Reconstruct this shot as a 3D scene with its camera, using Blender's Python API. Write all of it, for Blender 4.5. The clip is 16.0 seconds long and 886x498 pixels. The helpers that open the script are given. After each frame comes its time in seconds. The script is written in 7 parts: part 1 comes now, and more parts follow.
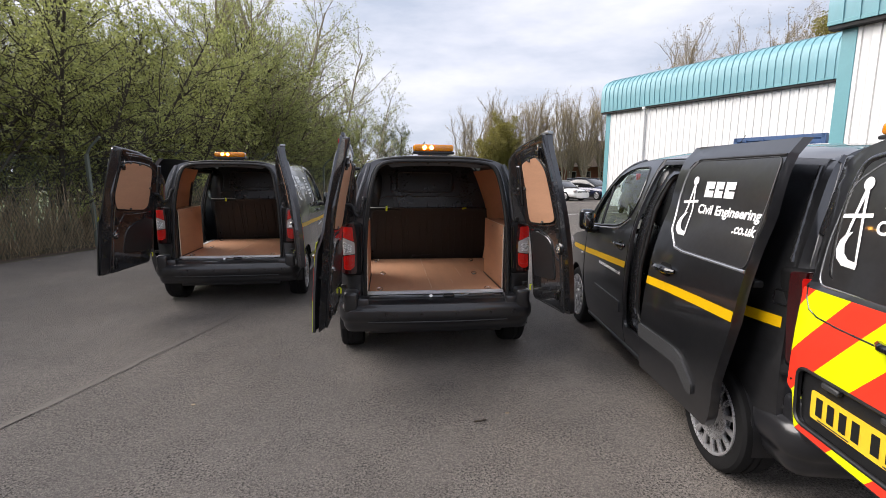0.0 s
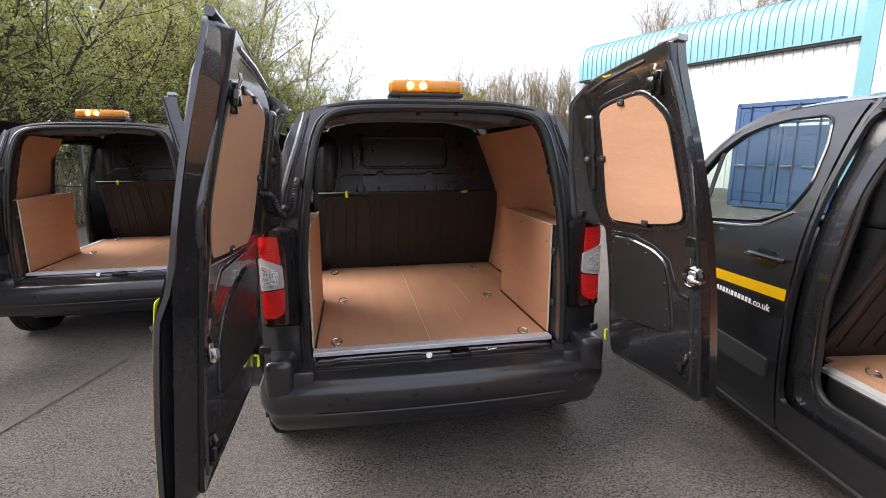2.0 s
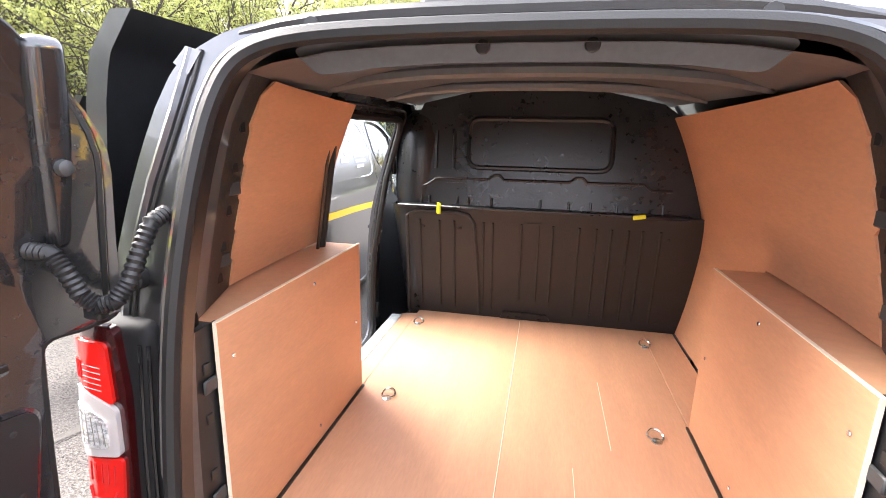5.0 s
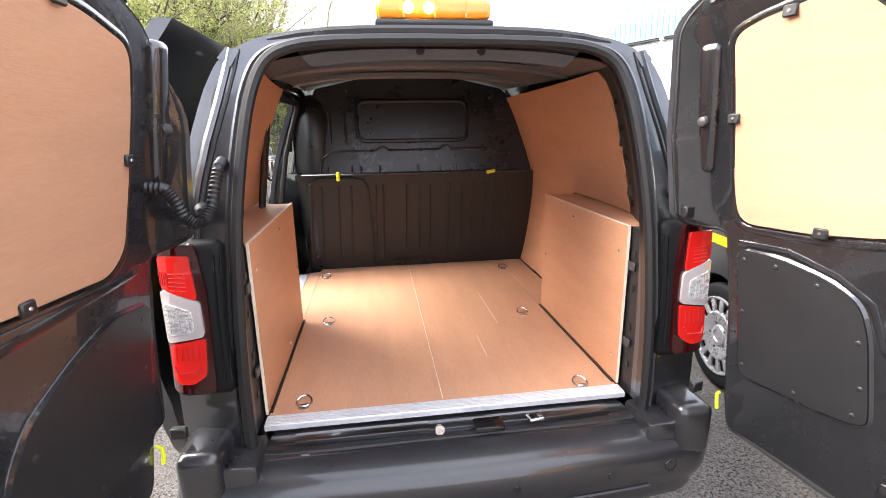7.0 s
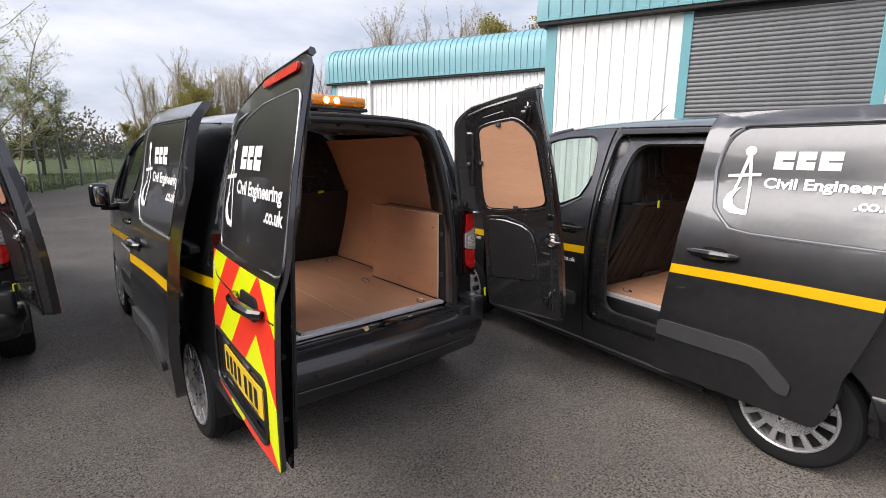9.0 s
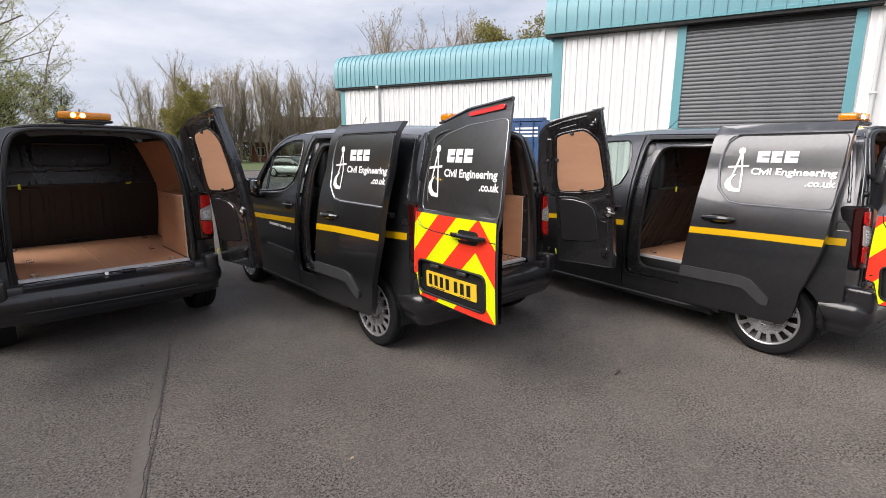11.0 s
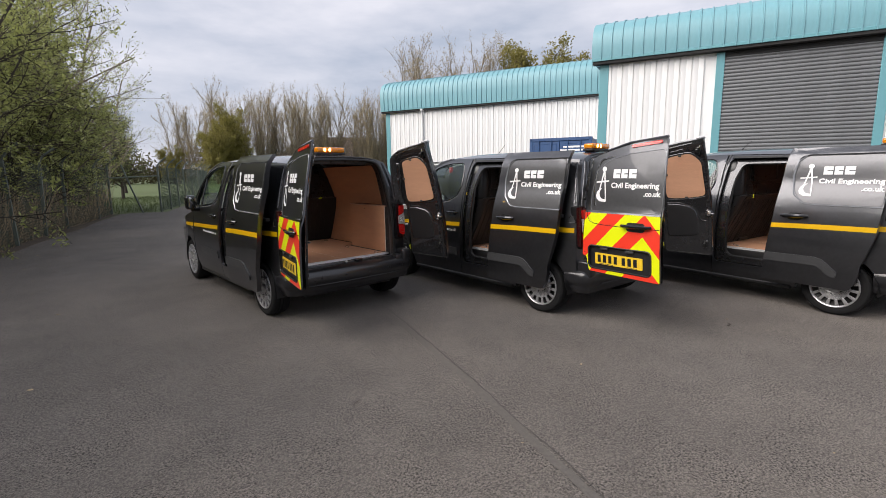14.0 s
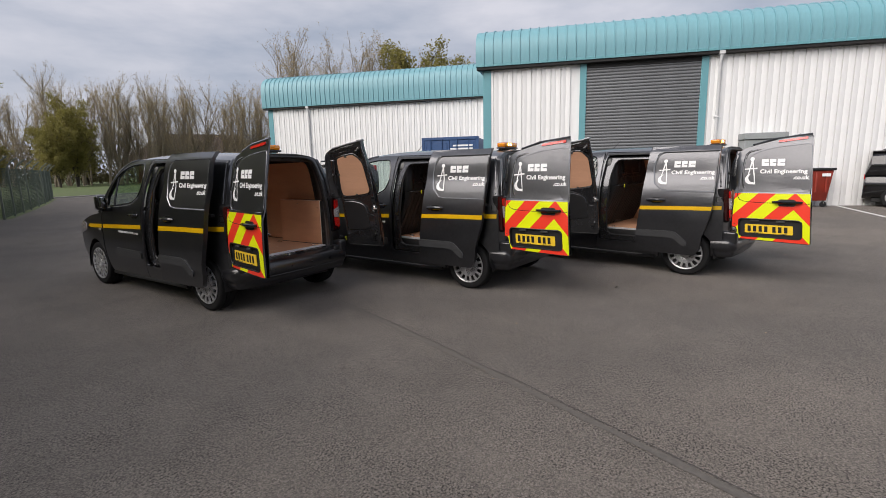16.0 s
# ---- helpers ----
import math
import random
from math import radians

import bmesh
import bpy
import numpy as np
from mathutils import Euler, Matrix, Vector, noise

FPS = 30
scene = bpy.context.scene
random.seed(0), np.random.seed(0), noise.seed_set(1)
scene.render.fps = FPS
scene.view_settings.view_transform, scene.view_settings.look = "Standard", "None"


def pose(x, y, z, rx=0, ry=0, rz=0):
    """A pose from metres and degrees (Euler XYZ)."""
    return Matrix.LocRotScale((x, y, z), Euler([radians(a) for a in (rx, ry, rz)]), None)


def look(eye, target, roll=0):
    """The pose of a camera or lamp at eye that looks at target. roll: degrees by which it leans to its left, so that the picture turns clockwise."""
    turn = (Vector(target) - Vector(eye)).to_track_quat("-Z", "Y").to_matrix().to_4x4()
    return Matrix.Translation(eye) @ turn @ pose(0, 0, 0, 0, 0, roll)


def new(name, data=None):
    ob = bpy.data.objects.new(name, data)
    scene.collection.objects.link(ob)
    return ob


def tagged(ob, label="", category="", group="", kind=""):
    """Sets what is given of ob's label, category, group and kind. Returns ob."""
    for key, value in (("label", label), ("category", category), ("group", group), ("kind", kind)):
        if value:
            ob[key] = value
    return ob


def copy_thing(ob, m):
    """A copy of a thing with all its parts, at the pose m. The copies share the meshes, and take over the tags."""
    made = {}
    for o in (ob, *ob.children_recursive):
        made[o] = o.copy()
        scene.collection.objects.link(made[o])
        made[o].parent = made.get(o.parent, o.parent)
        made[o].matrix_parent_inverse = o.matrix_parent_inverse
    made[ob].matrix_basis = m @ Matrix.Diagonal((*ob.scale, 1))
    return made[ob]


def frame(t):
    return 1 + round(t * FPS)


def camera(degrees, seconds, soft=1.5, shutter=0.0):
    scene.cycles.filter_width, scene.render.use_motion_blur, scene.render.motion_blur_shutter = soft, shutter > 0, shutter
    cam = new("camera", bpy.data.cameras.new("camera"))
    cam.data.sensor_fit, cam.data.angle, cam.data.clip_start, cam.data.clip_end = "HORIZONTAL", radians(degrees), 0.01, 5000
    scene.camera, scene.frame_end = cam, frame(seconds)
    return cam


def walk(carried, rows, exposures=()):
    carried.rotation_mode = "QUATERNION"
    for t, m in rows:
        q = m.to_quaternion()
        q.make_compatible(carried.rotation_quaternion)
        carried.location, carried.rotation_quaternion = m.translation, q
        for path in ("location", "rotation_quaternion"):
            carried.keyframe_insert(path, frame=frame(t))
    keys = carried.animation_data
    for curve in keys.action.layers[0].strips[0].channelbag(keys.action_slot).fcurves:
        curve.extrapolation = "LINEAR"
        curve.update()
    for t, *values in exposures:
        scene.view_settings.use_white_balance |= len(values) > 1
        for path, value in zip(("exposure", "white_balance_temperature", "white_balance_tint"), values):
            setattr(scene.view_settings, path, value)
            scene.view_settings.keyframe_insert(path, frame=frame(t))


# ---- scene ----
cam = camera(85.98, 16.0, soft=0.6)
# seconds, eye in metres, turn in degrees
ROWS = [
    (0, -0.441, 0.600, 1.637, 81.34, -0.50, -6.68),
    (0.5, -0.520, 1.081, 1.600, 80.67, -0.22, -8.37),
    (1, -0.500, 1.546, 1.597, 79.46, 0.45, -10.10),
    (1.5, -0.455, 2.058, 1.591, 78.93, 0.26, -10.82),
    (2, -0.400, 2.532, 1.567, 78.57, 0.10, -10.74),
    (2.5, -0.305, 2.989, 1.531, 77.26, 0.37, -11.70),
    (3, -0.196, 3.367, 1.532, 76.34, 0.05, -10.84),
    (3.5, -0.124, 3.692, 1.533, 75.81, -0.40, -9.00),
    (4, -0.040, 3.899, 1.560, 75.63, -0.43, -3.49),
    (4.5, 0.033, 4.006, 1.595, 76.46, -1.16, 4.90),
    (4.7, 0.040, 4.018, 1.601, 76.69, -1.34, 8.61),
    (5.4, 0.071, 3.980, 1.580, 76.42, -0.88, 13.44),
    (6.1, 0.012, 3.758, 1.517, 75.25, 0.64, 9.37),
    (6.8, -0.166, 3.475, 1.510, 75.22, 1.23, -2.39),
    (7, -0.225, 3.377, 1.531, 75.62, 0.85, -8.13),
    (7.5, -0.477, 3.136, 1.576, 76.71, 0.57, -21.40),
    (8, -0.762, 2.830, 1.597, 77.78, 0.21, -29.83),
    (8.2, -0.908, 2.715, 1.602, 77.98, -0.34, -33.04),
    (8.9, -1.376, 2.448, 1.601, 78.60, -0.51, -40.25),
    (9.6, -1.962, 2.282, 1.579, 78.69, -0.11, -43.65),
    (10.3, -2.477, 2.156, 1.571, 78.69, 0.06, -43.79),
    (10.5, -2.638, 2.094, 1.566, 78.73, -0.03, -43.54),
    (11, -2.998, 1.996, 1.583, 78.81, -0.21, -42.16),
    (11.5, -3.405, 1.995, 1.594, 79.57, 0.06, -41.75),
    (12, -3.773, 1.919, 1.602, 80.21, 0.42, -40.27),
    (12.5, -4.121, 1.882, 1.622, 81.09, 0.55, -38.65),
    (13, -4.489, 1.927, 1.622, 81.55, 0.97, -38.80),
    (13.5, -4.847, 1.859, 1.605, 80.98, 0.63, -39.07),
    (14, -5.163, 1.825, 1.619, 80.79, 0.77, -40.18),
    (14.5, -5.494, 1.880, 1.618, 80.59, 1.31, -42.96),
    (15, -5.755, 1.821, 1.603, 80.12, 1.37, -45.29),
    (15.5, -5.932, 1.794, 1.610, 80.17, 1.00, -49.13),
    (16, -6.082, 1.847, 1.592, 80.38, 1.23, -54.44),
]
EXPOSURE = [(0, 0.78), (0.8, 0.83), (1.5, 1.03), (2.2, 1.63), (2.6, 2.1), (3, 2.4), (3.5, 2.82), (4, 3.22), (4.7, 3.42), (6.8, 2.98), (7.2, 2.55), (7.7, 1.9), (8.2, 1.22), (10.3, 0.63), (11.5, 0.63), (13, 0.50), (14.5, 0.43), (16, 0.19)]
walk(cam, [(t, pose(*row)) for t, *row in ROWS], [(t, stops, 6500, 14) for t, stops in EXPOSURE])

# ---- world, sun and exposure ----
world = bpy.data.worlds.new("overcast_sky")
scene.world = world
world.use_nodes = True


def sky_nodes(tree):
    n, l = tree.nodes, tree.links
    n.clear()
    out, bg = n.new("ShaderNodeOutputWorld"), n.new("ShaderNodeBackground")
    sky = n.new("ShaderNodeTexSky")
    sky.sky_type, sky.sun_disc = "NISHITA", False
    sky.sun_elevation, sky.sun_rotation = radians(39.8), radians(282.2)
    sky.dust_density, sky.ozone_density = 3.0, 1.0
    tc, mp = n.new("ShaderNodeTexCoord"), n.new("ShaderNodeMapping")
    mp.inputs["Scale"].default_value = (1.0, 1.0, 3.4)
    l.new(tc.outputs["Generated"], mp.inputs["Vector"])
    cloud = n.new("ShaderNodeTexNoise")
    cloud.inputs["Scale"].default_value, cloud.inputs["Detail"].default_value = 2.6, 7.0
    cloud.inputs["Roughness"].default_value = 0.55
    l.new(mp.outputs[0], cloud.inputs["Vector"])
    ramp = n.new("ShaderNodeValToRGB")
    ramp.color_ramp.elements[0].position, ramp.color_ramp.elements[0].color = 0.34, (5.05, 5.72, 6.85, 1)
    ramp.color_ramp.elements[1].position, ramp.color_ramp.elements[1].color = 0.66, (8.95, 9.12, 9.75, 1)
    l.new(cloud.outputs[0], ramp.inputs[0])
    mix = n.new("ShaderNodeMix")
    mix.data_type, mix.inputs["Factor"].default_value = "RGBA", 0.86
    l.new(sky.outputs[0], mix.inputs["A"])
    l.new(ramp.outputs[0], mix.inputs["B"])
    l.new(mix.outputs["Result"], bg.inputs["Color"])
    bg.inputs["Strength"].default_value = 0.074
    l.new(bg.outputs[0], out.inputs[0])


sky_nodes(world.node_tree)
sun_data = bpy.data.lights.new("sun", "SUN")
sun_data.energy, sun_data.angle, sun_data.color = 3.1, radians(55), (1.0, 0.95, 0.88)
sun = new("sun", sun_data)
sun.matrix_world = look((-13.2, 2.85, 11.25), (0, 0, 0))

# ---- materials ----


def mat(name, color, rough=0.5, metal=0.0, vary=0.0, scale=20.0, bump=0.0, bump_scale=200.0, coat=0.0, dirt=0.0, dirt_color=(0.2, 0.17, 0.13), stretch=(1, 1, 1), spec=0.5, island=0.0):
    """A principled surface with broad tone, fine grain, relief and patches of dirt."""
    m = bpy.data.materials.new(name)
    m.use_nodes = True
    n, l = m.node_tree.nodes, m.node_tree.links
    p = n["Principled BSDF"]
    p.inputs["Base Color"].default_value = (*color, 1)
    p.inputs["Roughness"].default_value, p.inputs["Metallic"].default_value = rough, metal
    p.inputs["Coat Weight"].default_value, p.inputs["Coat Roughness"].default_value = coat, 0.04
    p.inputs["Specular IOR Level"].default_value = spec
    tc, mp = n.new("ShaderNodeTexCoord"), n.new("ShaderNodeMapping")
    mp.inputs["Scale"].default_value = stretch
    l.new(tc.outputs["Object"], mp.inputs["Vector"])
    last = None
    if vary or island:
        a, b, add, mul = n.new("ShaderNodeTexNoise"), n.new("ShaderNodeTexNoise"), n.new("ShaderNodeMath"), n.new("ShaderNodeMix")
        a.inputs["Scale"].default_value, b.inputs["Scale"].default_value = scale, scale * 9
        a.inputs["Detail"].default_value, b.inputs["Detail"].default_value = 4, 3
        l.new(mp.outputs[0], a.inputs["Vector"])
        l.new(mp.outputs[0], b.inputs["Vector"])
        add.operation = "ADD"
        l.new(a.outputs[0], add.inputs[0])
        l.new(b.outputs[0], add.inputs[1])
        rng = n.new("ShaderNodeMapRange")
        rng.inputs["From Min"].default_value, rng.inputs["From Max"].default_value = 0.6, 1.4
        rng.inputs["To Min"].default_value, rng.inputs["To Max"].default_value = 1 - vary, 1 + vary
        l.new(add.outputs[0], rng.inputs["Value"])
        value = rng.outputs[0]
        if island:
            geo, r2, m2 = n.new("ShaderNodeNewGeometry"), n.new("ShaderNodeMapRange"), n.new("ShaderNodeMath")
            r2.inputs["To Min"].default_value, r2.inputs["To Max"].default_value = 1 - island, 1 + island
            l.new(geo.outputs["Random Per Island"], r2.inputs["Value"])
            m2.operation = "MULTIPLY"
            l.new(value, m2.inputs[0])
            l.new(r2.outputs[0], m2.inputs[1])
            value = m2.outputs[0]
        mul.data_type, mul.blend_type, mul.inputs["Factor"].default_value = "RGBA", "MULTIPLY", 1
        mul.inputs["A"].default_value = (*color, 1)
        l.new(value, mul.inputs["B"])
        last = mul.outputs["Result"]
        r3 = n.new("ShaderNodeMapRange")
        r3.inputs["From Min"].default_value, r3.inputs["From Max"].default_value = 0.6, 1.4
        r3.inputs["To Min"].default_value, r3.inputs["To Max"].default_value = max(0, rough - vary * 0.3), min(1, rough + vary * 0.3)
        l.new(add.outputs[0], r3.inputs["Value"])
        l.new(r3.outputs[0], p.inputs["Roughness"])
    if dirt:
        d, r, mx = n.new("ShaderNodeTexNoise"), n.new("ShaderNodeMapRange"), n.new("ShaderNodeMix")
        d.inputs["Scale"].default_value, d.inputs["Detail"].default_value, d.inputs["Roughness"].default_value = scale * 0.4, 8, 0.65
        l.new(mp.outputs[0], d.inputs["Vector"])
        r.inputs["From Min"].default_value, r.inputs["From Max"].default_value, r.inputs["To Max"].default_value = 0.48, 0.75, dirt
        l.new(d.outputs[0], r.inputs["Value"])
        mx.data_type = "RGBA"
        l.new(r.outputs[0], mx.inputs["Factor"])
        mx.inputs["A"].default_value, mx.inputs["B"].default_value = (*color, 1), (*dirt_color, 1)
        if last:
            l.new(last, mx.inputs["A"])
        last = mx.outputs["Result"]
    if last:
        l.new(last, p.inputs["Base Color"])
    if bump:
        t, b = n.new("ShaderNodeTexNoise"), n.new("ShaderNodeBump")
        t.inputs["Scale"].default_value, t.inputs["Detail"].default_value = bump_scale, 3
        l.new(mp.outputs[0], t.inputs["Vector"])
        b.inputs["Strength"].default_value, b.inputs["Distance"].default_value = bump, 0.01
        l.new(t.outputs[0], b.inputs["Height"])
        l.new(b.outputs[0], p.inputs["Normal"])
    return m


def glow(name, color, strength):
    m = mat(name, color, 0.2)
    p = m.node_tree.nodes["Principled BSDF"]
    p.inputs["Emission Color"].default_value, p.inputs["Emission Strength"].default_value = (*color, 1), strength
    return m


def glass_mat(name, tint, gloss=0.05):
    """Thin tinted pane: clear through, with a mirror sheen that grows at grazing angles."""
    m = bpy.data.materials.new(name)
    m.use_nodes = True
    n, l = m.node_tree.nodes, m.node_tree.links
    n.clear()
    out, mix = n.new("ShaderNodeOutputMaterial"), n.new("ShaderNodeMixShader")
    tr, gl, fr = n.new("ShaderNodeBsdfTransparent"), n.new("ShaderNodeBsdfGlossy"), n.new("ShaderNodeLayerWeight")
    tr.inputs[0].default_value = (*tint, 1)
    gl.inputs["Color"].default_value, gl.inputs["Roughness"].default_value = (1, 1, 1, 1), 0.02
    power, add = n.new("ShaderNodeMath"), n.new("ShaderNodeMath")
    power.operation, power.inputs[1].default_value = "POWER", 5.0
    add.operation, add.inputs[1].default_value = "ADD", gloss
    l.new(fr.outputs["Facing"], power.inputs[0])
    l.new(power.outputs[0], add.inputs[0])
    l.new(add.outputs[0], mix.inputs[0])
    l.new(tr.outputs[0], mix.inputs[1])
    l.new(gl.outputs[0], mix.inputs[2])
    l.new(mix.outputs[0], out.inputs[0])
    return m


def lens_mat(name, color, clear=0.35):
    m = mat(name, color, 0.08, bump=0.15, bump_scale=60)
    p = m.node_tree.nodes["Principled BSDF"]
    p.inputs["Transmission Weight"].default_value = clear
    p.inputs["Coat Weight"].default_value = 1.0
    return m


def leaf_mat(name, color, island):
    """Thin leaves that let some light through."""
    m = mat(name, color, 0.6, vary=0.2, scale=1.5, island=island)
    n, l = m.node_tree.nodes, m.node_tree.links
    out, p = n["Material Output"], n["Principled BSDF"]
    tr, mix = n.new("ShaderNodeBsdfTranslucent"), n.new("ShaderNodeMixShader")
    tr.inputs[0].default_value = (*[min(1, c * 1.25) for c in color], 1)
    mix.inputs[0].default_value = 0.4
    l.new(p.outputs[0], mix.inputs[1])
    l.new(tr.outputs[0], mix.inputs[2])
    l.new(mix.outputs[0], out.inputs[0])
    return m


def ply_mat(name, color, along):
    """Rotary-cut plywood: long wavy grain, flecks and small knots."""
    m = mat(name, color, 0.55, vary=0.10, scale=3.0, bump=0.06, bump_scale=60, dirt=0.22, dirt_color=tuple(c * 0.72 for c in color), stretch=along)
    return m


def chevron_mat(name):
    """Red and yellow reflective stripes that rise to a point at the middle of the van."""
    m = mat(name, (0.9, 0.9, 0.02), 0.35, coat=0.4)
    n, l = m.node_tree.nodes, m.node_tree.links
    p = n["Principled BSDF"]
    tc, sep = n.new("ShaderNodeTexCoord"), n.new("ShaderNodeSeparateXYZ")
    l.new(tc.outputs["Object"], sep.inputs[0])

    def op(kind, a, b):
        k = n.new("ShaderNodeMath")
        k.operation = kind
        for i, v in enumerate((a, b)):
            if isinstance(v, (int, float)):
                k.inputs[i].default_value = v
            else:
                l.new(v, k.inputs[i])
        return k.outputs[0]

    side = op("MULTIPLY", op("ABSOLUTE", op("SUBTRACT", op("ABSOLUTE", sep.outputs[0], 0), 0.685), 0), 1.08)
    phase = op("DIVIDE", op("SUBTRACT", op("SUBTRACT", 1.20 + 4.12, sep.outputs[2]), side), 0.412)
    red = op("LESS_THAN", op("FRACT", phase, 0), 0.5)
    mx = n.new("ShaderNodeMix")
    mx.data_type = "RGBA"
    l.new(red, mx.inputs["Factor"])
    mx.inputs["A"].default_value, mx.inputs["B"].default_value = (0.78, 0.86, 0.0, 1), (0.86, 0.045, 0.02, 1)
    l.new(mx.outputs["Result"], p.inputs["Base Color"])
    return m


PAINT = mat("dark_grey_paint", (0.083, 0.085, 0.093), 0.34, 0.93, vary=0.12, scale=2.5, coat=1.0, bump=0.003, bump_scale=9, dirt=0.10, dirt_color=(0.05, 0.047, 0.042))
INNER_PAINT = mat("inner_grey_paint", (0.058, 0.059, 0.064), 0.26, 0.80, vary=0.12, scale=5, coat=1.0)
BLACK = mat("black_plastic", (0.014, 0.014, 0.015), 0.42, vary=0.2, scale=12, bump=0.08, bump_scale=500)
GLOSS_BLACK = mat("gloss_black", (0.008, 0.008, 0.009), 0.12, vary=0.1, scale=8, coat=0.5)
PANEL = mat("dark_panel_vinyl", (0.093, 0.094, 0.100), 0.36, 0.88, vary=0.1, scale=4, coat=0.6)
BUMPER = mat("bumper_plastic", (0.015, 0.0152, 0.0175), 0.30, vary=0.12, scale=8, bump=0.01, bump_scale=400, coat=0.6)
TRIM = mat("grey_trim_plastic", (0.045, 0.046, 0.048), 0.45, vary=0.12, scale=10, bump=0.06, bump_scale=500)
RUBBER = mat("rubber", (0.008, 0.008, 0.0085), 0.55, vary=0.2, scale=25, bump=0.1, bump_scale=300)
TYRE = mat("tyre_rubber", (0.012, 0.012, 0.0125), 0.8, vary=0.2, scale=18, bump=0.12, bump_scale=260, dirt=0.08, dirt_color=(0.03, 0.028, 0.025), spec=0.25)
SILVER = mat("silver_wheel_paint", (0.52, 0.52, 0.53), 0.28, 0.55, vary=0.08, scale=12, coat=0.4, dirt=0.12, dirt_color=(0.16, 0.15, 0.13))
ALU = mat("ribbed_aluminium", (0.84, 0.84, 0.85), 0.32, 0.45, vary=0.12, scale=14, stretch=(1, 8, 1))
STEEL = mat("zinc_steel", (0.62, 0.62, 0.6), 0.25, 0.95, vary=0.1, scale=30)
PINSTRIPE = mat("silver_pinstripe", (0.36, 0.37, 0.39), 0.25, 0.6, coat=0.5)
PLY = ply_mat("plywood_floor", (0.60, 0.322, 0.19), (5, 0.8, 5))
PLY_WALL = ply_mat("plywood_wall", (0.62, 0.315, 0.175), (1.2, 1.2, 5))
PLY_DOOR = ply_mat("plywood_door", (0.47, 0.255, 0.155), (1.2, 1.2, 7))
PLY_EDGE = mat("raw_ply_edge", (0.82, 0.70, 0.55), 0.7, vary=0.12, scale=30)
ROOF_STEEL = mat("roof_header_paint", (0.115, 0.117, 0.123), 0.38, 0.5, vary=0.15, scale=8, coat=0.5)
DEEP_BLACK = mat("deep_black_plastic", (0.006, 0.006, 0.0065), 0.6, vary=0.2, scale=14, spec=0.2)
BULK = mat("bulkhead_fibre_board", (0.0150, 0.0146, 0.0146), 0.55, vary=0.2, scale=6, bump=0.35, bump_scale=260)
BULK_TOP = mat("bulkhead_black_skin", (0.0135, 0.0145, 0.0160), 0.30, vary=0.25, scale=4, bump=0.1, bump_scale=90)
LINER = mat("roof_liner_dark", (0.115, 0.117, 0.122), 0.42, vary=0.2, scale=6)
YELLOW = mat("yellow_stripe_vinyl", (0.68, 0.40, 0.0), 0.35, vary=0.05, scale=6)
STRAP = mat("yellow_green_strap", (0.72, 0.78, 0.02), 0.5, vary=0.1, scale=40)
PLATE = mat("yellow_plate", (0.86, 0.57, 0.03), 0.35, vary=0.06, scale=20, coat=0.3)
INK = mat("black_ink", (0.012, 0.012, 0.012), 0.4)
WHITE_VINYL = mat("white_vinyl", (0.83, 0.83, 0.83), 0.4, vary=0.04, scale=20)
RED_LENS = lens_mat("red_lens", (0.66, 0.014, 0.010), 0.08)
RIB_LENS = mat("red_rib", (0.46, 0.008, 0.008), 0.5)
RIM_LENS = lens_mat("smoked_red_rim", (0.045, 0.002, 0.003))
CLEAR_LENS = lens_mat("clear_lens", (0.46, 0.42, 0.41), 0.10)
AMBER = lens_mat("amber_lens", (0.95, 0.34, 0.008))
REFLECTOR = mat("ribbed_reflector", (0.82, 0.82, 0.83), 0.28, 0.6, vary=0.3, scale=40, bump=0.35, bump_scale=45, coat=1.0, stretch=(1, 1, 3))
AMBER_LIT = glow("lit_amber_led", (1.0, 0.5, 0.06), 30.0)
GLASS = glass_mat("tinted_glass", (0.72, 0.8, 0.77))
CHEVRON = chevron_mat("chevron_vinyl")
SEAT = mat("seat_fabric", (0.035, 0.036, 0.04), 0.85, vary=0.25, scale=30, bump=0.2, bump_scale=400)
MIRROR = mat("mirror_glass", (0.85, 0.87, 0.88), 0.02, 1.0)

# ---- mesh helpers ----


def finish(name, bm, material, parent=None, label="", smooth=True, angle=38):
    bmesh.ops.recalc_face_normals(bm, faces=bm.faces)
    me = bpy.data.meshes.new(name)
    bm.to_mesh(me)
    bm.free()
    for m in material if isinstance(material, (list, tuple)) else (material,):
        me.materials.append(m)
    if smooth:
        me.polygons.foreach_set("use_smooth", [True] * len(me.polygons))
        me.set_sharp_from_angle(angle=radians(angle))
    ob = new(name, me)
    ob.parent = parent
    return tagged(ob, label)


def part(name, bm, material, parent, label="", smooth=True, angle=38):
    return finish(name, bm, material, parent, label, smooth, angle)


def thing(name, m, label, category, group="", kind=""):
    ob = new(name)
    ob.matrix_world = m
    return tagged(ob, label, category, group, kind)


def merged(*bms):
    out = bmesh.new()
    for b in bms:
        me = bpy.data.meshes.new("tmp")
        b.to_mesh(me)
        b.free()
        out.from_mesh(me)
        bpy.data.meshes.remove(me)
    return out


def block(a, b, bevel=0.0, seg=2):
    bm = bmesh.new()
    bmesh.ops.create_cube(bm, size=1)
    for v in bm.verts:
        v.co = [(a[i] + b[i]) / 2 + v.co[i] * (b[i] - a[i]) for i in range(3)]
    if bevel:
        bmesh.ops.bevel(bm, geom=bm.edges[:], offset=bevel, segments=seg, affect="EDGES", profile=0.5)
    return bm


def turned(bm, m):
    bmesh.ops.transform(bm, matrix=m, verts=bm.verts)
    return bm


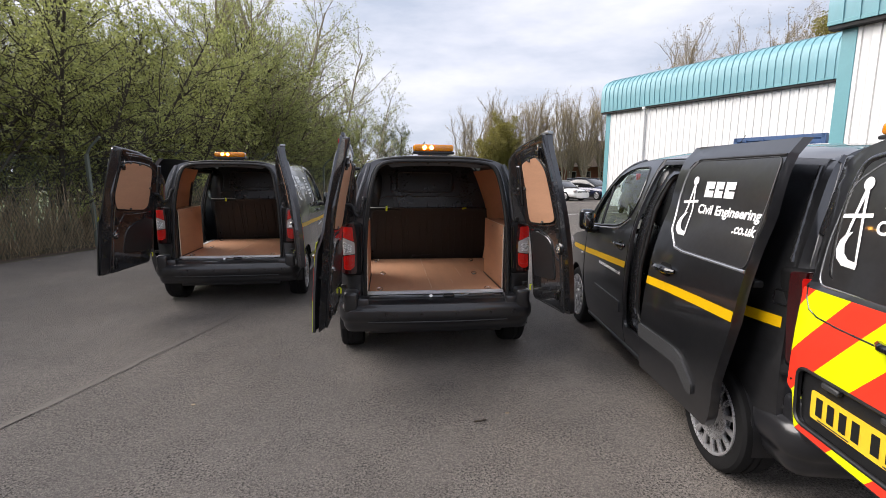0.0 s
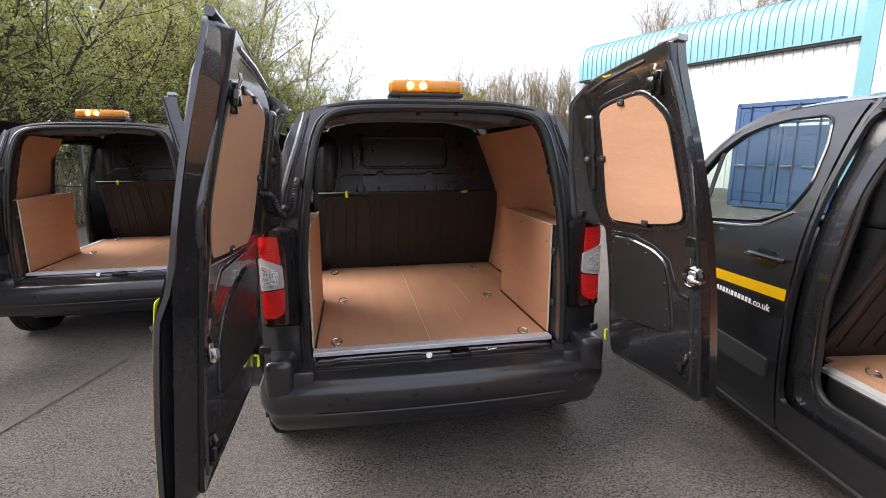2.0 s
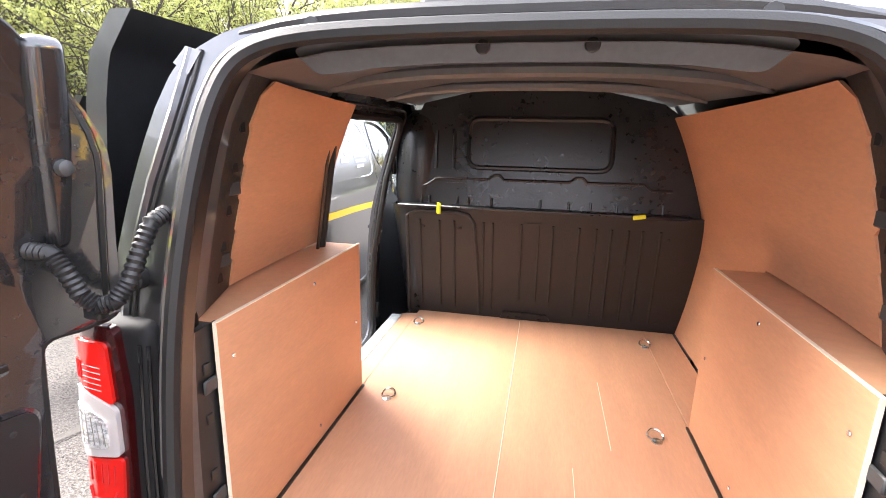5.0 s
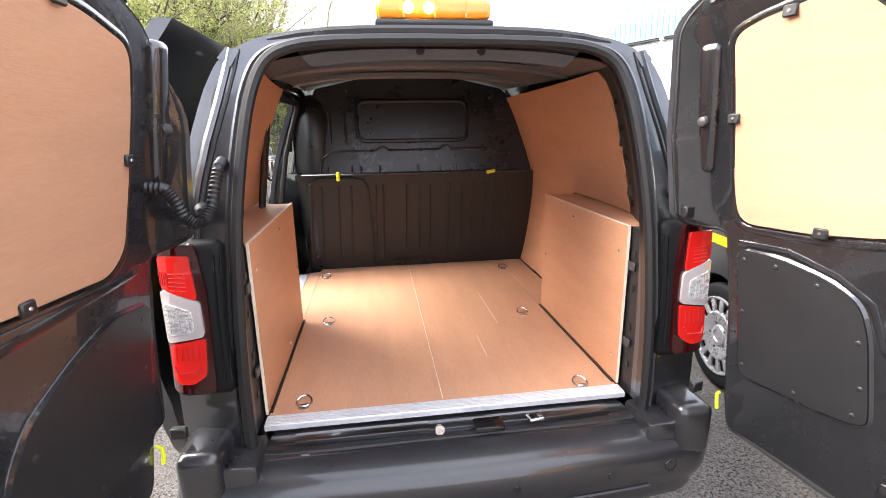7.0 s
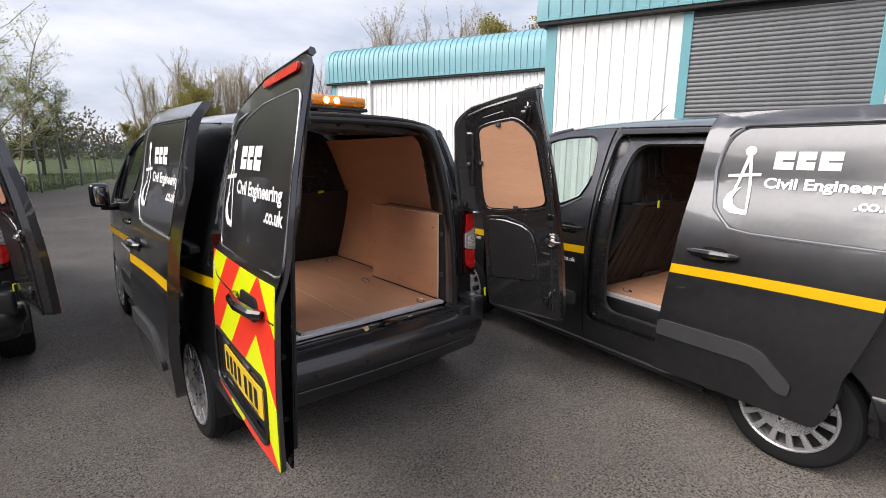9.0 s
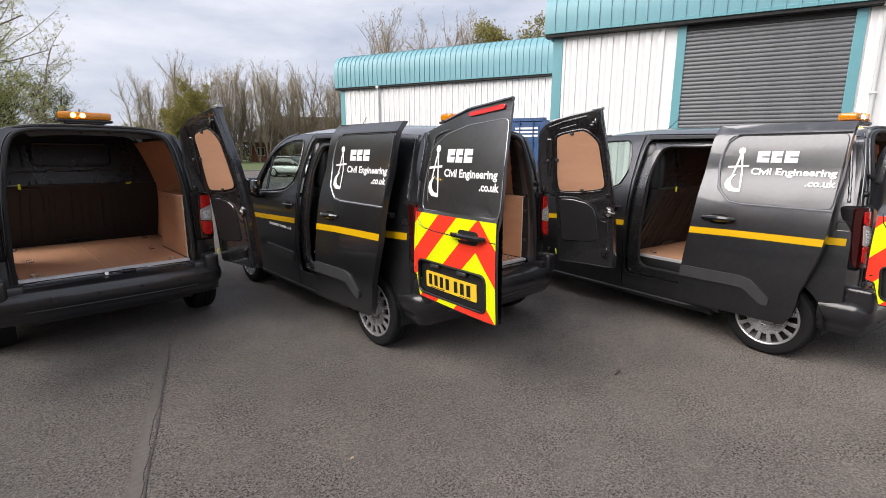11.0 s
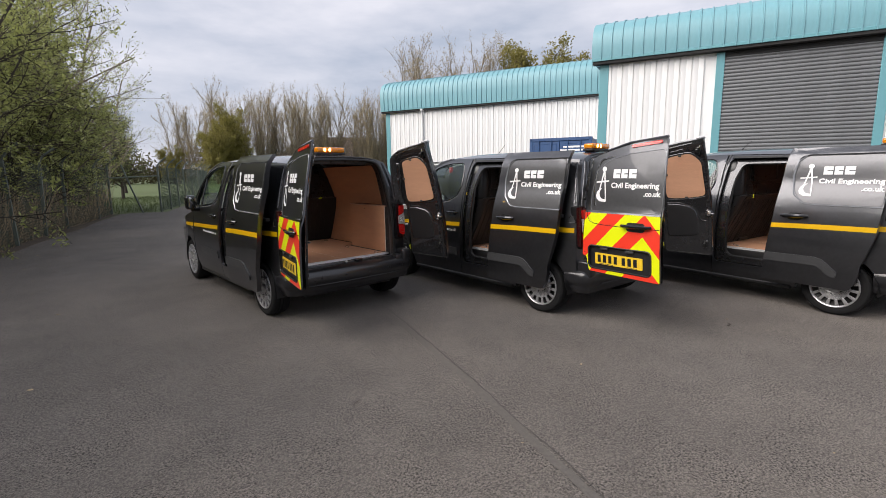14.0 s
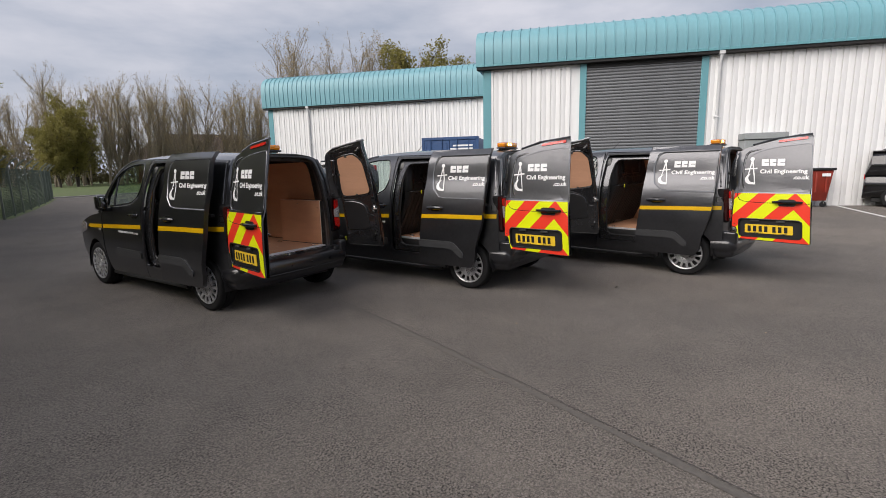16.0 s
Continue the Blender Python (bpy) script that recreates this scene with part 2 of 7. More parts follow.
def rounded(points, r=0.03, n=4):
    """Closed outline with its corners rounded; a point may carry its own radius."""
    out = []
    k = len(points)
    for i in range(k):
        a, b, c = (Vector(points[(i + j) % k][:2]) for j in (-1, 0, 1))
        rr = points[i][2] if len(points[i]) > 2 else r
        rr = min(rr, (a - b).length * 0.45, (c - b).length * 0.45)
        if rr < 1e-4:
            out.append(tuple(b))
            continue
        p, q = b + (a - b).normalized() * rr, b + (c - b).normalized() * rr
        for j in range(n + 1):
            t = j / n
            out.append(tuple(p * (1 - t) ** 2 + b * 2 * t * (1 - t) + q * t * t))
    return out


def arc(cx, cy, r, a0, a1, n=12):
    return [(cx + r * math.cos(radians(a0 + (a1 - a0) * i / n)), cy + r * math.sin(radians(a0 + (a1 - a0) * i / n))) for i in range(n + 1)]


def curve_of(xs, ys):
    """Smooth function through a few knots."""
    xs, ys = np.array(xs, float), np.array(ys, float)
    m = np.gradient(ys, xs)

    def f(x):
        x = min(max(x, xs[0]), xs[-1])
        i = min(int(np.searchsorted(xs, x, "right")) - 1, len(xs) - 2)
        i = max(i, 0)
        h = xs[i + 1] - xs[i]
        t = (x - xs[i]) / h
        return float((2 * t**3 - 3 * t * t + 1) * ys[i] + (t**3 - 2 * t * t + t) * h * m[i] + (3 * t * t - 2 * t**3) * ys[i + 1] + (t**3 - t * t) * h * m[i + 1])

    return f


def sheet(outline, fn, holes=(), thick=0.0, step=0.08, at=0.0):
    """A curved panel: a flat outline with holes, laid over fn(u, v, depth) and given thickness."""
    flat = bmesh.new()
    edges = []
    for loop in (outline, *holes):
        vs = [flat.verts.new((u, v, 0)) for u, v in loop]
        edges += [flat.edges.new((vs[i], vs[(i + 1) % len(vs)])) for i in range(len(vs))]
    bmesh.ops.triangle_fill(flat, use_beauty=True, use_dissolve=False, edges=edges, normal=(0, 0, 1))
    if step:
        lo = [min(p[i] for p in outline) for i in (0, 1)]
        hi = [max(p[i] for p in outline) for i in (0, 1)]
        for i in (0, 1):
            k = int((hi[i] - lo[i]) / step)
            for j in range(1, k + 1):
                co, no = [0, 0, 0], [0, 0, 0]
                co[i], no[i] = lo[i] + (hi[i] - lo[i]) * j / (k + 1), 1
                bmesh.ops.bisect_plane(flat, geom=flat.verts[:] + flat.edges[:] + flat.faces[:], dist=1e-5, plane_co=co, plane_no=no)
    bm = bmesh.new()
    top = {v: bm.verts.new(fn(v.co.x, v.co.y, at)) for v in flat.verts}
    low = {v: bm.verts.new(fn(v.co.x, v.co.y, at - thick)) for v in flat.verts} if thick else None
    for f in flat.faces:
        bm.faces.new([top[v] for v in f.verts])
        if thick:
            bm.faces.new([low[v] for v in reversed(f.verts)])
    if thick:
        for e in flat.edges:
            if len(e.link_faces) == 1:
                a, b = e.verts
                bm.faces.new((top[a], top[b], low[b], low[a]))
    flat.free()
    return bm


def rod(points, r, n=8, closed=False):
    """A round bar along points."""
    bm = bmesh.new()
    pts = [Vector(p) for p in points]
    rings = []
    k = len(pts)
    s = None
    for i, p in enumerate(pts):
        a = pts[(i - 1) % k] if closed or i else p
        b = pts[(i + 1) % k] if closed or i < k - 1 else p
        d = (b - a).normalized()
        if s is None:
            s = d.cross(Vector((0.3, 0.2, 0.9))).normalized()
        s = (s - d * s.dot(d)).normalized()
        w = d.cross(s)
        rr = r[i] if isinstance(r, (list, tuple)) else r
        rings.append([bm.verts.new(p + rr * (math.cos(2 * math.pi * j / n) * s + math.sin(2 * math.pi * j / n) * w)) for j in range(n)])
    for i in range(k if closed else k - 1):
        A, B = rings[i], rings[(i + 1) % k]
        if i == k - 1:
            turn = min(range(n), key=lambda q: (B[q].co - A[0].co).length)
            B = B[turn:] + B[:turn]
        for j in range(n):
            bm.faces.new((A[j], A[(j + 1) % n], B[(j + 1) % n], B[j]))
    if not closed:
        bm.faces.new(rings[0][::-1])
        bm.faces.new(rings[-1])
    return bm


def lathe(profile, n=40):
    """Turns (radius, offset) pairs about the x axis."""
    bm = bmesh.new()
    rings = []
    for r, h in profile:
        rings.append([bm.verts.new((h, r * math.cos(2 * math.pi * j / n), r * math.sin(2 * math.pi * j / n))) for j in range(n)])
    for A, B in zip(rings, rings[1:]):
        for j in range(n):
            bm.faces.new((A[j], A[(j + 1) % n], B[(j + 1) % n], B[j]))
    return bm


def letters(text, size, fn, u0, v0, sign=1, at=0.009, align="LEFT", bold=0.0, fit=0.0):
    """Built-in font laid over a panel."""
    cu = bpy.data.curves.new("text", "FONT")
    cu.body, cu.size, cu.align_x, cu.offset = text, size, align, bold
    cu.resolution_u = 3
    ob = new("text", cu)
    dg = bpy.context.evaluated_depsgraph_get()
    me = ob.evaluated_get(dg).to_mesh()
    bm = bmesh.new()
    bm.from_mesh(me)
    ob.evaluated_get(dg).to_mesh_clear()
    bpy.data.objects.remove(ob)
    bpy.data.curves.remove(cu)
    lo, hi = min(v.co.x for v in bm.verts), max(v.co.x for v in bm.verts)
    k = fit / (hi - lo) if fit else 1.0
    for v in bm.verts:
        v.co = fn(u0 + sign * (v.co.x - lo) * k, v0 + v.co.y, at)
    return bm


def bars(rects, fn, at=0.004):
    return merged(*[sheet([(a, b), (c, b), (c, d), (a, d)], fn, thick=0.0, step=0.0, at=at) for a, b, c, d in rects])

# ---- the vans ----
WIDE = curve_of([0.18, 0.30, 0.45, 0.70, 0.95, 1.15, 1.30, 1.45, 1.60, 1.70, 1.76, 1.82], [0.835, 0.88, 0.902, 0.915, 0.905, 0.885, 0.852, 0.805, 0.75, 0.705, 0.668, 0.615])
REAR = curve_of([0.45, 0.9, 1.2, 1.5, 1.88], [-0.50, -0.49, -0.465, -0.42, -0.335])
STRIPE = curve_of([-0.5, 0.6, 1.3, 2.1, 3.0], [1.008, 0.99, 0.955, 0.93, 0.90])
ROOF = curve_of([-0.4, 0.2, 0.9, 1.5, 1.8], [1.805, 1.845, 1.862, 1.856, 1.832])
EDGE = curve_of([-0.4, 0.3, 1.3, 1.62, 1.8], [1.735, 1.765, 1.79, 1.79, 1.782])
PILLAR_Y = curve_of([0, 0.2, 0.4, 0.6, 0.8, 1.0], [1.76, 1.93, 2.09, 2.22, 2.35, 2.54])
PILLAR_Z = curve_of([0, 0.2, 0.4, 0.6, 0.8, 1.0], [1.788, 1.752, 1.665, 1.53, 1.34, 1.085])


def half(y, z):
    w = WIDE(z)
    if y < 0.35:
        w -= 0.085 * ((0.35 - y) / 0.85) ** 2
    if y > 2.3:
        w -= 0.13 * ((y - 2.3) / 1.25) ** 2
    return w


def side_fn(s, out=0.0):
    return lambda y, z, d: (s * (half(y, z) + out + d), y, z)


def slide_fn(y, z, d):
    """The sliding door stands clear of the body, pushed back along it."""
    return (-(WIDE(z) + 0.112 + 0.02 * min(1, max(0, y)) + 0.24 * max(0, min(z, 1.752) - 1.46) + d), y, z)


def rear_fn(x, z, d):
    return (x, REAR(z) - d + 0.05 * (abs(x) / 0.84) ** 8, z)


def lining(y, z):
    return half(min(y, 1.2), z) - 0.10 - 0.04 * max(0, 1.3 - z)


def tube_on(loop, fn, r, at=0.0, n=6, closed=True):
    return rod([fn(u, v, at) for u, v in loop], r, n, closed)




def softened(pts, times=3):
    """Corners cut again and again into smooth curves."""
    for _ in range(times):
        fine = []
        for (a, b), (c, d) in zip(pts, pts[1:] + pts[:1]):
            fine += [(a * 0.75 + c * 0.25, b * 0.75 + d * 0.25), (a * 0.25 + c * 0.75, b * 0.25 + d * 0.75)]
        pts = fine
    return pts


HALF_OPENING = [(0.25, 0.56), (0.45, 0.56), (0.57, 0.56), (0.615, 0.565), (0.634, 0.585), (0.638, 0.63), (0.638, 0.72), (0.636, 0.9), (0.618, 1.25), (0.590, 1.45), (0.568, 1.57), (0.547, 1.65), (0.515, 1.715), (0.46, 1.750), (0.36, 1.768), (0.15, 1.774)]
OPEN_X = curve_of([0.55, 0.9, 1.25, 1.45, 1.57, 1.65, 1.72], [0.638, 0.636, 0.618, 0.590, 0.568, 0.547, 0.510])
PLY_EDGE_Y = curve_of([1.19, 1.37, 1.46, 1.56, 1.64, 1.72], [-0.11, -0.115, -0.13, -0.15, -0.165, -0.16])
OPENING = softened(HALF_OPENING + [(-x, z) for x, z in HALF_OPENING[::-1]])


def extruded(profile, x0, x1):
    """A profile in y and z drawn out along x."""
    bm = bmesh.new()
    a, b = [[bm.verts.new((x, y, z)) for y, z in profile] for x in (x0, x1)]
    n = len(profile)
    for i in range(n):
        bm.faces.new((a[i], a[(i + 1) % n], b[(i + 1) % n], b[i]))
    bm.faces.new(a[::-1])
    bm.faces.new(b)
    bmesh.ops.recalc_face_normals(bm, faces=bm.faces)
    return bm


def logo(fn, u0, sign, big, parent):
    """White drawing-compass figure, three plain blocks, and the words of the trade."""
    k = 0.96 if big else 1.05
    word, word_len, tail, tail_len = (0.180, 0.515, 0.545, 0.172) if big else (0.167, 0.528, 0.528, 0.175)

    def at(u, v):
        return (u0 + sign * u * k, v)

    def poly(pts, **kw):
        return sheet([at(*p) for p in pts], fn, at=0.008, step=0.05, **kw)

    figure = merged(
        poly(arc(0.085, 1.625, 0.026, 0, 345, 14)),
        poly([(0.075, 1.60), (0.093, 1.60), (0.045, 1.40), (0.03, 1.39)]),
        poly([(0.083, 1.60), (0.098, 1.60), (0.122, 1.40), (0.128, 1.31), (0.118, 1.31), (0.108, 1.40)]),
        poly([(0.0, 1.488), (0.15, 1.50), (0.15, 1.516), (0.0, 1.504)]),
        poly([(0.075, 1.44), (0.045, 1.432), (0.015, 1.40), (0.005, 1.365), (0.015, 1.33), (0.05, 1.305), (0.125, 1.30), (0.13, 1.325), (0.08, 1.332), (0.055, 1.352), (0.045, 1.385), (0.055, 1.415)]),
    )
    part("figure", figure, WHITE_VINYL, parent, "white drawing-compass shaped vinyl mark")
    for a, b in ((0.195, 0.275), (0.287, 0.357), (0.372, 0.455)):
        notched = [(a, 1.535), (b, 1.535), (b, 1.572), (a + 0.032, 1.572), (a + 0.032, 1.582), (b, 1.582), (b, 1.622), (a, 1.622)]
        part("name_block", poly(notched), WHITE_VINYL, parent, "plain white vinyl block")
    part("lettering", letters("Civil Engineering", 0.070, fn, u0 + sign * word * k, 1.443, sign, bold=0.0024, fit=word_len * k), WHITE_VINYL, parent, "white words on the panel")
    part("lettering", letters(".co.uk", 0.068, fn, u0 + sign * tail * k, 1.368, sign, bold=0.0024, fit=tail_len * k), WHITE_VINYL, parent, "white words on the panel")


def wheel(parent, name, x, y):
    s = 1 if x > 0 else -1
    hub = new(name)
    hub.parent = parent
    hub.matrix_basis = pose(x, y, 0.316, 0, 0, 0 if s > 0 else 180)
    tyre = lathe([(0.226, 0.075), (0.234, 0.098), (0.264, 0.107), (0.295, 0.10), (0.310, 0.086), (0.316, 0.06), (0.316, 0.04), (0.309, 0.038), (0.309, 0.03), (0.316, 0.028), (0.317, -0.0), (0.309, -0.002), (0.309, -0.01), (0.316, -0.012), (0.315, -0.06), (0.30, -0.1), (0.25, -0.1), (0.226, -0.08)], 56)
    part("tyre", tyre, TYRE, hub, "black rubber tyre", angle=30)
    part("rim", lathe([(0.229, 0.078), (0.235, 0.090), (0.224, 0.092), (0.222, 0.06), (0.20, 0.045), (0.0, 0.04)], 48), BLACK, hub, "dark wheel well")
    cover = [lathe([(0.234, 0.092), (0.231, 0.104), (0.225, 0.107), (0.216, 0.102), (0.211, 0.090), (0.214, 0.07)], 56)]
    cover.append(lathe([(0.143, 0.07), (0.147, 0.096), (0.136, 0.104), (0.085, 0.098), (0.066, 0.090), (0.058, 0.099), (0.036, 0.103), (0.032, 0.096), (0.0, 0.095)], 48))
    for i in range(15):
        a = 2 * math.pi * i / 15
        spoke = block((0.084, -0.0175, 0.138), (0.102, 0.0175, 0.220), 0.006, 2)
        for v in spoke.verts:
            v.co.y *= 0.70 + 4.4 * (v.co.z - 0.138)
        part("spoke", turned(spoke, Matrix.Rotation(a, 4, "X")), SILVER, hub)
    part("cover_rim", cover[0], SILVER, hub, "silver wheel cover rim")
    part("cover_hub", cover[1], SILVER, hub, "silver wheel cover centre")
    for i in range(5):
        a = 2 * math.pi * (i + 0.3) / 5
        nut = turned(block((0.093, -0.008, 0.07), (0.1, 0.008, 0.086), 0.003, 1), Matrix.Rotation(a, 4, "X"))
        part("nut", nut, TRIM, hub)


def rear_door(van, s, width, angle):
    """A rear door in its own frame: u runs from the hinge to the free edge, outwards is behind the van."""
    k = -s
    door = new("rear_door")
    door.parent = van
    door.matrix_basis = pose(0.828 if s > 0 else -0.866, -0.54, 0, 0, 0, s * angle)

    def fn(u, v, d):
        deep = 0.04 + 0.05 * min(1, max(0, (v - 1.19) / 0.08))
        return (k * (u - 0.077 * (v - 0.6)), REAR(v) + 0.50 - 0.035 - d + deep * max(0, 1 - (u + 0.02) / 0.13) ** 2 + 0.02 * (u / width) ** 4, v)

    w = width
    wide = w > 0.7

    def fall(v):
        return 0.03 * min(1, max(0, (v - 1.175) / 0.04)) if wide else 0.0

    def fo(u, v, d):
        return fn(u, v, d - fall(v))

    if wide:
        outline = rounded([(0.115, 0.59), (w, 0.575), (w, 1.3), (w - 0.01, 1.905), (w * 0.62, 1.868), (0.36, 1.822, 0.1), (0.12, 1.755, 0.09), (0.0, 1.6, 0.08), (-0.025, 1.235), (0.06, 1.225), (0.045, 1.0), (0.03, 0.745), (0.085, 0.735)], 0.03)
    else:
        outline = rounded([(0.095, 0.585), (w, 0.575), (w, 1.0), (w - 0.01, 1.3), (w - 0.032, 1.6), (w - 0.066, 1.968, 0.012), (0.44, 1.946), (0.31, 1.926), (0.09, 1.876, 0.05), (0.008, 1.80, 0.05), (-0.025, 1.5), (-0.03, 1.235), (0.085, 1.225), (0.09, 1.0), (0.085, 0.7)], 0.03)
    rec = rounded([(0.125, 0.632), (0.80, 0.632), (0.80, 0.862), (0.12, 0.862)], 0.05)
    part("door_skin", sheet(outline, fo, holes=[rec] if wide else (), thick=0.015 if wide else 0.045, step=0.07), PAINT, door, "dark grey painted steel skin")
    wt = w - (0.014 if wide else 0.062)
    win = rounded([(0.115, 1.207), (w - (0.012 if wide else 0.022), 1.207), (wt, 1.80), (w * 0.6, 1.77), (0.30, 1.715, 0.09), (0.17, 1.62), (0.125, 1.38)], 0.05)
    part("window_panel", sheet(win, fo, thick=0.004, at=0.004, step=0.07), PANEL, door, "glossy black blanked window panel")
    part("pinstripe", tube_on(win, fo, 0.004, 0.004), PINSTRIPE, door)
    chev = rounded([(0.122, 0.598), (w - 0.006, 0.582), (w - (0.006 if wide else 0.016), 1.19), (0.072 if wide else 0.095, 1.19), (0.055 if wide else 0.098, 1.0), (0.038 if wide else 0.098, 0.752), (0.093 if wide else 0.1, 0.742)], 0.012)
    part("chevron_panel", sheet(chev, fn, holes=[rec] if wide else (), thick=0.002, at=0.003, step=0.1), CHEVRON, door, "red and yellow striped reflective vinyl")
    if wide:
        part("plate_recess", sheet(rec, fn, at=-0.022, step=0.1, thick=0.004), BLACK, door, "black plastic plate recess")
        part("recess_lip", tube_on(rec, fn, 0.008, 0.004), BLACK, door)
        plate = part("number_plate", sheet(rounded([(0.19, 0.678), (0.71, 0.678), (0.71, 0.79), (0.19, 0.79)], 0.012), fn, thick=0.006, at=-0.012, step=0.1), PLATE, door, "yellow number plate with black bars")
        for u in (0.222, 0.284, 0.346, 0.408, 0.495, 0.557, 0.619):
            part("plate_bar", bars([(u, 0.698, u + 0.036, 0.772)], fn, -0.0105), INK, plate, "plain black bar")
        part("plate_line", bars([(0.235, 0.6815, 0.655, 0.687)], fn, -0.0105), TRIM, plate)
        for u in (0.30, 0.58):
            part("plate_lamp", turned(block((-0.045, -0.012, -0.012), (0.045, 0.012, 0.012), 0.005, 1), Matrix.Translation(fn(u, 0.838, -0.008))), TRIM, door, "small plate lamp")
        bowl = sheet(rounded([(0.55, 1.035), (0.74, 1.035), (0.74, 1.12), (0.55, 1.12)], 0.04), fn, thick=0.003, at=0.008, step=0)
        part("handle_cup", bowl, BLACK, door, "black handle cup")
        grip = rod([fn(u, 1.085, d) for u, d in ((0.50, 0.012), (0.54, 0.035), (0.66, 0.045), (0.77, 0.035), (0.80, 0.012))], [0.014, 0.018, 0.02, 0.018, 0.014])
        part("handle", grip, GLOSS_BLACK, door, "black pull handle")
        lamp = sheet(rounded([(w - 0.36, 1.825), (w - 0.06, 1.855), (w - 0.06, 1.885), (w - 0.36, 1.852)], 0.01), fo, thick=0.01, at=0.012, step=0)
        part("brake_light", lamp, RED_LENS, door, "red high brake light")
        logo(fo, 0.17, 1, True, door)
    part("seam", tube_on([(0.10, 1.2), (0.105, 1.15), (0.13, 1.105), (0.18, 1.085), (0.3, 1.075), (w * 0.55, 1.07), (w - 0.01, 1.07)], fn, 0.0035, 0.002, closed=False), GLOSS_BLACK, door)
    lip = [(0.26, 1.808), (w * 0.55, 1.872), (w - 0.02, 1.912)] if wide else [(0.10, 1.878), (0.31, 1.928), (0.44, 1.948), (w - 0.075, 1.968)]
    part("spoiler_lip", tube_on(lip, fo, 0.014, -0.02, closed=False), PAINT, door)
    if not wide:
        part("lip_cap", turned(block((-0.045, -0.03, -0.012), (0.045, 0.03, 0.014), 0.006, 2), Matrix.Translation(fn(w - 0.10, 1.968, -0.03)) @ pose(0, 0, 0, 0, 9, 0)), PINSTRIPE, door, "bright end of the spoiler lip")
    # inner side
    inner = -0.047
    iw = w - (0.085 if wide else 0.010)

    def fi(u, v, d):
        return fn(u, v, d - 0.042 * min(1.1, max(0, u / w)) ** 1.5)

    if wide:
        face = sheet([(0, 0.60), (1, 0.60), (1, 1.25), (1, 1.885), (0, 1.885)], lambda t, v, d: fn(w - 0.008 + (iw - w) * t, v, -0.004 - fall(v) * (1 - t) + (inner - 0.035) * t), step=0.15)
        part("shut_face", face, PAINT, door, "painted edge of the door")
        for v_ in (0.74, 0.95, 1.2, 1.45):
            part("plug", turned(lathe([(0.011, 0.0), (0.01, 0.004), (0, 0.004)], 10), Matrix.Translation(fn((w + iw) / 2, v_, -0.04)) @ pose(0, 0, 0, 0, 0, 0 if k > 0 else 180)), INK, door)
    part("inner_panel", sheet([(0.012 + u * (iw - 0.012) / w, 0.598 + (v - 0.585) * 0.985) for u, v in outline], fi, thick=0.012, at=inner + 0.004, step=0.08), INNER_PAINT, door, "painted inner steel pressing")
    rim_out = [(0.012 + u * (iw - 0.012) / w, 0.598 + (v - 0.585) * 0.985) for u, v in outline]
    fold = bmesh.new()
    ra = [fold.verts.new(fn(u, v, -0.04)) for u, v in outline]
    rb_ = [fold.verts.new(fi(u, v, inner + 0.002)) for u, v in rim_out]
    for i in range(len(ra)):
        j = (i + 1) % len(ra)
        fold.faces.new((ra[i], ra[j], rb_[j], rb_[i]))
    part("edge_return", fold, INNER_PAINT, door, "painted folded edge of the door")
    if wide:
        ply = rounded([(0.19, 1.27), (0.25, 1.228), (0.50, 1.244), (0.735, 1.268), (0.775, 1.35), (0.79, 1.42), (0.778, 1.52), (0.76, 1.67), (0.735, 1.742), (0.57, 1.752), (0.37, 1.735), (0.215, 1.70), (0.186, 1.57), (0.179, 1.41)], 0.045, 5)
        clips = ((0.188, 1.47), (0.50, 1.25), (0.45, 1.742), (0.62, 1.752))
    else:
        ply = rounded([(0.127, 1.37), (0.136, 1.26, 0.07), (0.323, 1.265), (0.481, 1.286), (0.562, 1.31, 0.06), (0.543, 1.503), (0.527, 1.69, 0.05), (0.453, 1.763), (0.404, 1.79), (0.334, 1.782), (0.229, 1.765), (0.158, 1.742, 0.05), (0.146, 1.593)], 0.04, 5)
        clips = ((0.300, 1.770), (0.139, 1.541), (0.353, 1.272))
    part("plywood_panel", sheet(ply, fi, thick=0.008, at=inner - 0.012, step=0.1), PLY_DOOR, door, "bare plywood window blank")
    cu_, cv_ = sum(p[0] for p in ply) / len(ply), sum(p[1] for p in ply) / len(ply)
    swell = [(cu_ + (u - cu_) * 1.085, cv_ + (v - cv_) * 1.06) for u, v in ply]
    part("pressing_rim", tube_on(swell, fi, 0.020, inner + 0.008, 10), INNER_PAINT, door, "rounded pressing round the plywood")
    part("panel_gap", tube_on(ply, fi, 0.004, inner - 0.013, 5), INK, door)
    for u, v in clips:
        clip = part("clip", merged(turned(block((-0.016, -0.005, -0.013), (0.016, 0.005, 0.013), 0.003, 1), Matrix.Translation(fi(u, v, inner - 0.024))), turned(block((-0.006, -0.009, -0.013), (0.006, 0.0, 0.013), 0.002, 1), Matrix.Translation(fi(u, v, inner - 0.016)))), BLACK, door, "black clip")
        part("screw", turned(lathe([(0.004, 0.0), (0.003, 0.002), (0, 0.002)], 8), Matrix.Translation(fi(u, v, inner - 0.029)) @ pose(0, 0, 0, 0, 0, 90)), STEEL, clip)
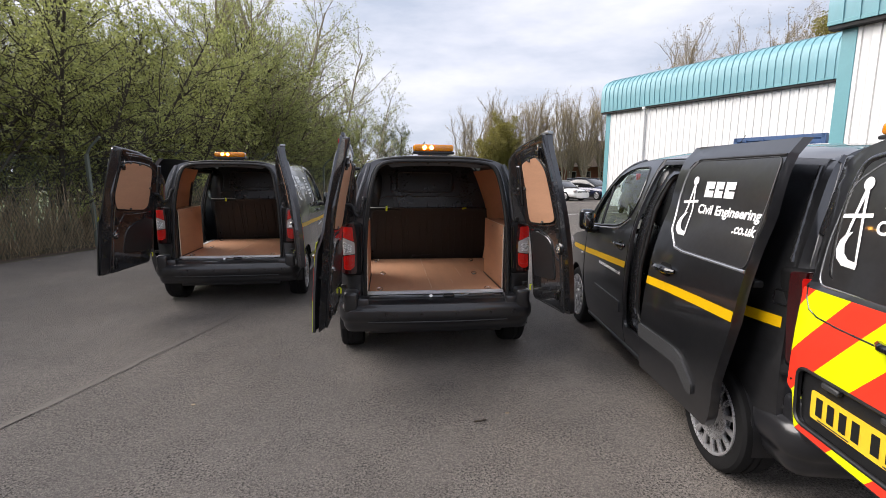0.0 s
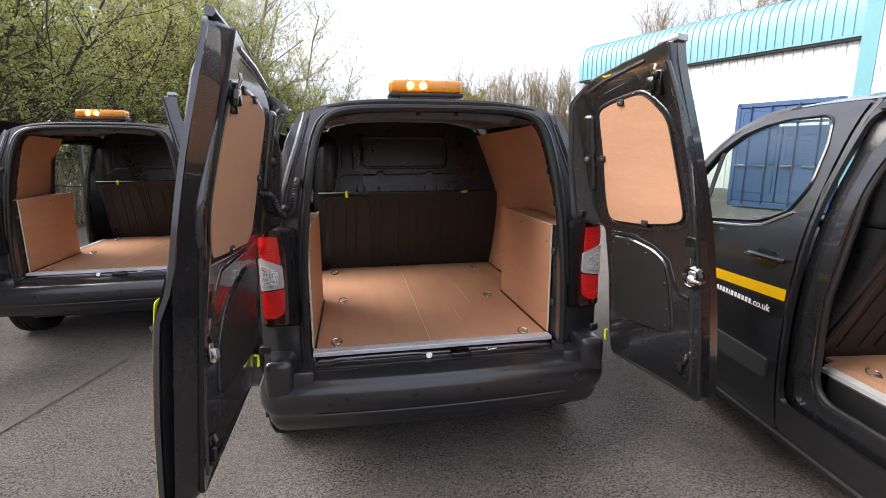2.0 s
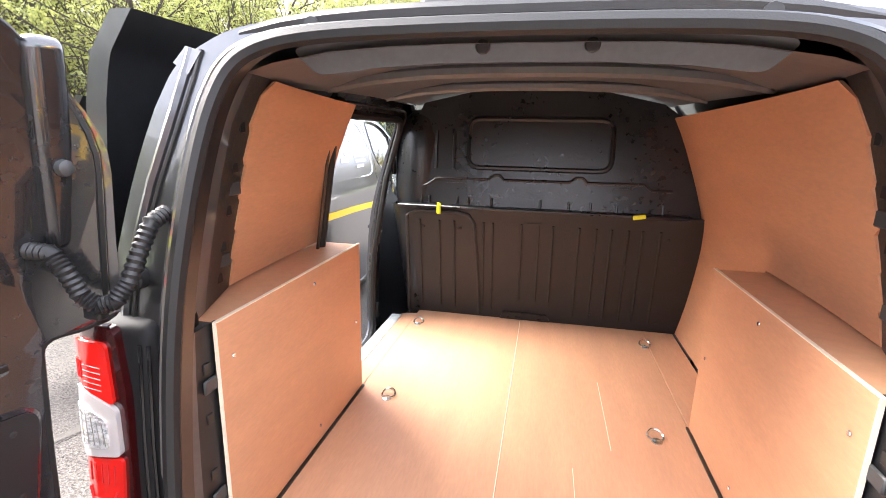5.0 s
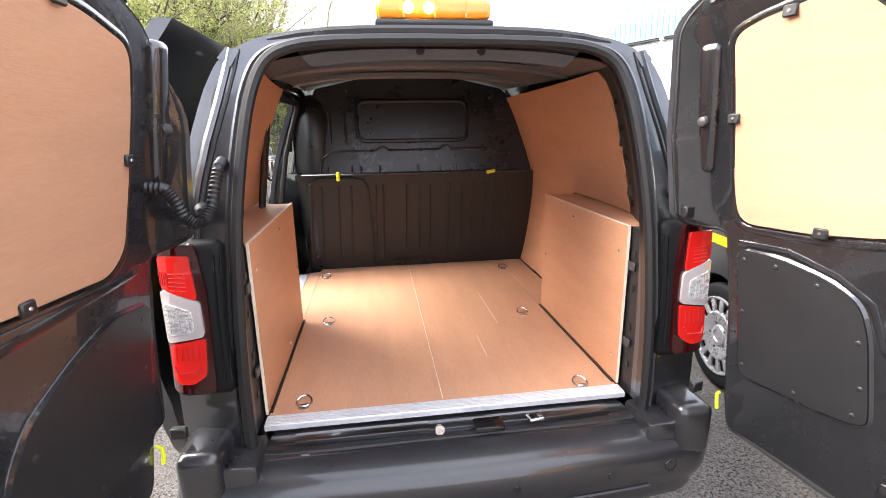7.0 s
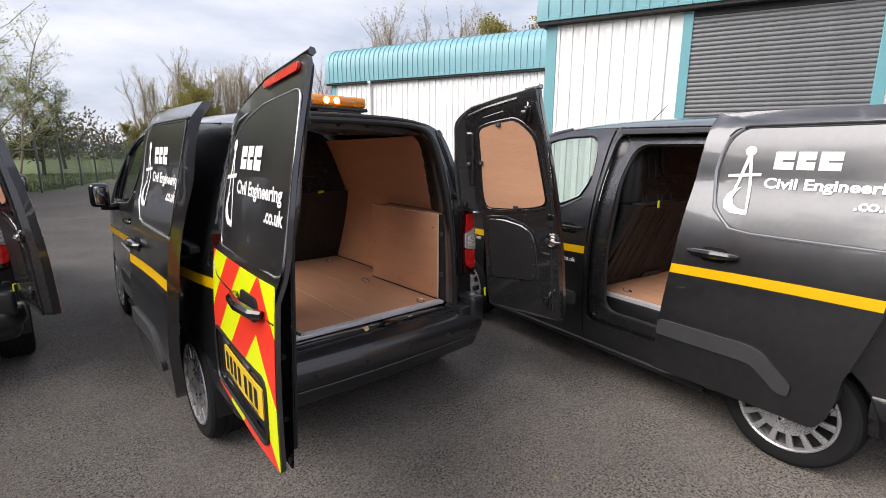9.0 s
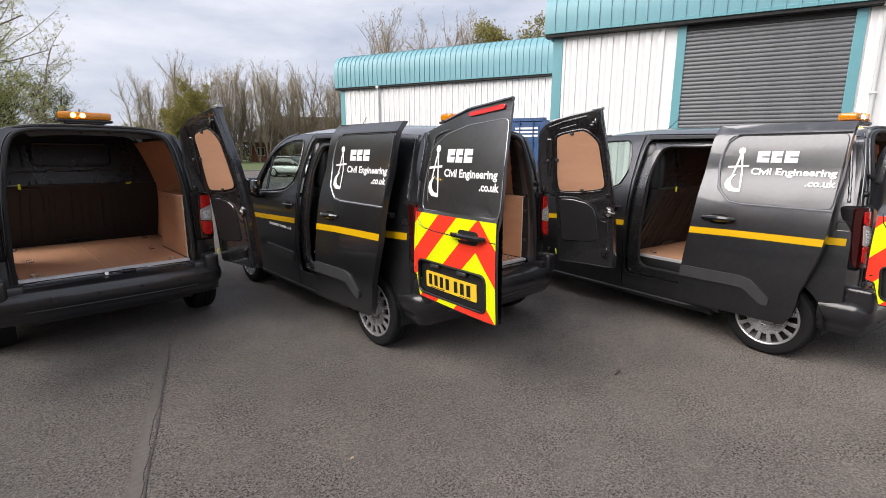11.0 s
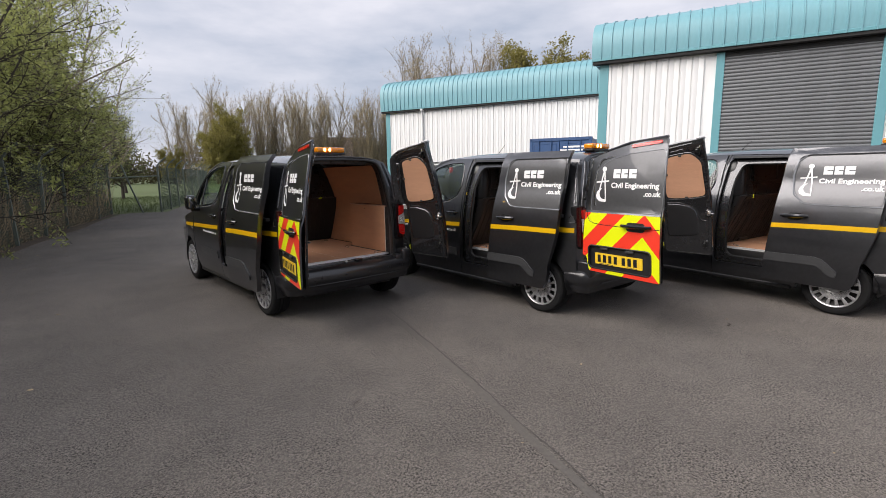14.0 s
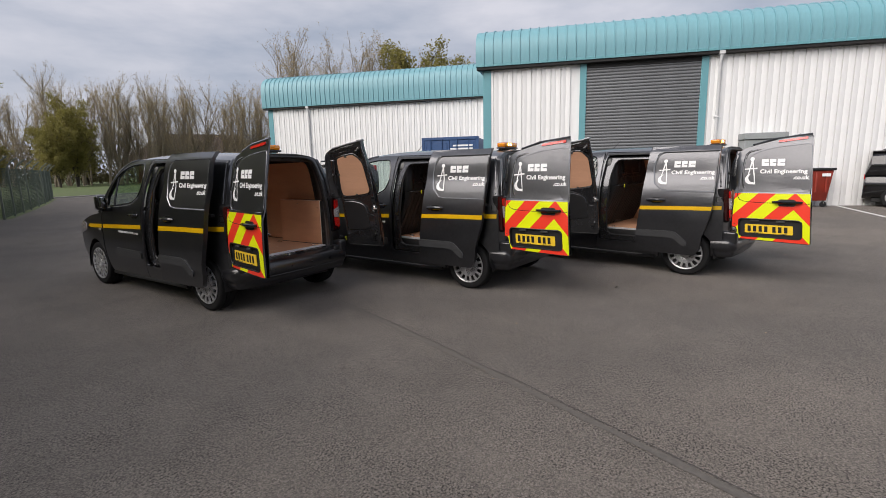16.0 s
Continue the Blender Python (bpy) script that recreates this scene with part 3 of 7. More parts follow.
    if wide:
        low = rounded([(0.10, 0.745), (0.30, 0.75), (0.575, 0.775), (0.555, 0.97, 0.06), (0.50, 1.04), (0.37, 1.09), (0.23, 1.125), (0.075, 1.105)], 0.035, 5)
        low_bolts = ((0.12, 0.79), (0.11, 0.95), (0.12, 1.08), (0.30, 1.09), (0.50, 0.98), (0.54, 0.81), (0.32, 0.78))
    else:
        low = rounded([(0.138, 0.80), (0.227, 0.803), (0.412, 0.816), (0.472, 0.835), (0.471, 0.88), (0.459, 1.05, 0.06), (0.438, 1.124, 0.05), (0.37, 1.158), (0.251, 1.181), (0.130, 1.180)], 0.035, 5)
        low_bolts = ((0.148, 0.835), (0.145, 1.0), (0.150, 1.155), (0.24, 1.158), (0.345, 1.138), (0.442, 1.03), (0.452, 0.92), (0.30, 0.825), (0.44, 0.845))
    cover = part("cover_panel", sheet(low, fi, thick=0.006, at=inner - 0.012, step=0.12), BLACK, door, "matt black access panel")
    part("pressing_rim", tube_on(low, fi, 0.011, inner - 0.004, 8), INNER_PAINT, door)
    for u, v in low_bolts:
        part("bolt", turned(lathe([(0.007, 0.0), (0.007, 0.003), (0.004, 0.005), (0, 0.005)], 10), Matrix.Translation(fi(u, v, inner - 0.016)) @ pose(0, 0, 0, 0, 0, 90)), BLACK, cover)
    ribs = ([(w - 0.055, 0.64), (w - 0.05, 1.0), (w - 0.028, 1.28), (w - 0.03, 1.5), (w - 0.045, 1.74), (w - 0.075, 1.89)], [(0.096, 1.832), (0.232, 1.872), (0.441, 1.912)], [(0.131, 1.200), (0.268, 1.205), (0.388, 1.172), (0.463, 1.128), (0.490, 1.035), (0.517, 1.002), (0.563, 0.998)])
    for pts in ribs if not wide else ([(iw - 0.05, 0.62), (iw - 0.045, 1.0), (iw - 0.045, 1.4), (iw - 0.06, 1.75)], [(0.24, 1.81), (iw * 0.6, 1.845), (iw - 0.09, 1.855)], [(iw - 0.06, 1.04), (iw - 0.11, 1.04), (iw - 0.125, 1.10), (iw - 0.22, 1.195), (0.12, 1.2)]):
        part("rib", tube_on(pts, fi, 0.012, inner - 0.002, 8, False), INNER_PAINT, door)
    part("seal", tube_on([(u * (iw - 0.016) / w + 0.014, 0.6 + (v - 0.585) * 0.982) for u, v in outline], fi, 0.007, inner - 0.002), RUBBER, door, "black rubber door seal")
    spots = ((iw - 0.075, 0.99), (iw - 0.07, 1.72), (iw - 0.08, 0.68), (iw - 0.085, 1.13)) if wide else ((0.588, 1.092), (0.497, 1.822), (0.546, 0.713), (0.588, 1.212))
    u, v = spots[0]
    disc = lathe([(0.0, 0.0), (0.048, 0.0), (0.047, 0.010), (0.036, 0.018), (0.030, 0.014), (0.0, 0.014)], 24)
    lock = part("latch", turned(disc, Matrix.Translation(fi(u, v, inner - 0.006)) @ pose(0, 0, 0, 0, 0, 90)), GLOSS_BLACK, door, "round black door latch")
    part("latch_plate", turned(block((-0.012, 0.0, -0.030), (0.022, 0.012, 0.030), 0.008, 2), Matrix.Translation(fi(u, v, inner - 0.018)) @ Matrix.Diagonal((k, 1, 1, 1))), STEEL, lock, "bright metal plate")
    part("latch_lever", rod([fi(u + 0.005, v, inner - 0.034), fi(u + 0.03, v - 0.004, inner - 0.045), fi(u + 0.065, v - 0.002, inner - 0.045)], [0.014, 0.010, 0.006]), STEEL, lock, "bright metal lever")
    part("latch_knob", turned(block((-0.011, -0.004, -0.013), (0.011, 0.012, 0.013), 0.004, 2), Matrix.Translation(fi(u - 0.028, v, inner - 0.022))), BLACK, lock)
    for u, v in spots[1:3]:
        bolt_box = merged(turned(block((-0.026, -0.004, -0.046), (0.018, 0.012, 0.046), 0.006, 2), Matrix.Translation(fi(u, v, inner - 0.012))), turned(block((-0.006, 0.0, -0.026), (0.030, 0.026, 0.022), 0.006, 2), Matrix.Translation(fi(u, v, inner - 0.016))), turned(block((-0.020, 0.004, 0.014), (0.010, 0.022, 0.040), 0.005, 2), Matrix.Translation(fi(u, v, inner - 0.016))))
        lock = part("bolt_box", bolt_box, GLOSS_BLACK, door, "black bolt mechanism")
        for du, dv in ((-0.016, -0.032), (-0.016, 0.004), (0.012, -0.036)):
            part("screw", turned(lathe([(0.007, 0.0), (0.006, 0.004), (0, 0.005)], 10), Matrix.Translation(fi(u + du, v + dv, inner - 0.026)) @ pose(0, 0, 0, 0, 0, 90)), BLACK, lock)
        part("hook", rod([fi(u + 0.012, v + 0.03, inner - 0.03), fi(u + 0.020, v + 0.045, inner - 0.036), fi(u + 0.022, v + 0.062, inner - 0.03)], 0.005, 6), STEEL, lock)
    u, v = spots[3]
    grip = part("grip", turned(block((-0.022, -0.012, -0.042), (0.022, 0.012, 0.042), 0.010, 2), Matrix.Translation(fi(u, v, inner - 0.010))), BLACK, door, "black ribbed pull grip")
    for i in range(5):
        part("grip_rib", turned(block((-0.019, -0.002, -0.002), (0.019, 0.002, 0.002), 0), Matrix.Translation(fi(u, v + 0.006 + 0.007 * i, inner - 0.022))), GLOSS_BLACK, grip)
    part("buffer", turned(lathe([(0.015, 0), (0.013, 0.01), (0.006, 0.014), (0, 0.014)], 14), Matrix.Translation(fi(0.058, 1.535, inner - 0.024)) @ pose(0, 0, 0, 0, 0, 90)), TRIM, door)
    hinge = merged(turned(block((-0.01, -0.01, -0.018), (0.01, 0.035, 0.018), 0.004, 1), Matrix.Translation(fi(0.012, 1.275, -0.05))))
    part("hinge", hinge, BLACK, door, "black door hinge")
    part("hinge", turned(block((-0.01, -0.01, -0.018), (0.01, 0.035, 0.018), 0.004, 1), Matrix.Translation(fi(0.012, 0.70, -0.05))), BLACK, door, "black door hinge")
    part("hinge_pad", turned(block((-0.030, -0.020, -0.175), (0.030, 0.020, 0.175), 0.018, 4), Matrix.Translation(fi(0.062, 1.565, inner - 0.004)) @ pose(0, 0, 0, -10, 4 * k, 0)), INNER_PAINT, door, "raised pad beside the hinge edge")
    part("rib", tube_on([(0.22, 1.79), (iw * 0.55, 1.822), (iw - 0.12, 1.835)] if wide else [(0.198, 1.817), (0.342, 1.848)], fi, 0.007, inner - 0.002, 6, False), INNER_PAINT, door)
    part("check_strap", rod([fi(0.07, 0.70, inner), fi(0.075, 0.70, inner - 0.018), fi(0.078, 0.675, inner - 0.022), fi(0.078, 0.655, inner - 0.02)], 0.0055), STRAP, door, "yellow check strap")
    return door


def tail_lamp(van, s):
    def fn(u, z, d):
        r = 0.07
        if u < 0.075:
            return (s * (0.70 + u), -0.52 - d + 0.06 * (z - 0.8), z)
        a = min((u - 0.075) / r, math.pi / 2)
        return (s * (0.775 + (r - 0.01 + d) * math.sin(a)), -0.52 - d + 0.06 * (z - 0.8) + r * (1 - math.cos(a)) + max(0, u - 0.075 - r * math.pi / 2), z)

    lamp = new("tail_lamp")
    lamp.parent = van
    shell = block((min(s * 0.652, s * 0.825), -0.508, 0.78), (max(s * 0.652, s * 0.825), -0.36, 1.240), 0.03, 3)
    for v in shell.verts:
        v.co.y += 0.06 * (v.co.z - 0.8)
    part("housing", shell, DEEP_BLACK, lamp, "black lamp housing")
    for x in (0.664, 0.684):
        part("housing_ridge", rod([(s * x, -0.506, 0.83), (s * x, -0.497, 1.0), (s * (x - 0.006), -0.485, 1.20)], 0.004, 6), GLOSS_BLACK, lamp)
    part("rim", sheet(rounded([(0.004, 0.80), (0.168, 0.81), (0.18, 1.0), (0.178, 1.228), (0.02, 1.236), (0.002, 1.1)], 0.025), fn, thick=0.02, at=0.004, step=0.03), RIM_LENS, lamp, "smoked dark red rim")
    top = part("lens", sheet(rounded([(0.026, 1.080), (0.122, 1.118), (0.124, 1.205), (0.036, 1.205)], 0.012), fn, thick=0.02, at=0.011, step=0.03), RED_LENS, lamp, "ribbed red lens")
    clear = part("lens", sheet(rounded([(0.016, 0.976), (0.118, 0.962), (0.124, 1.112), (0.10, 1.108), (0.020, 1.074)], 0.012), fn, thick=0.02, at=0.014, step=0.03), CLEAR_LENS, lamp, "pale lens surround")
    part("bowl", sheet(rounded([(0.040, 0.992), (0.108, 0.984), (0.114, 1.082), (0.042, 1.052)], 0.012), fn, thick=0.004, at=0.017, step=0.03), REFLECTOR, clear, "clear reversing lens")
    low = part("lens", sheet(rounded([(0.016, 0.970), (0.116, 0.956), (0.116, 0.855), (0.10, 0.838), (0.06, 0.835), (0.022, 0.86)], 0.015), fn, thick=0.02, at=0.011, step=0.03), RED_LENS, lamp, "ribbed red lens")
    # moulded ribs in the lenses
    for i in range(5):
        part("rib", tube_on([(0.05, 1.108 + 0.0115 * i), (0.092, 1.112 + 0.0115 * i)], fn, 0.0016, 0.0115, 4, False), RIB_LENS, top)
        part("rib", tube_on([(0.036 + 0.015 * i, 0.952), (0.038 + 0.015 * i, 0.910)], fn, 0.0016, 0.0115, 4, False), RIB_LENS, low)
        part("rib", tube_on([(0.046 + 0.013 * i, 0.996), (0.052 + 0.012 * i, 1.045 + 0.005 * i)], fn, 0.0010, 0.0175, 4, False), STEEL, clear)
    for i in range(4):
        part("rib", tube_on([(0.098 + 0.007 * i, 1.128), (0.100 + 0.007 * i, 1.165)], fn, 0.0016, 0.0115, 4, False), RIB_LENS, top)
    part("rib", tube_on([(0.034, 0.895), (0.044, 0.873), (0.098, 0.870), (0.108, 0.892)], fn, 0.003, 0.012, 4, False), RIB_LENS, low)


def build_van(m, label):
    van = thing("panel_van", m, label, "van", "parked panel vans")
    # lower structure
    part("chassis", merged(block((-0.60, -0.46, 0.24), (0.60, 3.35, 0.575), 0.01, 1), block((-0.83, 0.42, 0.24), (0.83, 2.36, 0.40), 0.01, 1)), BLACK, van, "dark underbody and floor pan")
    for s in (-1, 1):
        fn = side_fn(s)
        rear_edge = [(REAR(z) + 0.05, z) for z in (0.52, 0.7, 0.9, 1.1, 1.3, 1.5, 1.65, 1.735)]
        lower = [(1.36, 0.24)] + arc(0, 0.316, 0.372, -12, 147, 16)
        crest = [(y, EDGE(y)) for y in (1.315, 1.0, 0.6, 0.2)]
        outline = crest + rear_edge[::-1] + [(1.315 if y > 1.3 else y, z) for y, z in lower[1:][::-1]] + [(1.315, 0.24)]
        hole = rounded([(0.36, 0.42), (1.298, 0.42), (1.303, 0.9), (1.296, 1.4), (1.272, 1.738), (0.36, 1.728)], 0.06, 5)
        part("side_panel", sheet(outline, fn, holes=[hole] if s < 0 else (), thick=0.025, step=0.07), PAINT, van, "dark grey painted body side")
        # wheel arch liner
        for y in (0.0, 2.785):
            part("arch_liner", arch_liner(s, y), BLACK, van)
        # front door
        door = new("cab_door")
        door.parent = van
        dout = rounded([(1.325, 0.25), (2.36, 0.25), (2.43, 0.5), (2.46, 1.09), (2.37, 1.28), (2.27, 1.445), (2.19, 1.545), (2.08, 1.655), (1.93, 1.735), (1.75, 1.778), (1.55, 1.788), (1.33, 1.787)], 0.03)
        window = rounded([(1.60, 1.232, 0.1), (2.02, 1.192), (2.31, 1.175), (2.29, 1.30), (2.22, 1.44), (2.13, 1.565), (2.0, 1.66), (1.86, 1.705), (1.72, 1.728), (1.46, 1.735, 0.07), (1.405, 1.60), (1.388, 1.42, 0.09), (1.45, 1.30)], 0.03)
        part("door_skin", sheet(dout, fn, holes=[window], thick=0.04, step=0.07), PAINT, door, "dark grey painted door skin")
        part("window_glass", sheet(window, side_fn(s, -0.012), step=0.08), GLASS, door, "tinted side window glass").visible_shadow = False
        part("window_seal", tube_on(window, fn, 0.009), GLOSS_BLACK, door, "black window seal")
        part("quarter_bar", tube_on([(2.07, 1.19), (2.075, 1.32), (2.10, 1.56)], side_fn(s, -0.005), 0.012, 0, 6, False), GLOSS_BLACK, door)
        part("waist_strip", tube_on([(1.42, 1.30), (1.58, 1.218), (1.70, 1.196), (2.02, 1.17), (2.30, 1.155)], fn, 0.008, 0.002, 6, False), PINSTRIPE, door, "silver-grey waist strip below the glass")
        cup = sheet(rounded([(1.42, 1.032), (1.565, 1.032), (1.565, 1.108), (1.42, 1.108)], 0.036), fn, thick=0.002, at=0.003, step=0)
        part("handle_cup", cup, GLOSS_BLACK, door)
        part("handle", rod([fn(y, 1.078, d) for y, d in ((1.372, 0.012), (1.40, 0.03), (1.50, 0.035), (1.59, 0.03), (1.625, 0.01))], [0.012, 0.015, 0.016, 0.015, 0.01]), GLOSS_BLACK, door, "dark door handle")
        part("stripe", sheet([(y, STRIPE(y)) for y in (1.335, 1.7, 2.05, 2.43)] + [(y, STRIPE(y) - 0.053) for y in (2.43, 2.05, 1.7, 1.335)], fn, at=0.003, step=0.1), YELLOW, door, "yellow vinyl stripe")
        rects, y = [], 1.535 if s < 0 else 1.40
        stop = 1.95 if s < 0 else 1.81
        random.seed(5)
        while y < stop:
            wd = random.uniform(0.010, 0.022)
            rects.append((y, 0.824 + 0.012 * (y - 1.4), y + wd, 0.849 + 0.012 * (y - 1.4)))
            y += wd + 0.007
        part("contact_line", bars(rects, fn), WHITE_VINYL, door, "row of small white bars")
        part("lettering", letters(".co.uk", 0.046, fn, 1.53 if s < 0 else 1.825, 0.826, s, at=0.004, bold=0.001, fit=0.125), WHITE_VINYL, door, "end of a web address in white")
        part("lower_trim", sheet(rounded([(1.38, 0.50), (2.05, 0.50), (2.12, 0.56), (2.05, 0.615), (1.38, 0.60)], 0.02), fn, thick=0.014, at=0.014, step=0.1), TRIM, door, "grey plastic rubbing trim")
        mirror = new("mirror")
        mirror.parent = van
        shell = block((-0.05, -0.07, -0.10), (0.09, 0.06, 0.10), 0.04, 3)
        part("mirror_shell", turned(shell, Matrix.Translation((s * 0.985, 2.14, 1.235)) @ pose(0, 0, 0, 0, 0, 8 * s) @ Matrix.Diagonal((s, 1, 1, 1))), GLOSS_BLACK, mirror, "black door mirror housing")
        part("mirror_arm", rod([(s * 0.86, 2.16, 1.14), (s * 0.93, 2.14, 1.13), (s * 1.0, 2.12, 1.14)], [0.035, 0.03, 0.03]), BLACK, mirror)
        part("mirror_glass", turned(block((-0.05, -0.004, -0.075), (0.05, 0.004, 0.075), 0.02, 2), Matrix.Translation((s * 1.0, 2.07, 1.235)) @ pose(0, 0, 0, 9, 0, -14 * s)), MIRROR, mirror, "mirror glass")
        # front wing
        wing = [(2.47, 1.085), (2.47, 0.5)] + arc(2.785, 0.316, 0.372, 190, -8, 16)[2:] + [(3.30, 0.30), (3.50, 0.5), (3.52, 0.76), (3.3, 0.93), (2.9, 1.02)]
        part("front_wing", sheet(wing, fn, thick=0.02, step=0.08), PAINT, van, "dark grey painted front wing")
        part("stripe", sheet([(y, STRIPE(y)) for y in (2.475, 2.7, 2.95)] + [(3.02, STRIPE(3.0) - 0.03), (2.95, STRIPE(2.95) - 0.053), (2.7, STRIPE(2.7) - 0.053), (2.475, STRIPE(2.475) - 0.053)], fn, at=0.003, step=0.1), YELLOW, van, "yellow vinyl stripe")
        part("side_repeater", turned(block((-0.006, -0.035, -0.014), (0.006, 0.035, 0.014), 0.005, 1), Matrix.Translation(fn(2.55, 0.835, 0.004))), CLEAR_LENS, van)
        lens = sheet(rounded([(3.12, 0.80), (3.50, 0.72), (3.50, 0.84), (3.28, 0.93), (3.14, 0.9)], 0.03), fn, thick=0.02, at=0.006, step=0.08)
        part("headlamp", lens, CLEAR_LENS, van, "clear headlamp lens")
        ap = rod([(s * (half(PILLAR_Y(v), PILLAR_Z(v)) - 0.03), PILLAR_Y(v), PILLAR_Z(v) - 0.004) for v in np.linspace(0, 1, 13)], [0.022 + 0.022 * i / 12 for i in range(13)], 8)
        part("windscreen_pillar", ap, PAINT, van)
        # sill and rear stripe
        y0 = 0.34 if s < 0 else 1.35
        ys = [REAR(0.97) + 0.07, -0.2, 0.1, y0 - 0.01] if s < 0 else [REAR(0.97) + 0.07, -0.2, 0.1, 0.5, 0.9, 1.35]
        part("stripe", sheet([(y, STRIPE(y)) for y in ys] + [(y, STRIPE(y) - 0.053) for y in ys[::-1]], fn, at=0.003, step=0.1), YELLOW, van, "yellow vinyl stripe")
        part("sill_strip", merged(rod([(s * 0.845, 0.42, 0.232), (s * 0.845, 2.36, 0.232)], 0.03, 8), rod([(s * 0.86, 0.42, 0.265), (s * 0.86, 2.36, 0.265)], 0.008, 6)), BLACK, van, "black ribbed sill")
        wheel(van, "rear_wheel", s * 0.775, 0)
        wheel(van, "front_wheel", s * 0.775, 2.785)
        tail_lamp(van, s)
        # load space lining
        lin = lambda y, z, d, s=s: (s * (lining(y, z) - d), y, z)
        y1 = 0.50 if s < 0 else 1.38
        ply = [(-0.12, 1.2), (-0.112, 1.27), (-0.125, 1.28), (-0.12, 1.35), (-0.132, 1.36), (-0.13, 1.43), (-0.15, 1.445), (-0.148, 1.52), (-0.165, 1.535), (-0.163, 1.60), (-0.178, 1.615), (-0.172, 1.68), (-0.13, 1.715), (y1 - 0.06, 1.70), (y1 - (0.06 if s < 0 else 0), 1.5), (y1, 1.2)]
        if s > 0:
            ply = ply[:-1] + [(1.38, 0.605), (0.48, 0.605), (0.48, 1.2)]
        part("plywood_lining", sheet(ply, lin, thick=0.009, at=0.0, step=0.09), PLY_WALL, van, "reddish plywood wall lining")
        # inner pillar: a pale painted strip by the seal, then a dark perforated strip up to the plywood
        def strip(t, z, d, s=s):
            y0 = REAR(z) + 0.02
            edge, x1 = (PLY_EDGE_Y(z) + 0.02, lining(PLY_EDGE_Y(z), z) + 0.014) if z > 1.195 else (-0.325, 0.634)
            return (s * (OPEN_X(z) + 0.004 + (x1 - OPEN_X(z) - 0.004) * t - d), y0 + (edge - y0) * t, z)

        for z0, z1 in ((0.59, 1.194), (1.197, 1.72)):
            part("inner_pillar", sheet([(0, z0), (0.42, z0), (0.42, z1), (0, z1)], strip, step=0.12, thick=0.004), ROOF_STEEL, van, "painted inner pillar")
            part("perforated_strip", sheet([(0.42, z0), (1, z0), (1, z1), (0.42, z1)], strip, step=0.12, thick=0.004), BLACK, van, "dark perforated strip")
        part("pillar_shelf", block((min(s * 0.636, s * 0.76), -0.425, 1.186), (max(s * 0.636, s * 0.76), -0.331, 1.192), 0.001, 1), TRIM, van)
        for z in (0.70, 0.84, 0.98, 1.10, 1.25, 1.33, 1.42, 1.52, 1.61):
            part("clip_hole", turned(block((-0.002, -0.010, -0.012), (0.002, 0.010, 0.012), 0.0015, 1), Matrix.Translation(strip(0.66, z, 0.002))), INK, van)
        for z in (0.78, 1.06, 1.29, 1.47):
            part("bracket", turned(block((-0.004, -0.030, -0.016), (0.004, 0.012, 0.016), 0.003, 1), Matrix.Translation(strip(0.75, z, 0.006))), TRIM, van, "small folded bracket")
        box = new("wheel_box")
        box.parent = van
        part("plywood_side", block((s * 0.622 - 0.004, -0.345, 0.606), (s * 0.622 + 0.004, 0.475, 1.195), 0.001, 1), PLY_WALL, box, "plywood wheel box side")
        lid = [(0.63, -0.335), (0.680, -0.335), (0.772, -0.10), (0.79, -0.095), (0.79, 0.475), (0.63, 0.475)]
        part("plywood_top", sheet(lid, lambda x, y, d, s=s: (s * x, y, 1.193 + d), thick=0.010, step=0), PLY_WALL, box)
        part("plywood_end", block((min(s * 0.63, s * 0.82), 0.463, 0.606), (max(s * 0.63, s * 0.82), 0.475, 1.182), 0.001, 1), PLY_WALL, box)
        part("raw_edge", merged(block((s * 0.622 - 0.0045, -0.348, 0.606), (s * 0.622 + 0.0045, -0.3455, 1.197), 0), block((s * 0.622 - 0.0045, -0.345, 1.1955), (s * 0.622 + 0.0045, 0.475, 1.198), 0)), PLY_EDGE, box, "pale raw plywood edge")
        for y, z in ((-0.30, 0.70), (-0.30, 1.1), (0.1, 0.66), (0.42, 0.9), (0.1, 1.15)):
            part("screw", turned(lathe([(0.006, 0), (0.005, 0.002), (0, 0.002)], 8), Matrix.Translation((s * 0.615, y, z)) @ pose(0, 0, 0, 0, 0, 180 if s > 0 else 0)), STEEL, box)
        part("dark_gap", block((s * 0.612 - 0.004, -0.33, 0.601), (s * 0.612 + 0.004, 0.475, 0.6075), 0), INK, van)
    # roof
    rf = lambda u, y, d: (u * half(y, EDGE(y)), y, ROOF(y) - (ROOF(y) - EDGE(y)) * abs(u) ** 3.6 + d - 0.012 * max(0, -0.2 - y) / 0.16)
    part("roof", sheet([(-1, -0.34), (1, -0.34), (1, 1.77), (-1, 1.77)], rf, thick=0.02, step=0.12), PAINT, van, "dark grey painted roof")
    part("roof_edge_trim", rod([rf(u, -0.345, 0.004) for u in np.linspace(-0.8, 0.8, 13)], 0.016, 8), BLACK, van, "black roof rear trim")
    liner = sheet([(-0.97, -0.30), (0.97, -0.30), (0.97, 1.3), (-0.97, 1.3)], lambda u, y, d: (rf(u, y, 0)[0] * 0.97, y, rf(u, y, 0)[2] - 0.045), step=0.2)
    part("roof_lining", liner, LINER, van, "dark roof underside")
    for y in (0.25, 0.8):
        part("roof_bow", rod([(x, y, ROOF(y) - 0.06 - 0.04 * abs(x / 0.6) ** 3) for x in np.linspace(-0.62, 0.62, 9)], 0.022, 8), LINER, van)
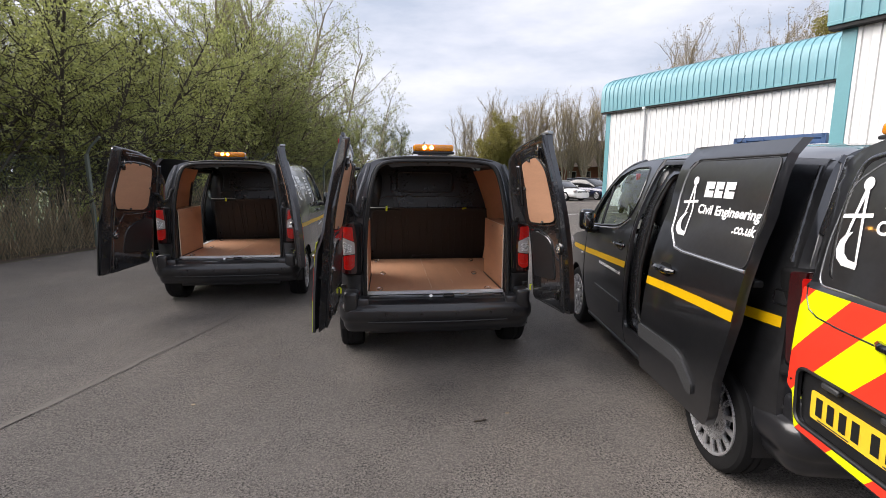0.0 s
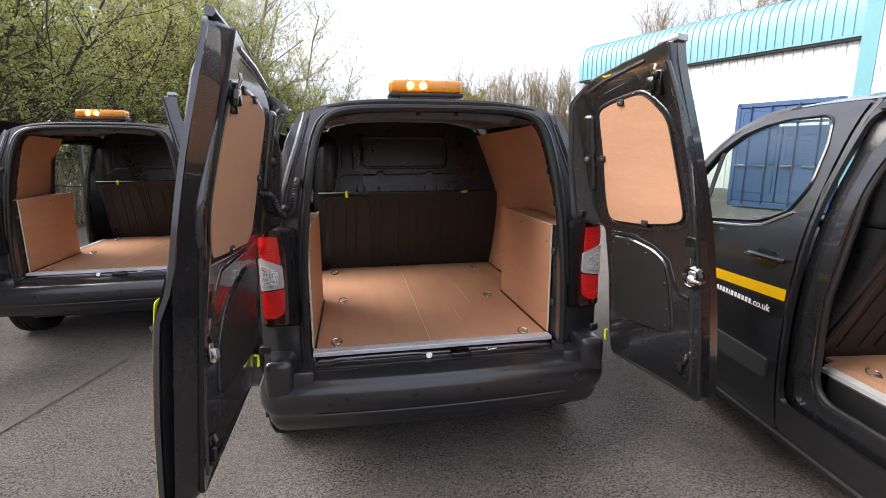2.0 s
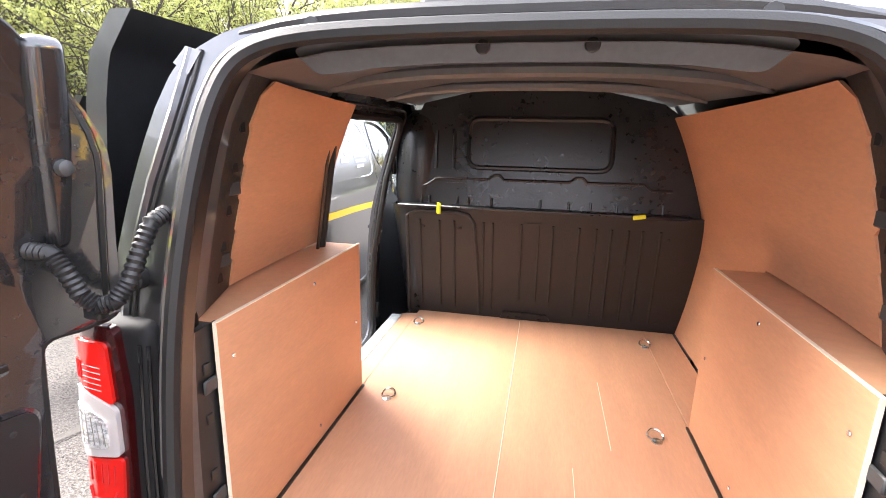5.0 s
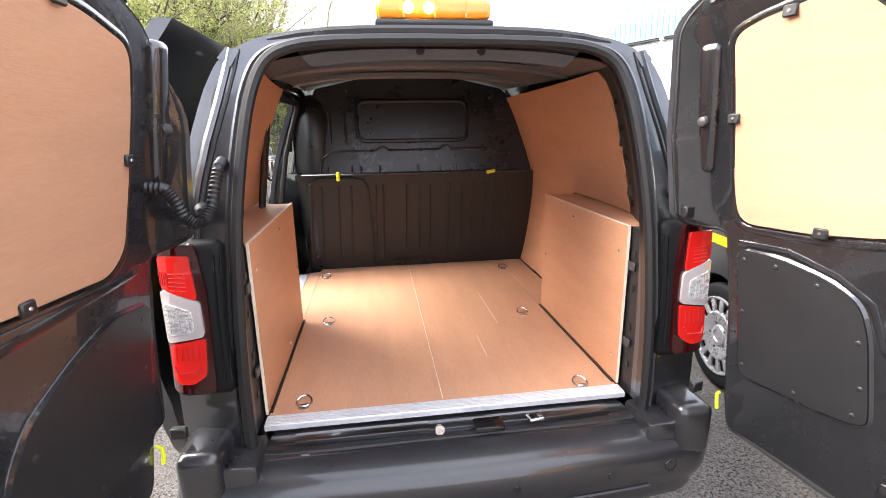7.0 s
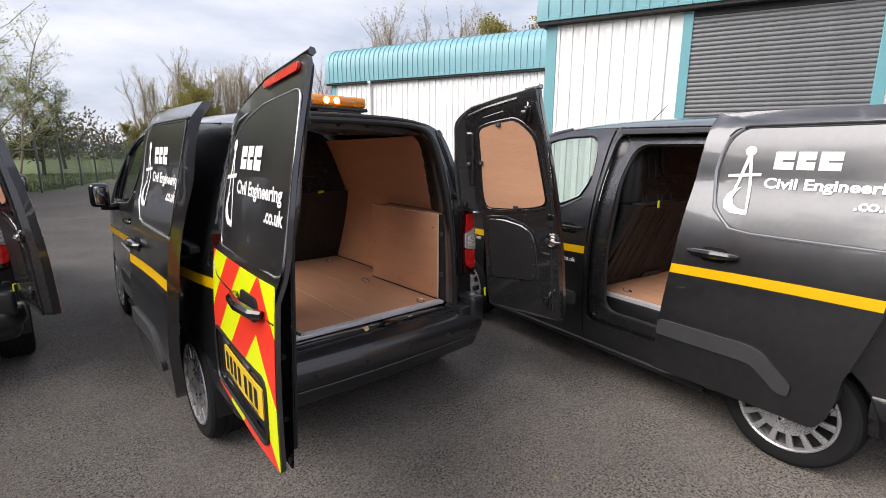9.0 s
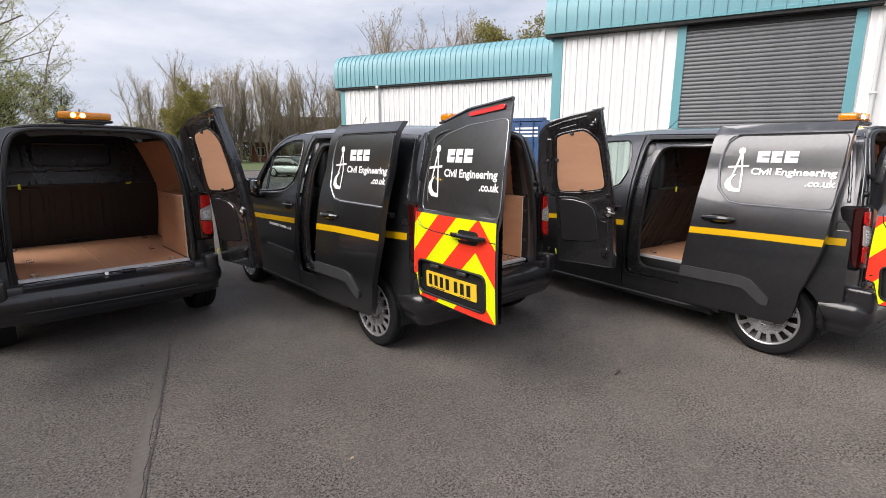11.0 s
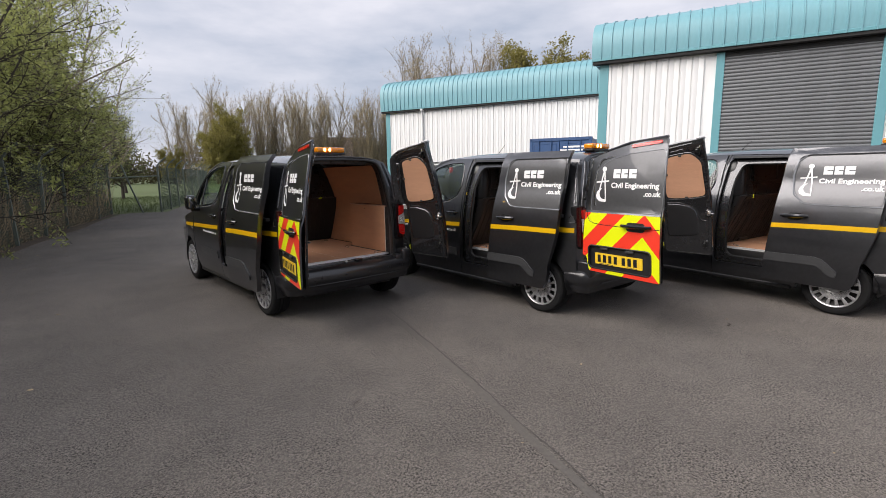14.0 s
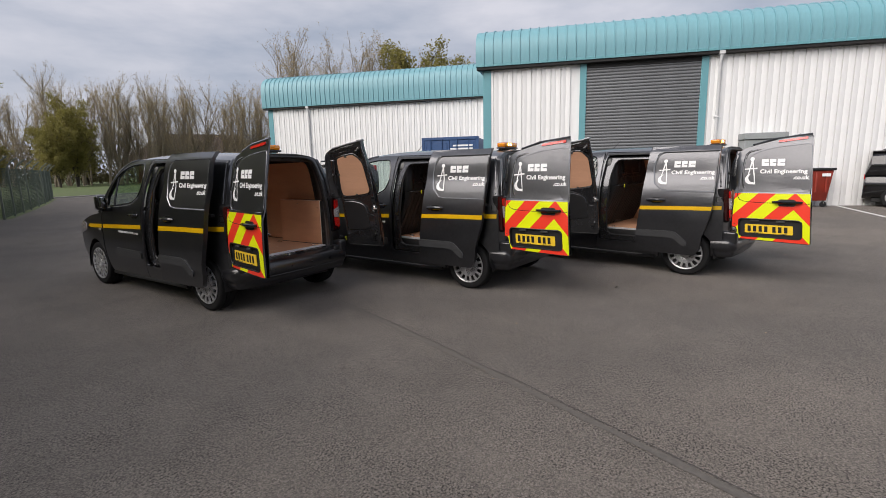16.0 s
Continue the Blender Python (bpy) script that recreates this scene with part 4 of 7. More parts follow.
    part("roof_header", sheet(rounded([(-0.40, 1.722), (0.40, 1.722), (0.44, 1.775), (-0.44, 1.775)], 0.02), lambda x, z, d: (x, -0.22 - 0.6 * (z - 1.66) - d, z - 0.045 * (abs(x) / 0.5) ** 3 + 0.012), thick=0.01, step=0.15), ROOF_STEEL, van, "grey roof header with round plugs")
    for x in (-0.07, 0.12):
        part("plug", turned(lathe([(0.014, 0), (0.012, 0.005), (0, 0.005)], 12), Matrix.Translation((x, -0.275, 1.758)) @ pose(0, 0, 0, 0, 0, -90)), BLACK, van)
    part("aerial", rod([(0.0, 1.50, 1.85), (0.0, 1.45, 1.90), (0.0, 1.36, 1.985)], [0.012, 0.004, 0.003], 6), BLACK, van, "short roof aerial")
    # rear frame
    flank = [(half(REAR(z) + 0.05, z), z) for z in np.linspace(0.53, 1.64, 24)]
    shoulder = rounded([(0.0, 1.812), flank[-1], (0.635, 1.725, 0.06), (0.52, 1.785, 0.1), (0.3, 1.803, 0.1)], 0.0, 6)
    shoulder = shoulder[1:]
    outer = flank + shoulder + [(0, 1.812)] + [(-x, z) for x, z in shoulder[::-1]] + [(-x, z) for x, z in flank[::-1]]
    part("rear_frame", sheet(outer, rear_fn, holes=[OPENING], thick=0.05, step=0.08), PAINT, van, "dark painted door frame")
    part("frame_lip", tube_on([(x * 1.045, 0.575 + (z - 0.575) * 1.016 - 0.008) for x, z in OPENING], rear_fn, 0.007, 0.003, 6), PAINT, van, "raised painted lip round the opening")
    part("opening_seal", tube_on(OPENING, rear_fn, 0.017, 0.008, 8), RUBBER, van, "black rubber opening seal")
    for s in (-1, 1):
        step = [(0.735, 1.15), (0.715, 1.28), (0.685, 1.40), (0.655, 1.50), (0.62, 1.60), (0.592, 1.69), (0.578, 1.745)]
        part("pillar_seam", tube_on([(s * x, z) for x, z in step], rear_fn, 0.0045, 0.001, 6, False), INK, van, "dark seam beside the door frame")
        part("pillar_step", tube_on([(s * (x + 0.022), z) for x, z in step], rear_fn, 0.014, -0.006, 8, False), PAINT, van, "raised edge of the rear pillar")
        part("corner_gusset", sheet([(s * x, z) for x, z in ((0.575, 1.742), (0.60, 1.70), (0.635, 1.722), (0.61, 1.752))], rear_fn, thick=0.006, at=0.006, step=0), PAINT, van)
    for s in (-1, 1):
        part("stop_buffer", turned(lathe([(0.022, 0), (0.02, 0.02), (0.008, 0.03), (0, 0.03)], 14), Matrix.Translation(rear_fn(s * 0.70, 1.32, 0)) @ pose(0, 0, 0, 0, 0, -90)), RUBBER, van)
        part("plug", turned(lathe([(0.016, 0), (0.014, 0.005), (0, 0.005)], 12), Matrix.Translation(rear_fn(s * 0.36, 1.783, 0)) @ pose(0, 0, 0, 0, 0, -90)), BLACK, van)
    hose = [(-0.64, REAR(1.44) + 0.01, 1.45), (-0.642, -0.46, 1.435), (-0.648, -0.485, 1.39), (-0.655, -0.51, 1.335), (-0.668, -0.53, 1.305), (-0.69, -0.545, 1.298), (-0.71, -0.555, 1.32), (-0.723, -0.565, 1.365), (-0.74, -0.57, 1.395), (-0.79, -0.575, 1.40)]
    fine = []
    for a, b in zip(hose, hose[1:]):
        fine += [Vector(a).lerp(Vector(b), t / 9) for t in range(9)]
    part("wiring_hose", rod(fine, [0.0165 if i % 2 else 0.0135 for i in range(len(fine))], 10), BLACK, van, "ribbed black wiring hose")
    # rear bumper
    def bump_fn(s, z, d):
        a = abs(s)
        sg = 1 if s >= 0 else -1
        if a < 0.72:
            x, y, nx, ny = a / 0.72 * 0.73, -0.655 + 0.035 * (a / 0.72) ** 2, 0.1 * a, -1.0
        else:
            t = (a - 0.72) / 0.28
            th = min(1, t / 0.5) * math.pi / 2
            x, y = 0.73 + 0.125 * math.sin(th), -0.62 + 0.125 * (1 - math.cos(th)) + max(0, t - 0.5) * 0.36
            nx, ny = math.sin(th), -math.cos(th)
        k = BUMP(z) + d
        return (sg * (x + nx * k), y + ny * k, z)
    part("rear_bumper", sheet([(-1, 0.30), (1, 0.30), (1, 0.572), (-1, 0.572)], bump_fn, thick=0.0, step=0.02), BUMPER, van, "black moulded rear bumper")
    part("bumper_ledge", sheet([(-0.80, -0.53), (0.80, -0.53), (0.82, -0.45), (-0.82, -0.45)], lambda x, y, d: (x, y, 0.567 + 0.02 * (y + 0.53) + d + 0.03 * (abs(x) / 0.82) ** 6), thick=0.02, step=0.2), PAINT, van, "bumper step ledge")
    for x in (-0.45, -0.15, 0.15, 0.45):
        part("parking_sensor", turned(lathe([(0.011, 0), (0.01, 0.002), (0, 0.002)], 12), Matrix.Translation(bump_fn(x, 0.47, 0.0)) @ pose(0, 0, 0, 0, 0, -90)), GLOSS_BLACK, van)
    part("tow_cover", tube_on(arc(0.66, 0.47, 0.02, 0, 340, 14), bump_fn, 0.002, 0.001), GLOSS_BLACK, van)
    part("bumper_line", tube_on([(x, 0.395) for x in np.linspace(-0.6, 0.6, 15)], bump_fn, 0.006, 0.004, 6, False), TRIM, van)
    for s in (-1, 1):
        part("bumper_corner", merged(block((min(s * 0.69, s * 0.815), -0.62, 0.48), (max(s * 0.69, s * 0.815), -0.44, 0.66), 0.03, 3), block((min(s * 0.60, s * 0.72), -0.60, 0.48), (max(s * 0.60, s * 0.72), -0.44, 0.60), 0.015, 2)), BUMPER, van, "raised black bumper corner")
    part("sill_recess", merged(block((-0.60, -0.475, 0.53), (0.60, -0.412, 0.578), 0.008, 2), block((-0.52, -0.478, 0.572), (-0.09, -0.43, 0.584), 0.005, 2), block((0.10, -0.478, 0.572), (0.53, -0.43, 0.584), 0.005, 2)), PAINT, van, "dark painted rear sill")
    part("striker", turned(block((-0.05, -0.03, -0.012), (0.05, 0.03, 0.012), 0.008, 2), Matrix.Translation((0.10, -0.50, 0.592))), GLOSS_BLACK, van)
    part("striker", rod([(0.24, -0.47, 0.59), (0.24, -0.51, 0.6), (0.28, -0.51, 0.6), (0.28, -0.47, 0.59)], 0.006), STEEL, van)
    part("striker", rod([(-0.06, -0.48, 0.585), (-0.06, -0.505, 0.592)], [0.012, 0.016]), STEEL, van)
    for s in (-1, 1):
        pts = [(s * (half(REAR(z) + 0.05, z) + 0.002), REAR(z) + 0.075, z) for z in np.linspace(1.26, 1.70, 23)]
        part("sealant_bead", rod(pts, [0.010 + 0.004 * math.sin(i * 2.3) * math.sin(i * 0.9) for i in range(23)], 8), INNER_PAINT, van, "lumpy painted sealant along the seam")
    # load floor
    floor = new("load_floor")
    floor.parent = van
    part("board", block((-0.618, -0.355, 0.578), (-0.0265, 1.385, 0.60), 0.0015, 1), PLY, floor, "plywood floor board")
    part("board", block((-0.025, -0.355, 0.578), (0.618, 1.385, 0.60), 0.0015, 1), PLY, floor, "plywood floor board")
    part("board", block((0.6195, 0.482, 0.578), (0.775, 1.385, 0.60), 0.0015, 1), PLY, floor, "plywood floor board")
    part("chipped_edge", block((-0.0285, -0.34, 0.5985), (-0.0258, 1.37, 0.6006)), PLY_EDGE, floor, "pale chipped joint edge")
    part("scratch", block((0.329, 0.28, 0.599), (0.3315, 0.74, 0.6006)), PLY_EDGE, floor, "pale scratch")
    part("scratch", block((0.20, -0.05, 0.599), (0.202, 0.16, 0.6006)), PLY_EDGE, floor, "pale scratch")
    strip = sheet([(-0.70, 0.485), (-0.6195, 0.485), (-0.6195, 1.33), (-0.70, 1.30)], lambda x, y, d: (x, y, 0.60 + d), thick=0.022, step=0)
    part("board", strip, PLY, floor, "plywood floor board")
    teeth = [(-0.41, 0.603)]
    for i in range(6):
        teeth += [(-0.406 + 0.009 * i, 0.603), (-0.406 + 0.009 * i, 0.6058), (-0.401 + 0.009 * i, 0.6058), (-0.401 + 0.009 * i, 0.603)]
    part("threshold_strip", extruded(teeth + [(-0.351, 0.603), (-0.351, 0.585), (-0.41, 0.585)], -0.62, 0.62), ALU, floor, "ribbed aluminium threshold")
    side = turned(extruded([(y + 0.41, z) for y, z in teeth] + [(0.052, 0.603), (0.052, 0.585), (0.0, 0.585)], 0.485, 1.27), Matrix.Translation((-0.693, 0, 0)) @ Matrix.Rotation(math.pi / 2, 4, "Z"))
    part("threshold_strip", side, ALU, floor, "ribbed aluminium side threshold")
    for x, y in ((-0.51, -0.30), (0.49, -0.33), (-0.49, 0.42), (0.49, 0.38), (-0.57, 1.18), (0.60, 1.18)):
        ring = part("lashing_ring", rod([(x + 0.026 * math.cos(a), y + 0.026 * math.sin(a) + 0.01, 0.606 + 0.012 * max(0, math.sin(a))) for a in np.linspace(0, 2 * math.pi, 17)[:-1]], 0.004, 6, True), STEEL, floor, "steel lashing ring")
        part("ring_base", turned(lathe([(0.019, 0.0), (0.018, 0.004), (0.006, 0.008), (0, 0.008)], 14), Matrix.Translation((x, y - 0.012, 0.60)) @ pose(0, 0, 0, 0, -90, 0)), STEEL, ring)
    # bulkhead: the lower board leans, the upper skin stands back over it
    wall = new("bulkhead")
    wall.parent = van

    def lf(x, z, d):
        y = 1.385 - 0.44 * (z - 0.6)
        return (x * (y + 2.0) / 3.262, y - d, z)

    def bf(x, z, d):
        return (x * 0.965, 1.14 + 0.10 * (z - 1.25) - d, 1.6 + (z - 1.6) * 0.965)

    part("lower_board", sheet([(-0.66, 0.60), (0.80, 0.60), (0.82, 1.262), (-0.66, 1.262)], lf, thick=0.03, step=0.2), BULK, wall, "brown-black ribbed fibre board")
    part("upper_skin", sheet([(-0.62, 1.24), (0.80, 1.24), (0.78, 1.5), (0.70, 1.68), (0.58, 1.765), (0.3, 1.825), (-0.3, 1.825), (-0.57, 1.765), (-0.62, 1.66), (-0.62, 1.5)], bf, thick=0.03, step=0.1), BULK_TOP, wall, "black upper bulkhead skin")
    hump = rounded([(-0.33, 1.45), (0.365, 1.45), (0.362, 1.69), (-0.33, 1.69)], 0.06, 5)
    part("window_blank", sheet(hump, bf, thick=0.01, at=0.008, step=0), BULK_TOP, wall)
    part("pressed_rim", tube_on(hump, bf, 0.013, 0.006, 8), BULK_TOP, wall)
    part("pressed_rim", tube_on([(-0.60, 1.345), (-0.545, 1.352), (-0.49, 1.39), (-0.223, 1.391), (-0.195, 1.414), (-0.164, 1.414), (-0.144, 1.391), (0.178, 1.393), (0.208, 1.416), (0.238, 1.416), (0.259, 1.393), (0.526, 1.394), (0.557, 1.367), (0.65, 1.367)], bf, 0.008, 0.003, 6, False), BULK_TOP, wall)
    for x in (-0.39, 0.43):
        part("slot", sheet(rounded([(x - 0.055, 1.345), (x + 0.055, 1.345), (x + 0.055, 1.37), (x - 0.055, 1.37)], 0.012), bf, thick=0.006, at=0.006, step=0), INK, wall)
    for x in (-0.568, -0.525, -0.378, -0.319, -0.201, 0.043, 0.181, 0.284, 0.406, 0.614):
        part("flange_rib", tube_on([(x, 1.255), (x, 1.30)], bf, 0.007, 0.002, 6, False), BULK_TOP, wall)
    for x in (-0.497, -0.405):
        part("rib", tube_on([(x, 1.44), (x, 1.63)], bf, 0.009, 0.0, 6, False), BULK_TOP, wall)
    part("flange", block((-0.66, 1.085, 1.255), (0.71, 1.15, 1.27), 0.005, 1), BULK_TOP, wall)
    cheek = lathe([(0.0, 0.0), (0.12, 0.0), (0.13, 0.03), (0.128, 0.33), (0.10, 0.42), (0.06, 0.46), (0, 0.47)], 24)
    part("curved_cheek", turned(cheek, Matrix.Translation((-0.585, 1.262, 1.262)) @ pose(0, 0, 0, 0, -90, 0)), BULK_TOP, wall, "rounded black corner of bulkhead")
    shell = lambda a, z, d: (-0.61 - 0.10 * math.sin(a), (1.385 - 0.44 * (z - 0.6)) + 0.10 * (1 - math.cos(a)) + max(0, a - 1.57) * 0.15 - 0.004, z)
    part("curved_cheek", sheet([(0.0, 0.45), (2.9, 0.45), (2.9, 1.26), (0.0, 1.26)], shell, thick=0.0, step=0.25), BULK_TOP, wall, "rounded black side of bulkhead")
    for x in (-0.575, -0.47, -0.39, -0.235, -0.188, -0.041, 0.046, 0.115, 0.243, 0.324, 0.395, 0.475, 0.540, 0.622):
        part("rib", tube_on([(x, 0.66 if x < -0.05 or x > 0.2 else 0.74), (x, 1.19)], lf, 0.007, 0.001, 6, False), BULK, wall)
    part("hatch_edge", tube_on([(-0.252, 0.61), (-0.266, 0.95), (-0.285, 1.18), (-0.315, 1.225), (-0.37, 1.238), (-0.60, 1.238), (-0.645, 1.21), (-0.655, 0.61)], lf, 0.010, 0.001, 6, False), BULK, wall)
    for x, z in ((-0.56, 1.15), (-0.36, 1.15), (0.33, 0.68), (0.66, 0.66), (0.66, 1.15)):
        part("bolt", turned(lathe([(0.009, 0.0), (0.008, 0.004), (0, 0.005)], 10), Matrix.Translation(lf(x, z, 0.002)) @ pose(0, 0, 0, 0, 0, -90)), INK, wall)
    part("hinge_plate", sheet(rounded([(-0.03, 1.12), (0.06, 1.12), (0.06, 1.20), (-0.03, 1.20)], 0.008), lf, thick=0.006, at=0.006, step=0), BULK, wall)
    part("foot_vent", sheet(rounded([(-0.14, 0.605), (0.13, 0.605), (0.11, 0.65), (-0.12, 0.65)], 0.008), lf, thick=0.016, at=0.018, step=0), BULK_TOP, wall)
    for x, z0 in ((-0.445, 1.255), (0.485, 1.262)):
        part("pull_strap", turned(block((-0.011, -0.005, -0.028), (0.011, 0.005, 0.028), 0.005, 2), Matrix.Translation((x, 1.08, z0)) @ pose(0, 0, 0, 0, 0 if x < 0 else 80, 0)), STRAP, wall, "yellow-green pull strap")
    # sliding door, pushed back
    sl = new("sliding_door")
    sl.parent = van
    so = [(0.69, 0.315), (0.651, 0.738), (0.618, 1.056), (0.587, 1.538), (0.567, 1.80), (0.55, 1.832), (-0.346, 1.828), (-0.346, 1.75), (-0.34, 1.5), (-0.337, 1.2), (-0.322, 0.95), (-0.294, 0.83), (-0.25, 0.68), (-0.225, 0.6), (-0.215, 0.5), (-0.19, 0.40), (-0.15, 0.33), (-0.12, 0.315)]
    part("door_skin", sheet(so, slide_fn, thick=0.05, step=0.06), PAINT, sl, "dark grey painted sliding door")
    win = rounded([(0.44, 1.68), (0.475, 1.52), (0.445, 1.33, 0.08), (0.35, 1.232, 0.08), (0.25, 1.218), (-0.330, 1.212), (-0.335, 1.742), (0.38, 1.742, 0.06)], 0.05, 5)
    part("window_panel", sheet(win, slide_fn, thick=0.003, at=0.003, step=0.06), PANEL, sl, "glossy black blanked window panel")
    part("pinstripe", tube_on([(-0.332, 1.203), (0.25, 1.208), (0.355, 1.222), (0.452, 1.32), (0.468, 1.40), (0.486, 1.52), (0.470, 1.62), (0.450, 1.69), (0.39, 1.745)], slide_fn, 0.009, 0.0, 6, False), PINSTRIPE, sl, "silver outline")
    part("pinstripe", tube_on(win, slide_fn, 0.003, 0.003), TRIM, sl)
    # black tube stands in for the shadow in the gap above the panel
    part("top_gap_shade", tube_on([(-0.343, 1.749), (0.05, 1.750), (0.37, 1.749), (0.425, 1.732), (0.452, 1.70)], slide_fn, 0.008, 0.0, 6, False), RUBBER, sl, "black line for the gap shadow over the window panel")
    logo(slide_fn, 0.418, -1, False, sl)
    part("stripe", sheet([(y, STRIPE(y)) for y in (0.622, 0.3, 0.0, -0.322)] + [(y, STRIPE(y) - 0.053) for y in (-0.317, 0.0, 0.3, 0.628)], slide_fn, at=0.003, step=0.1), YELLOW, sl, "yellow vinyl stripe")
    part("lower_trim", sheet(rounded([(0.666, 0.55), (0.15, 0.55), (0.02, 0.44), (-0.03, 0.44), (-0.04, 0.5), (0.10, 0.625), (0.18, 0.645), (0.656, 0.645)], 0.02), slide_fn, thick=0.014, at=0.014, step=0.1), TRIM, sl, "grey plastic rubbing trim")
    part("handle_cup", sheet(rounded([(0.33, 1.035), (0.47, 1.035), (0.47, 1.115), (0.33, 1.115)], 0.035), slide_fn, thick=0.002, at=0.003, step=0), DEEP_BLACK, sl)
    part("handle", rod([slide_fn(y, 1.08, d) for y, d in ((0.53, 0.012), (0.49, 0.03), (0.40, 0.036), (0.31, 0.03), (0.275, 0.01))], [0.014, 0.02, 0.024, 0.02, 0.012]), GLOSS_BLACK, sl, "black door handle")
    part("inner_frame", rod([(-0.95, 0.60, 0.42), (-0.96, 0.57, 1.0), (-0.88, 0.50, 1.45), (-0.80, 0.44, 1.68)], 0.020), BLACK, sl)
    for z in (0.35, 1.08, 1.71):
        part("guide_arm", rod([(-(WIDE(z) + 0.08), 0.48 if z != 1.08 else -0.2, z), (-(WIDE(z) - 0.05), 0.55 if z != 1.08 else -0.15, z)], 0.016), BLACK, sl)
    part("slide_rail", merged(block((-0.905, -0.30, 1.115), (-0.855, 0.34, 1.15), 0.006, 1)), BLACK, van, "black sliding door rail")
    part("rail_cap", tube_on(rounded([(-0.425, 1.06), (-0.345, 1.06), (-0.345, 1.125), (-0.425, 1.125)], 0.015), side_fn(-1), 0.004, 0.001), GLOSS_BLACK, van)
    part("top_rail", sheet([(0.30, 1.736), (1.26, 1.742), (1.27, 1.768), (0.30, 1.756)], side_fn(-1), thick=0.012, at=0.010, step=0.2), BLACK, van, "black channel over the side opening")
    part("shut_gap", tube_on([(1.319, 0.27), (1.320, 0.9), (1.316, 1.4), (1.300, 1.70), (1.292, 1.78)], side_fn(-1), 0.011, -0.004, 6, False), INK, van, "dark gap behind the cab door")
    part("drip_strip", tube_on([(y, EDGE(y) - 0.004) for y in (-0.1, 0.3, 0.8, 1.3)], side_fn(-1), 0.006, 0.0, 6, False), INNER_PAINT, van)
    deep = lambda y, z, d: (-(half(y, z) - 0.07 - d), y, z)
    inner_hole = rounded([(0.40, 0.50), (1.185, 0.50, 0.12), (1.20, 0.9), (1.19, 1.45), (1.135, 1.672, 0.09), (0.40, 1.668)], 0.07, 6)
    pillar_out = rounded([(0.32, 0.40), (1.315, 0.40), (1.315, 0.9), (1.31, 1.4), (1.285, 1.748), (0.32, 1.738)], 0.03, 3)
    part("door_pillar", sheet(pillar_out, deep, holes=[inner_hole], thick=0.02, step=0.12), INNER_PAINT, van, "painted inner frame of the side opening")
    part("door_seal", tube_on(inner_hole, deep, 0.016, 0.006, 8), RUBBER, van, "black rubber opening seal")
    bead = rounded([(0.36, 0.465), (1.225, 0.465, 0.12), (1.24, 0.9), (1.228, 1.47), (1.17, 1.712, 0.09), (0.36, 1.706)], 0.07, 6)
    part("frame_bead", tube_on(bead, deep, 0.006, 0.003, 6), PAINT, van, "raised painted bead round the opening")
    for z in (0.62, 1.06, 1.44):
        guide = part("pillar_guide", turned(block((-0.012, -0.016, -0.045), (0.012, 0.016, 0.045), 0.012, 3), Matrix.Translation(deep(1.268, z, 0.004))), BLACK, van, "black door guide")
        for dz in (-0.026, 0.026):
            part("bolt", turned(lathe([(0.009, 0.0), (0.008, 0.005), (0, 0.006)], 10), Matrix.Translation(deep(1.268, z + dz, 0.016)) @ pose(0, 0, 0, 0, 0, 180)), STEEL, guide)
    part("entry_step", merged(block((-0.84, 0.42, 0.40), (-0.70, 1.22, 0.425), 0.006, 1), block((-0.755, 0.42, 0.425), (-0.70, 1.22, 0.585), 0.01, 2)), BLACK, van, "black side entry step")
    # front
    bon = lambda u, y, d: (u * half(y, 1.0) * 0.985, y - 0.1 * u * u * max(0, (y - 2.9)), BON(y) - 0.05 * abs(u) ** 4)
    part("bonnet", sheet([(-1, 2.46), (1, 2.46), (1, 3.56), (-1, 3.56)], bon, thick=0.0, step=0.12), PAINT, van, "dark grey painted bonnet")
    fb = lambda u, z, d: (u * 0.80, 3.66 - 0.30 * abs(u) ** 4 - 0.12 * max(0, z - 0.55) ** 2 * 4, z)
    part("front_bumper", sheet([(-1, 0.2), (1, 0.2), (1, 0.84), (-1, 0.84)], fb, thick=0.0, step=0.1), BLACK, van, "black front bumper and grille")
    def ws(u, v, d):
        y, z = PILLAR_Y(v), PILLAR_Z(v)
        mid = 1 - u * u
        return (u * (half(y, z) - 0.03), y + mid * (0.10 * v - 0.02), z + mid * (0.045 * (1 - v)))

    part("windscreen", sheet([(-1, 0), (1, 0), (1, 1), (-1, 1)], ws, step=0.15), GLASS, van, "tinted windscreen glass").visible_shadow = False
    part("dashboard", block((-0.78, 2.05, 0.6), (0.78, 2.5, 1.06), 0.08, 3), SEAT, van, "dark grey dashboard")
    part("steering_wheel", turned(rod([(0.19 * math.cos(a), 0.19 * math.sin(a), 0) for a in np.linspace(0, 2 * math.pi, 21)[:-1]], 0.015, 8, True), Matrix.Translation((0.38, 1.93, 1.03)) @ pose(0, 0, 0, 62, 0, 0)), BLACK, van, "black steering wheel")
    for x in (-0.42, 0.38):
        seat = new("cab_seat")
        seat.parent = van
        part("cushion", block((x - 0.25, 1.46, 0.5), (x + 0.25, 1.92, 0.72), 0.06, 3), SEAT, seat, "dark fabric seat cushion")
        part("backrest", turned(block((x - 0.24, -0.07, 0), (x + 0.24, 0.07, 0.62), 0.05, 3), Matrix.Translation((0, 1.47, 0.7)) @ pose(0, 0, 0, 14, 0, 0)), SEAT, seat, "dark fabric seat back")
        part("headrest", block((x - 0.13, 1.30, 1.34), (x + 0.13, 1.38, 1.52), 0.035, 3), SEAT, seat)
    # light bar
    bar = new("light_bar")
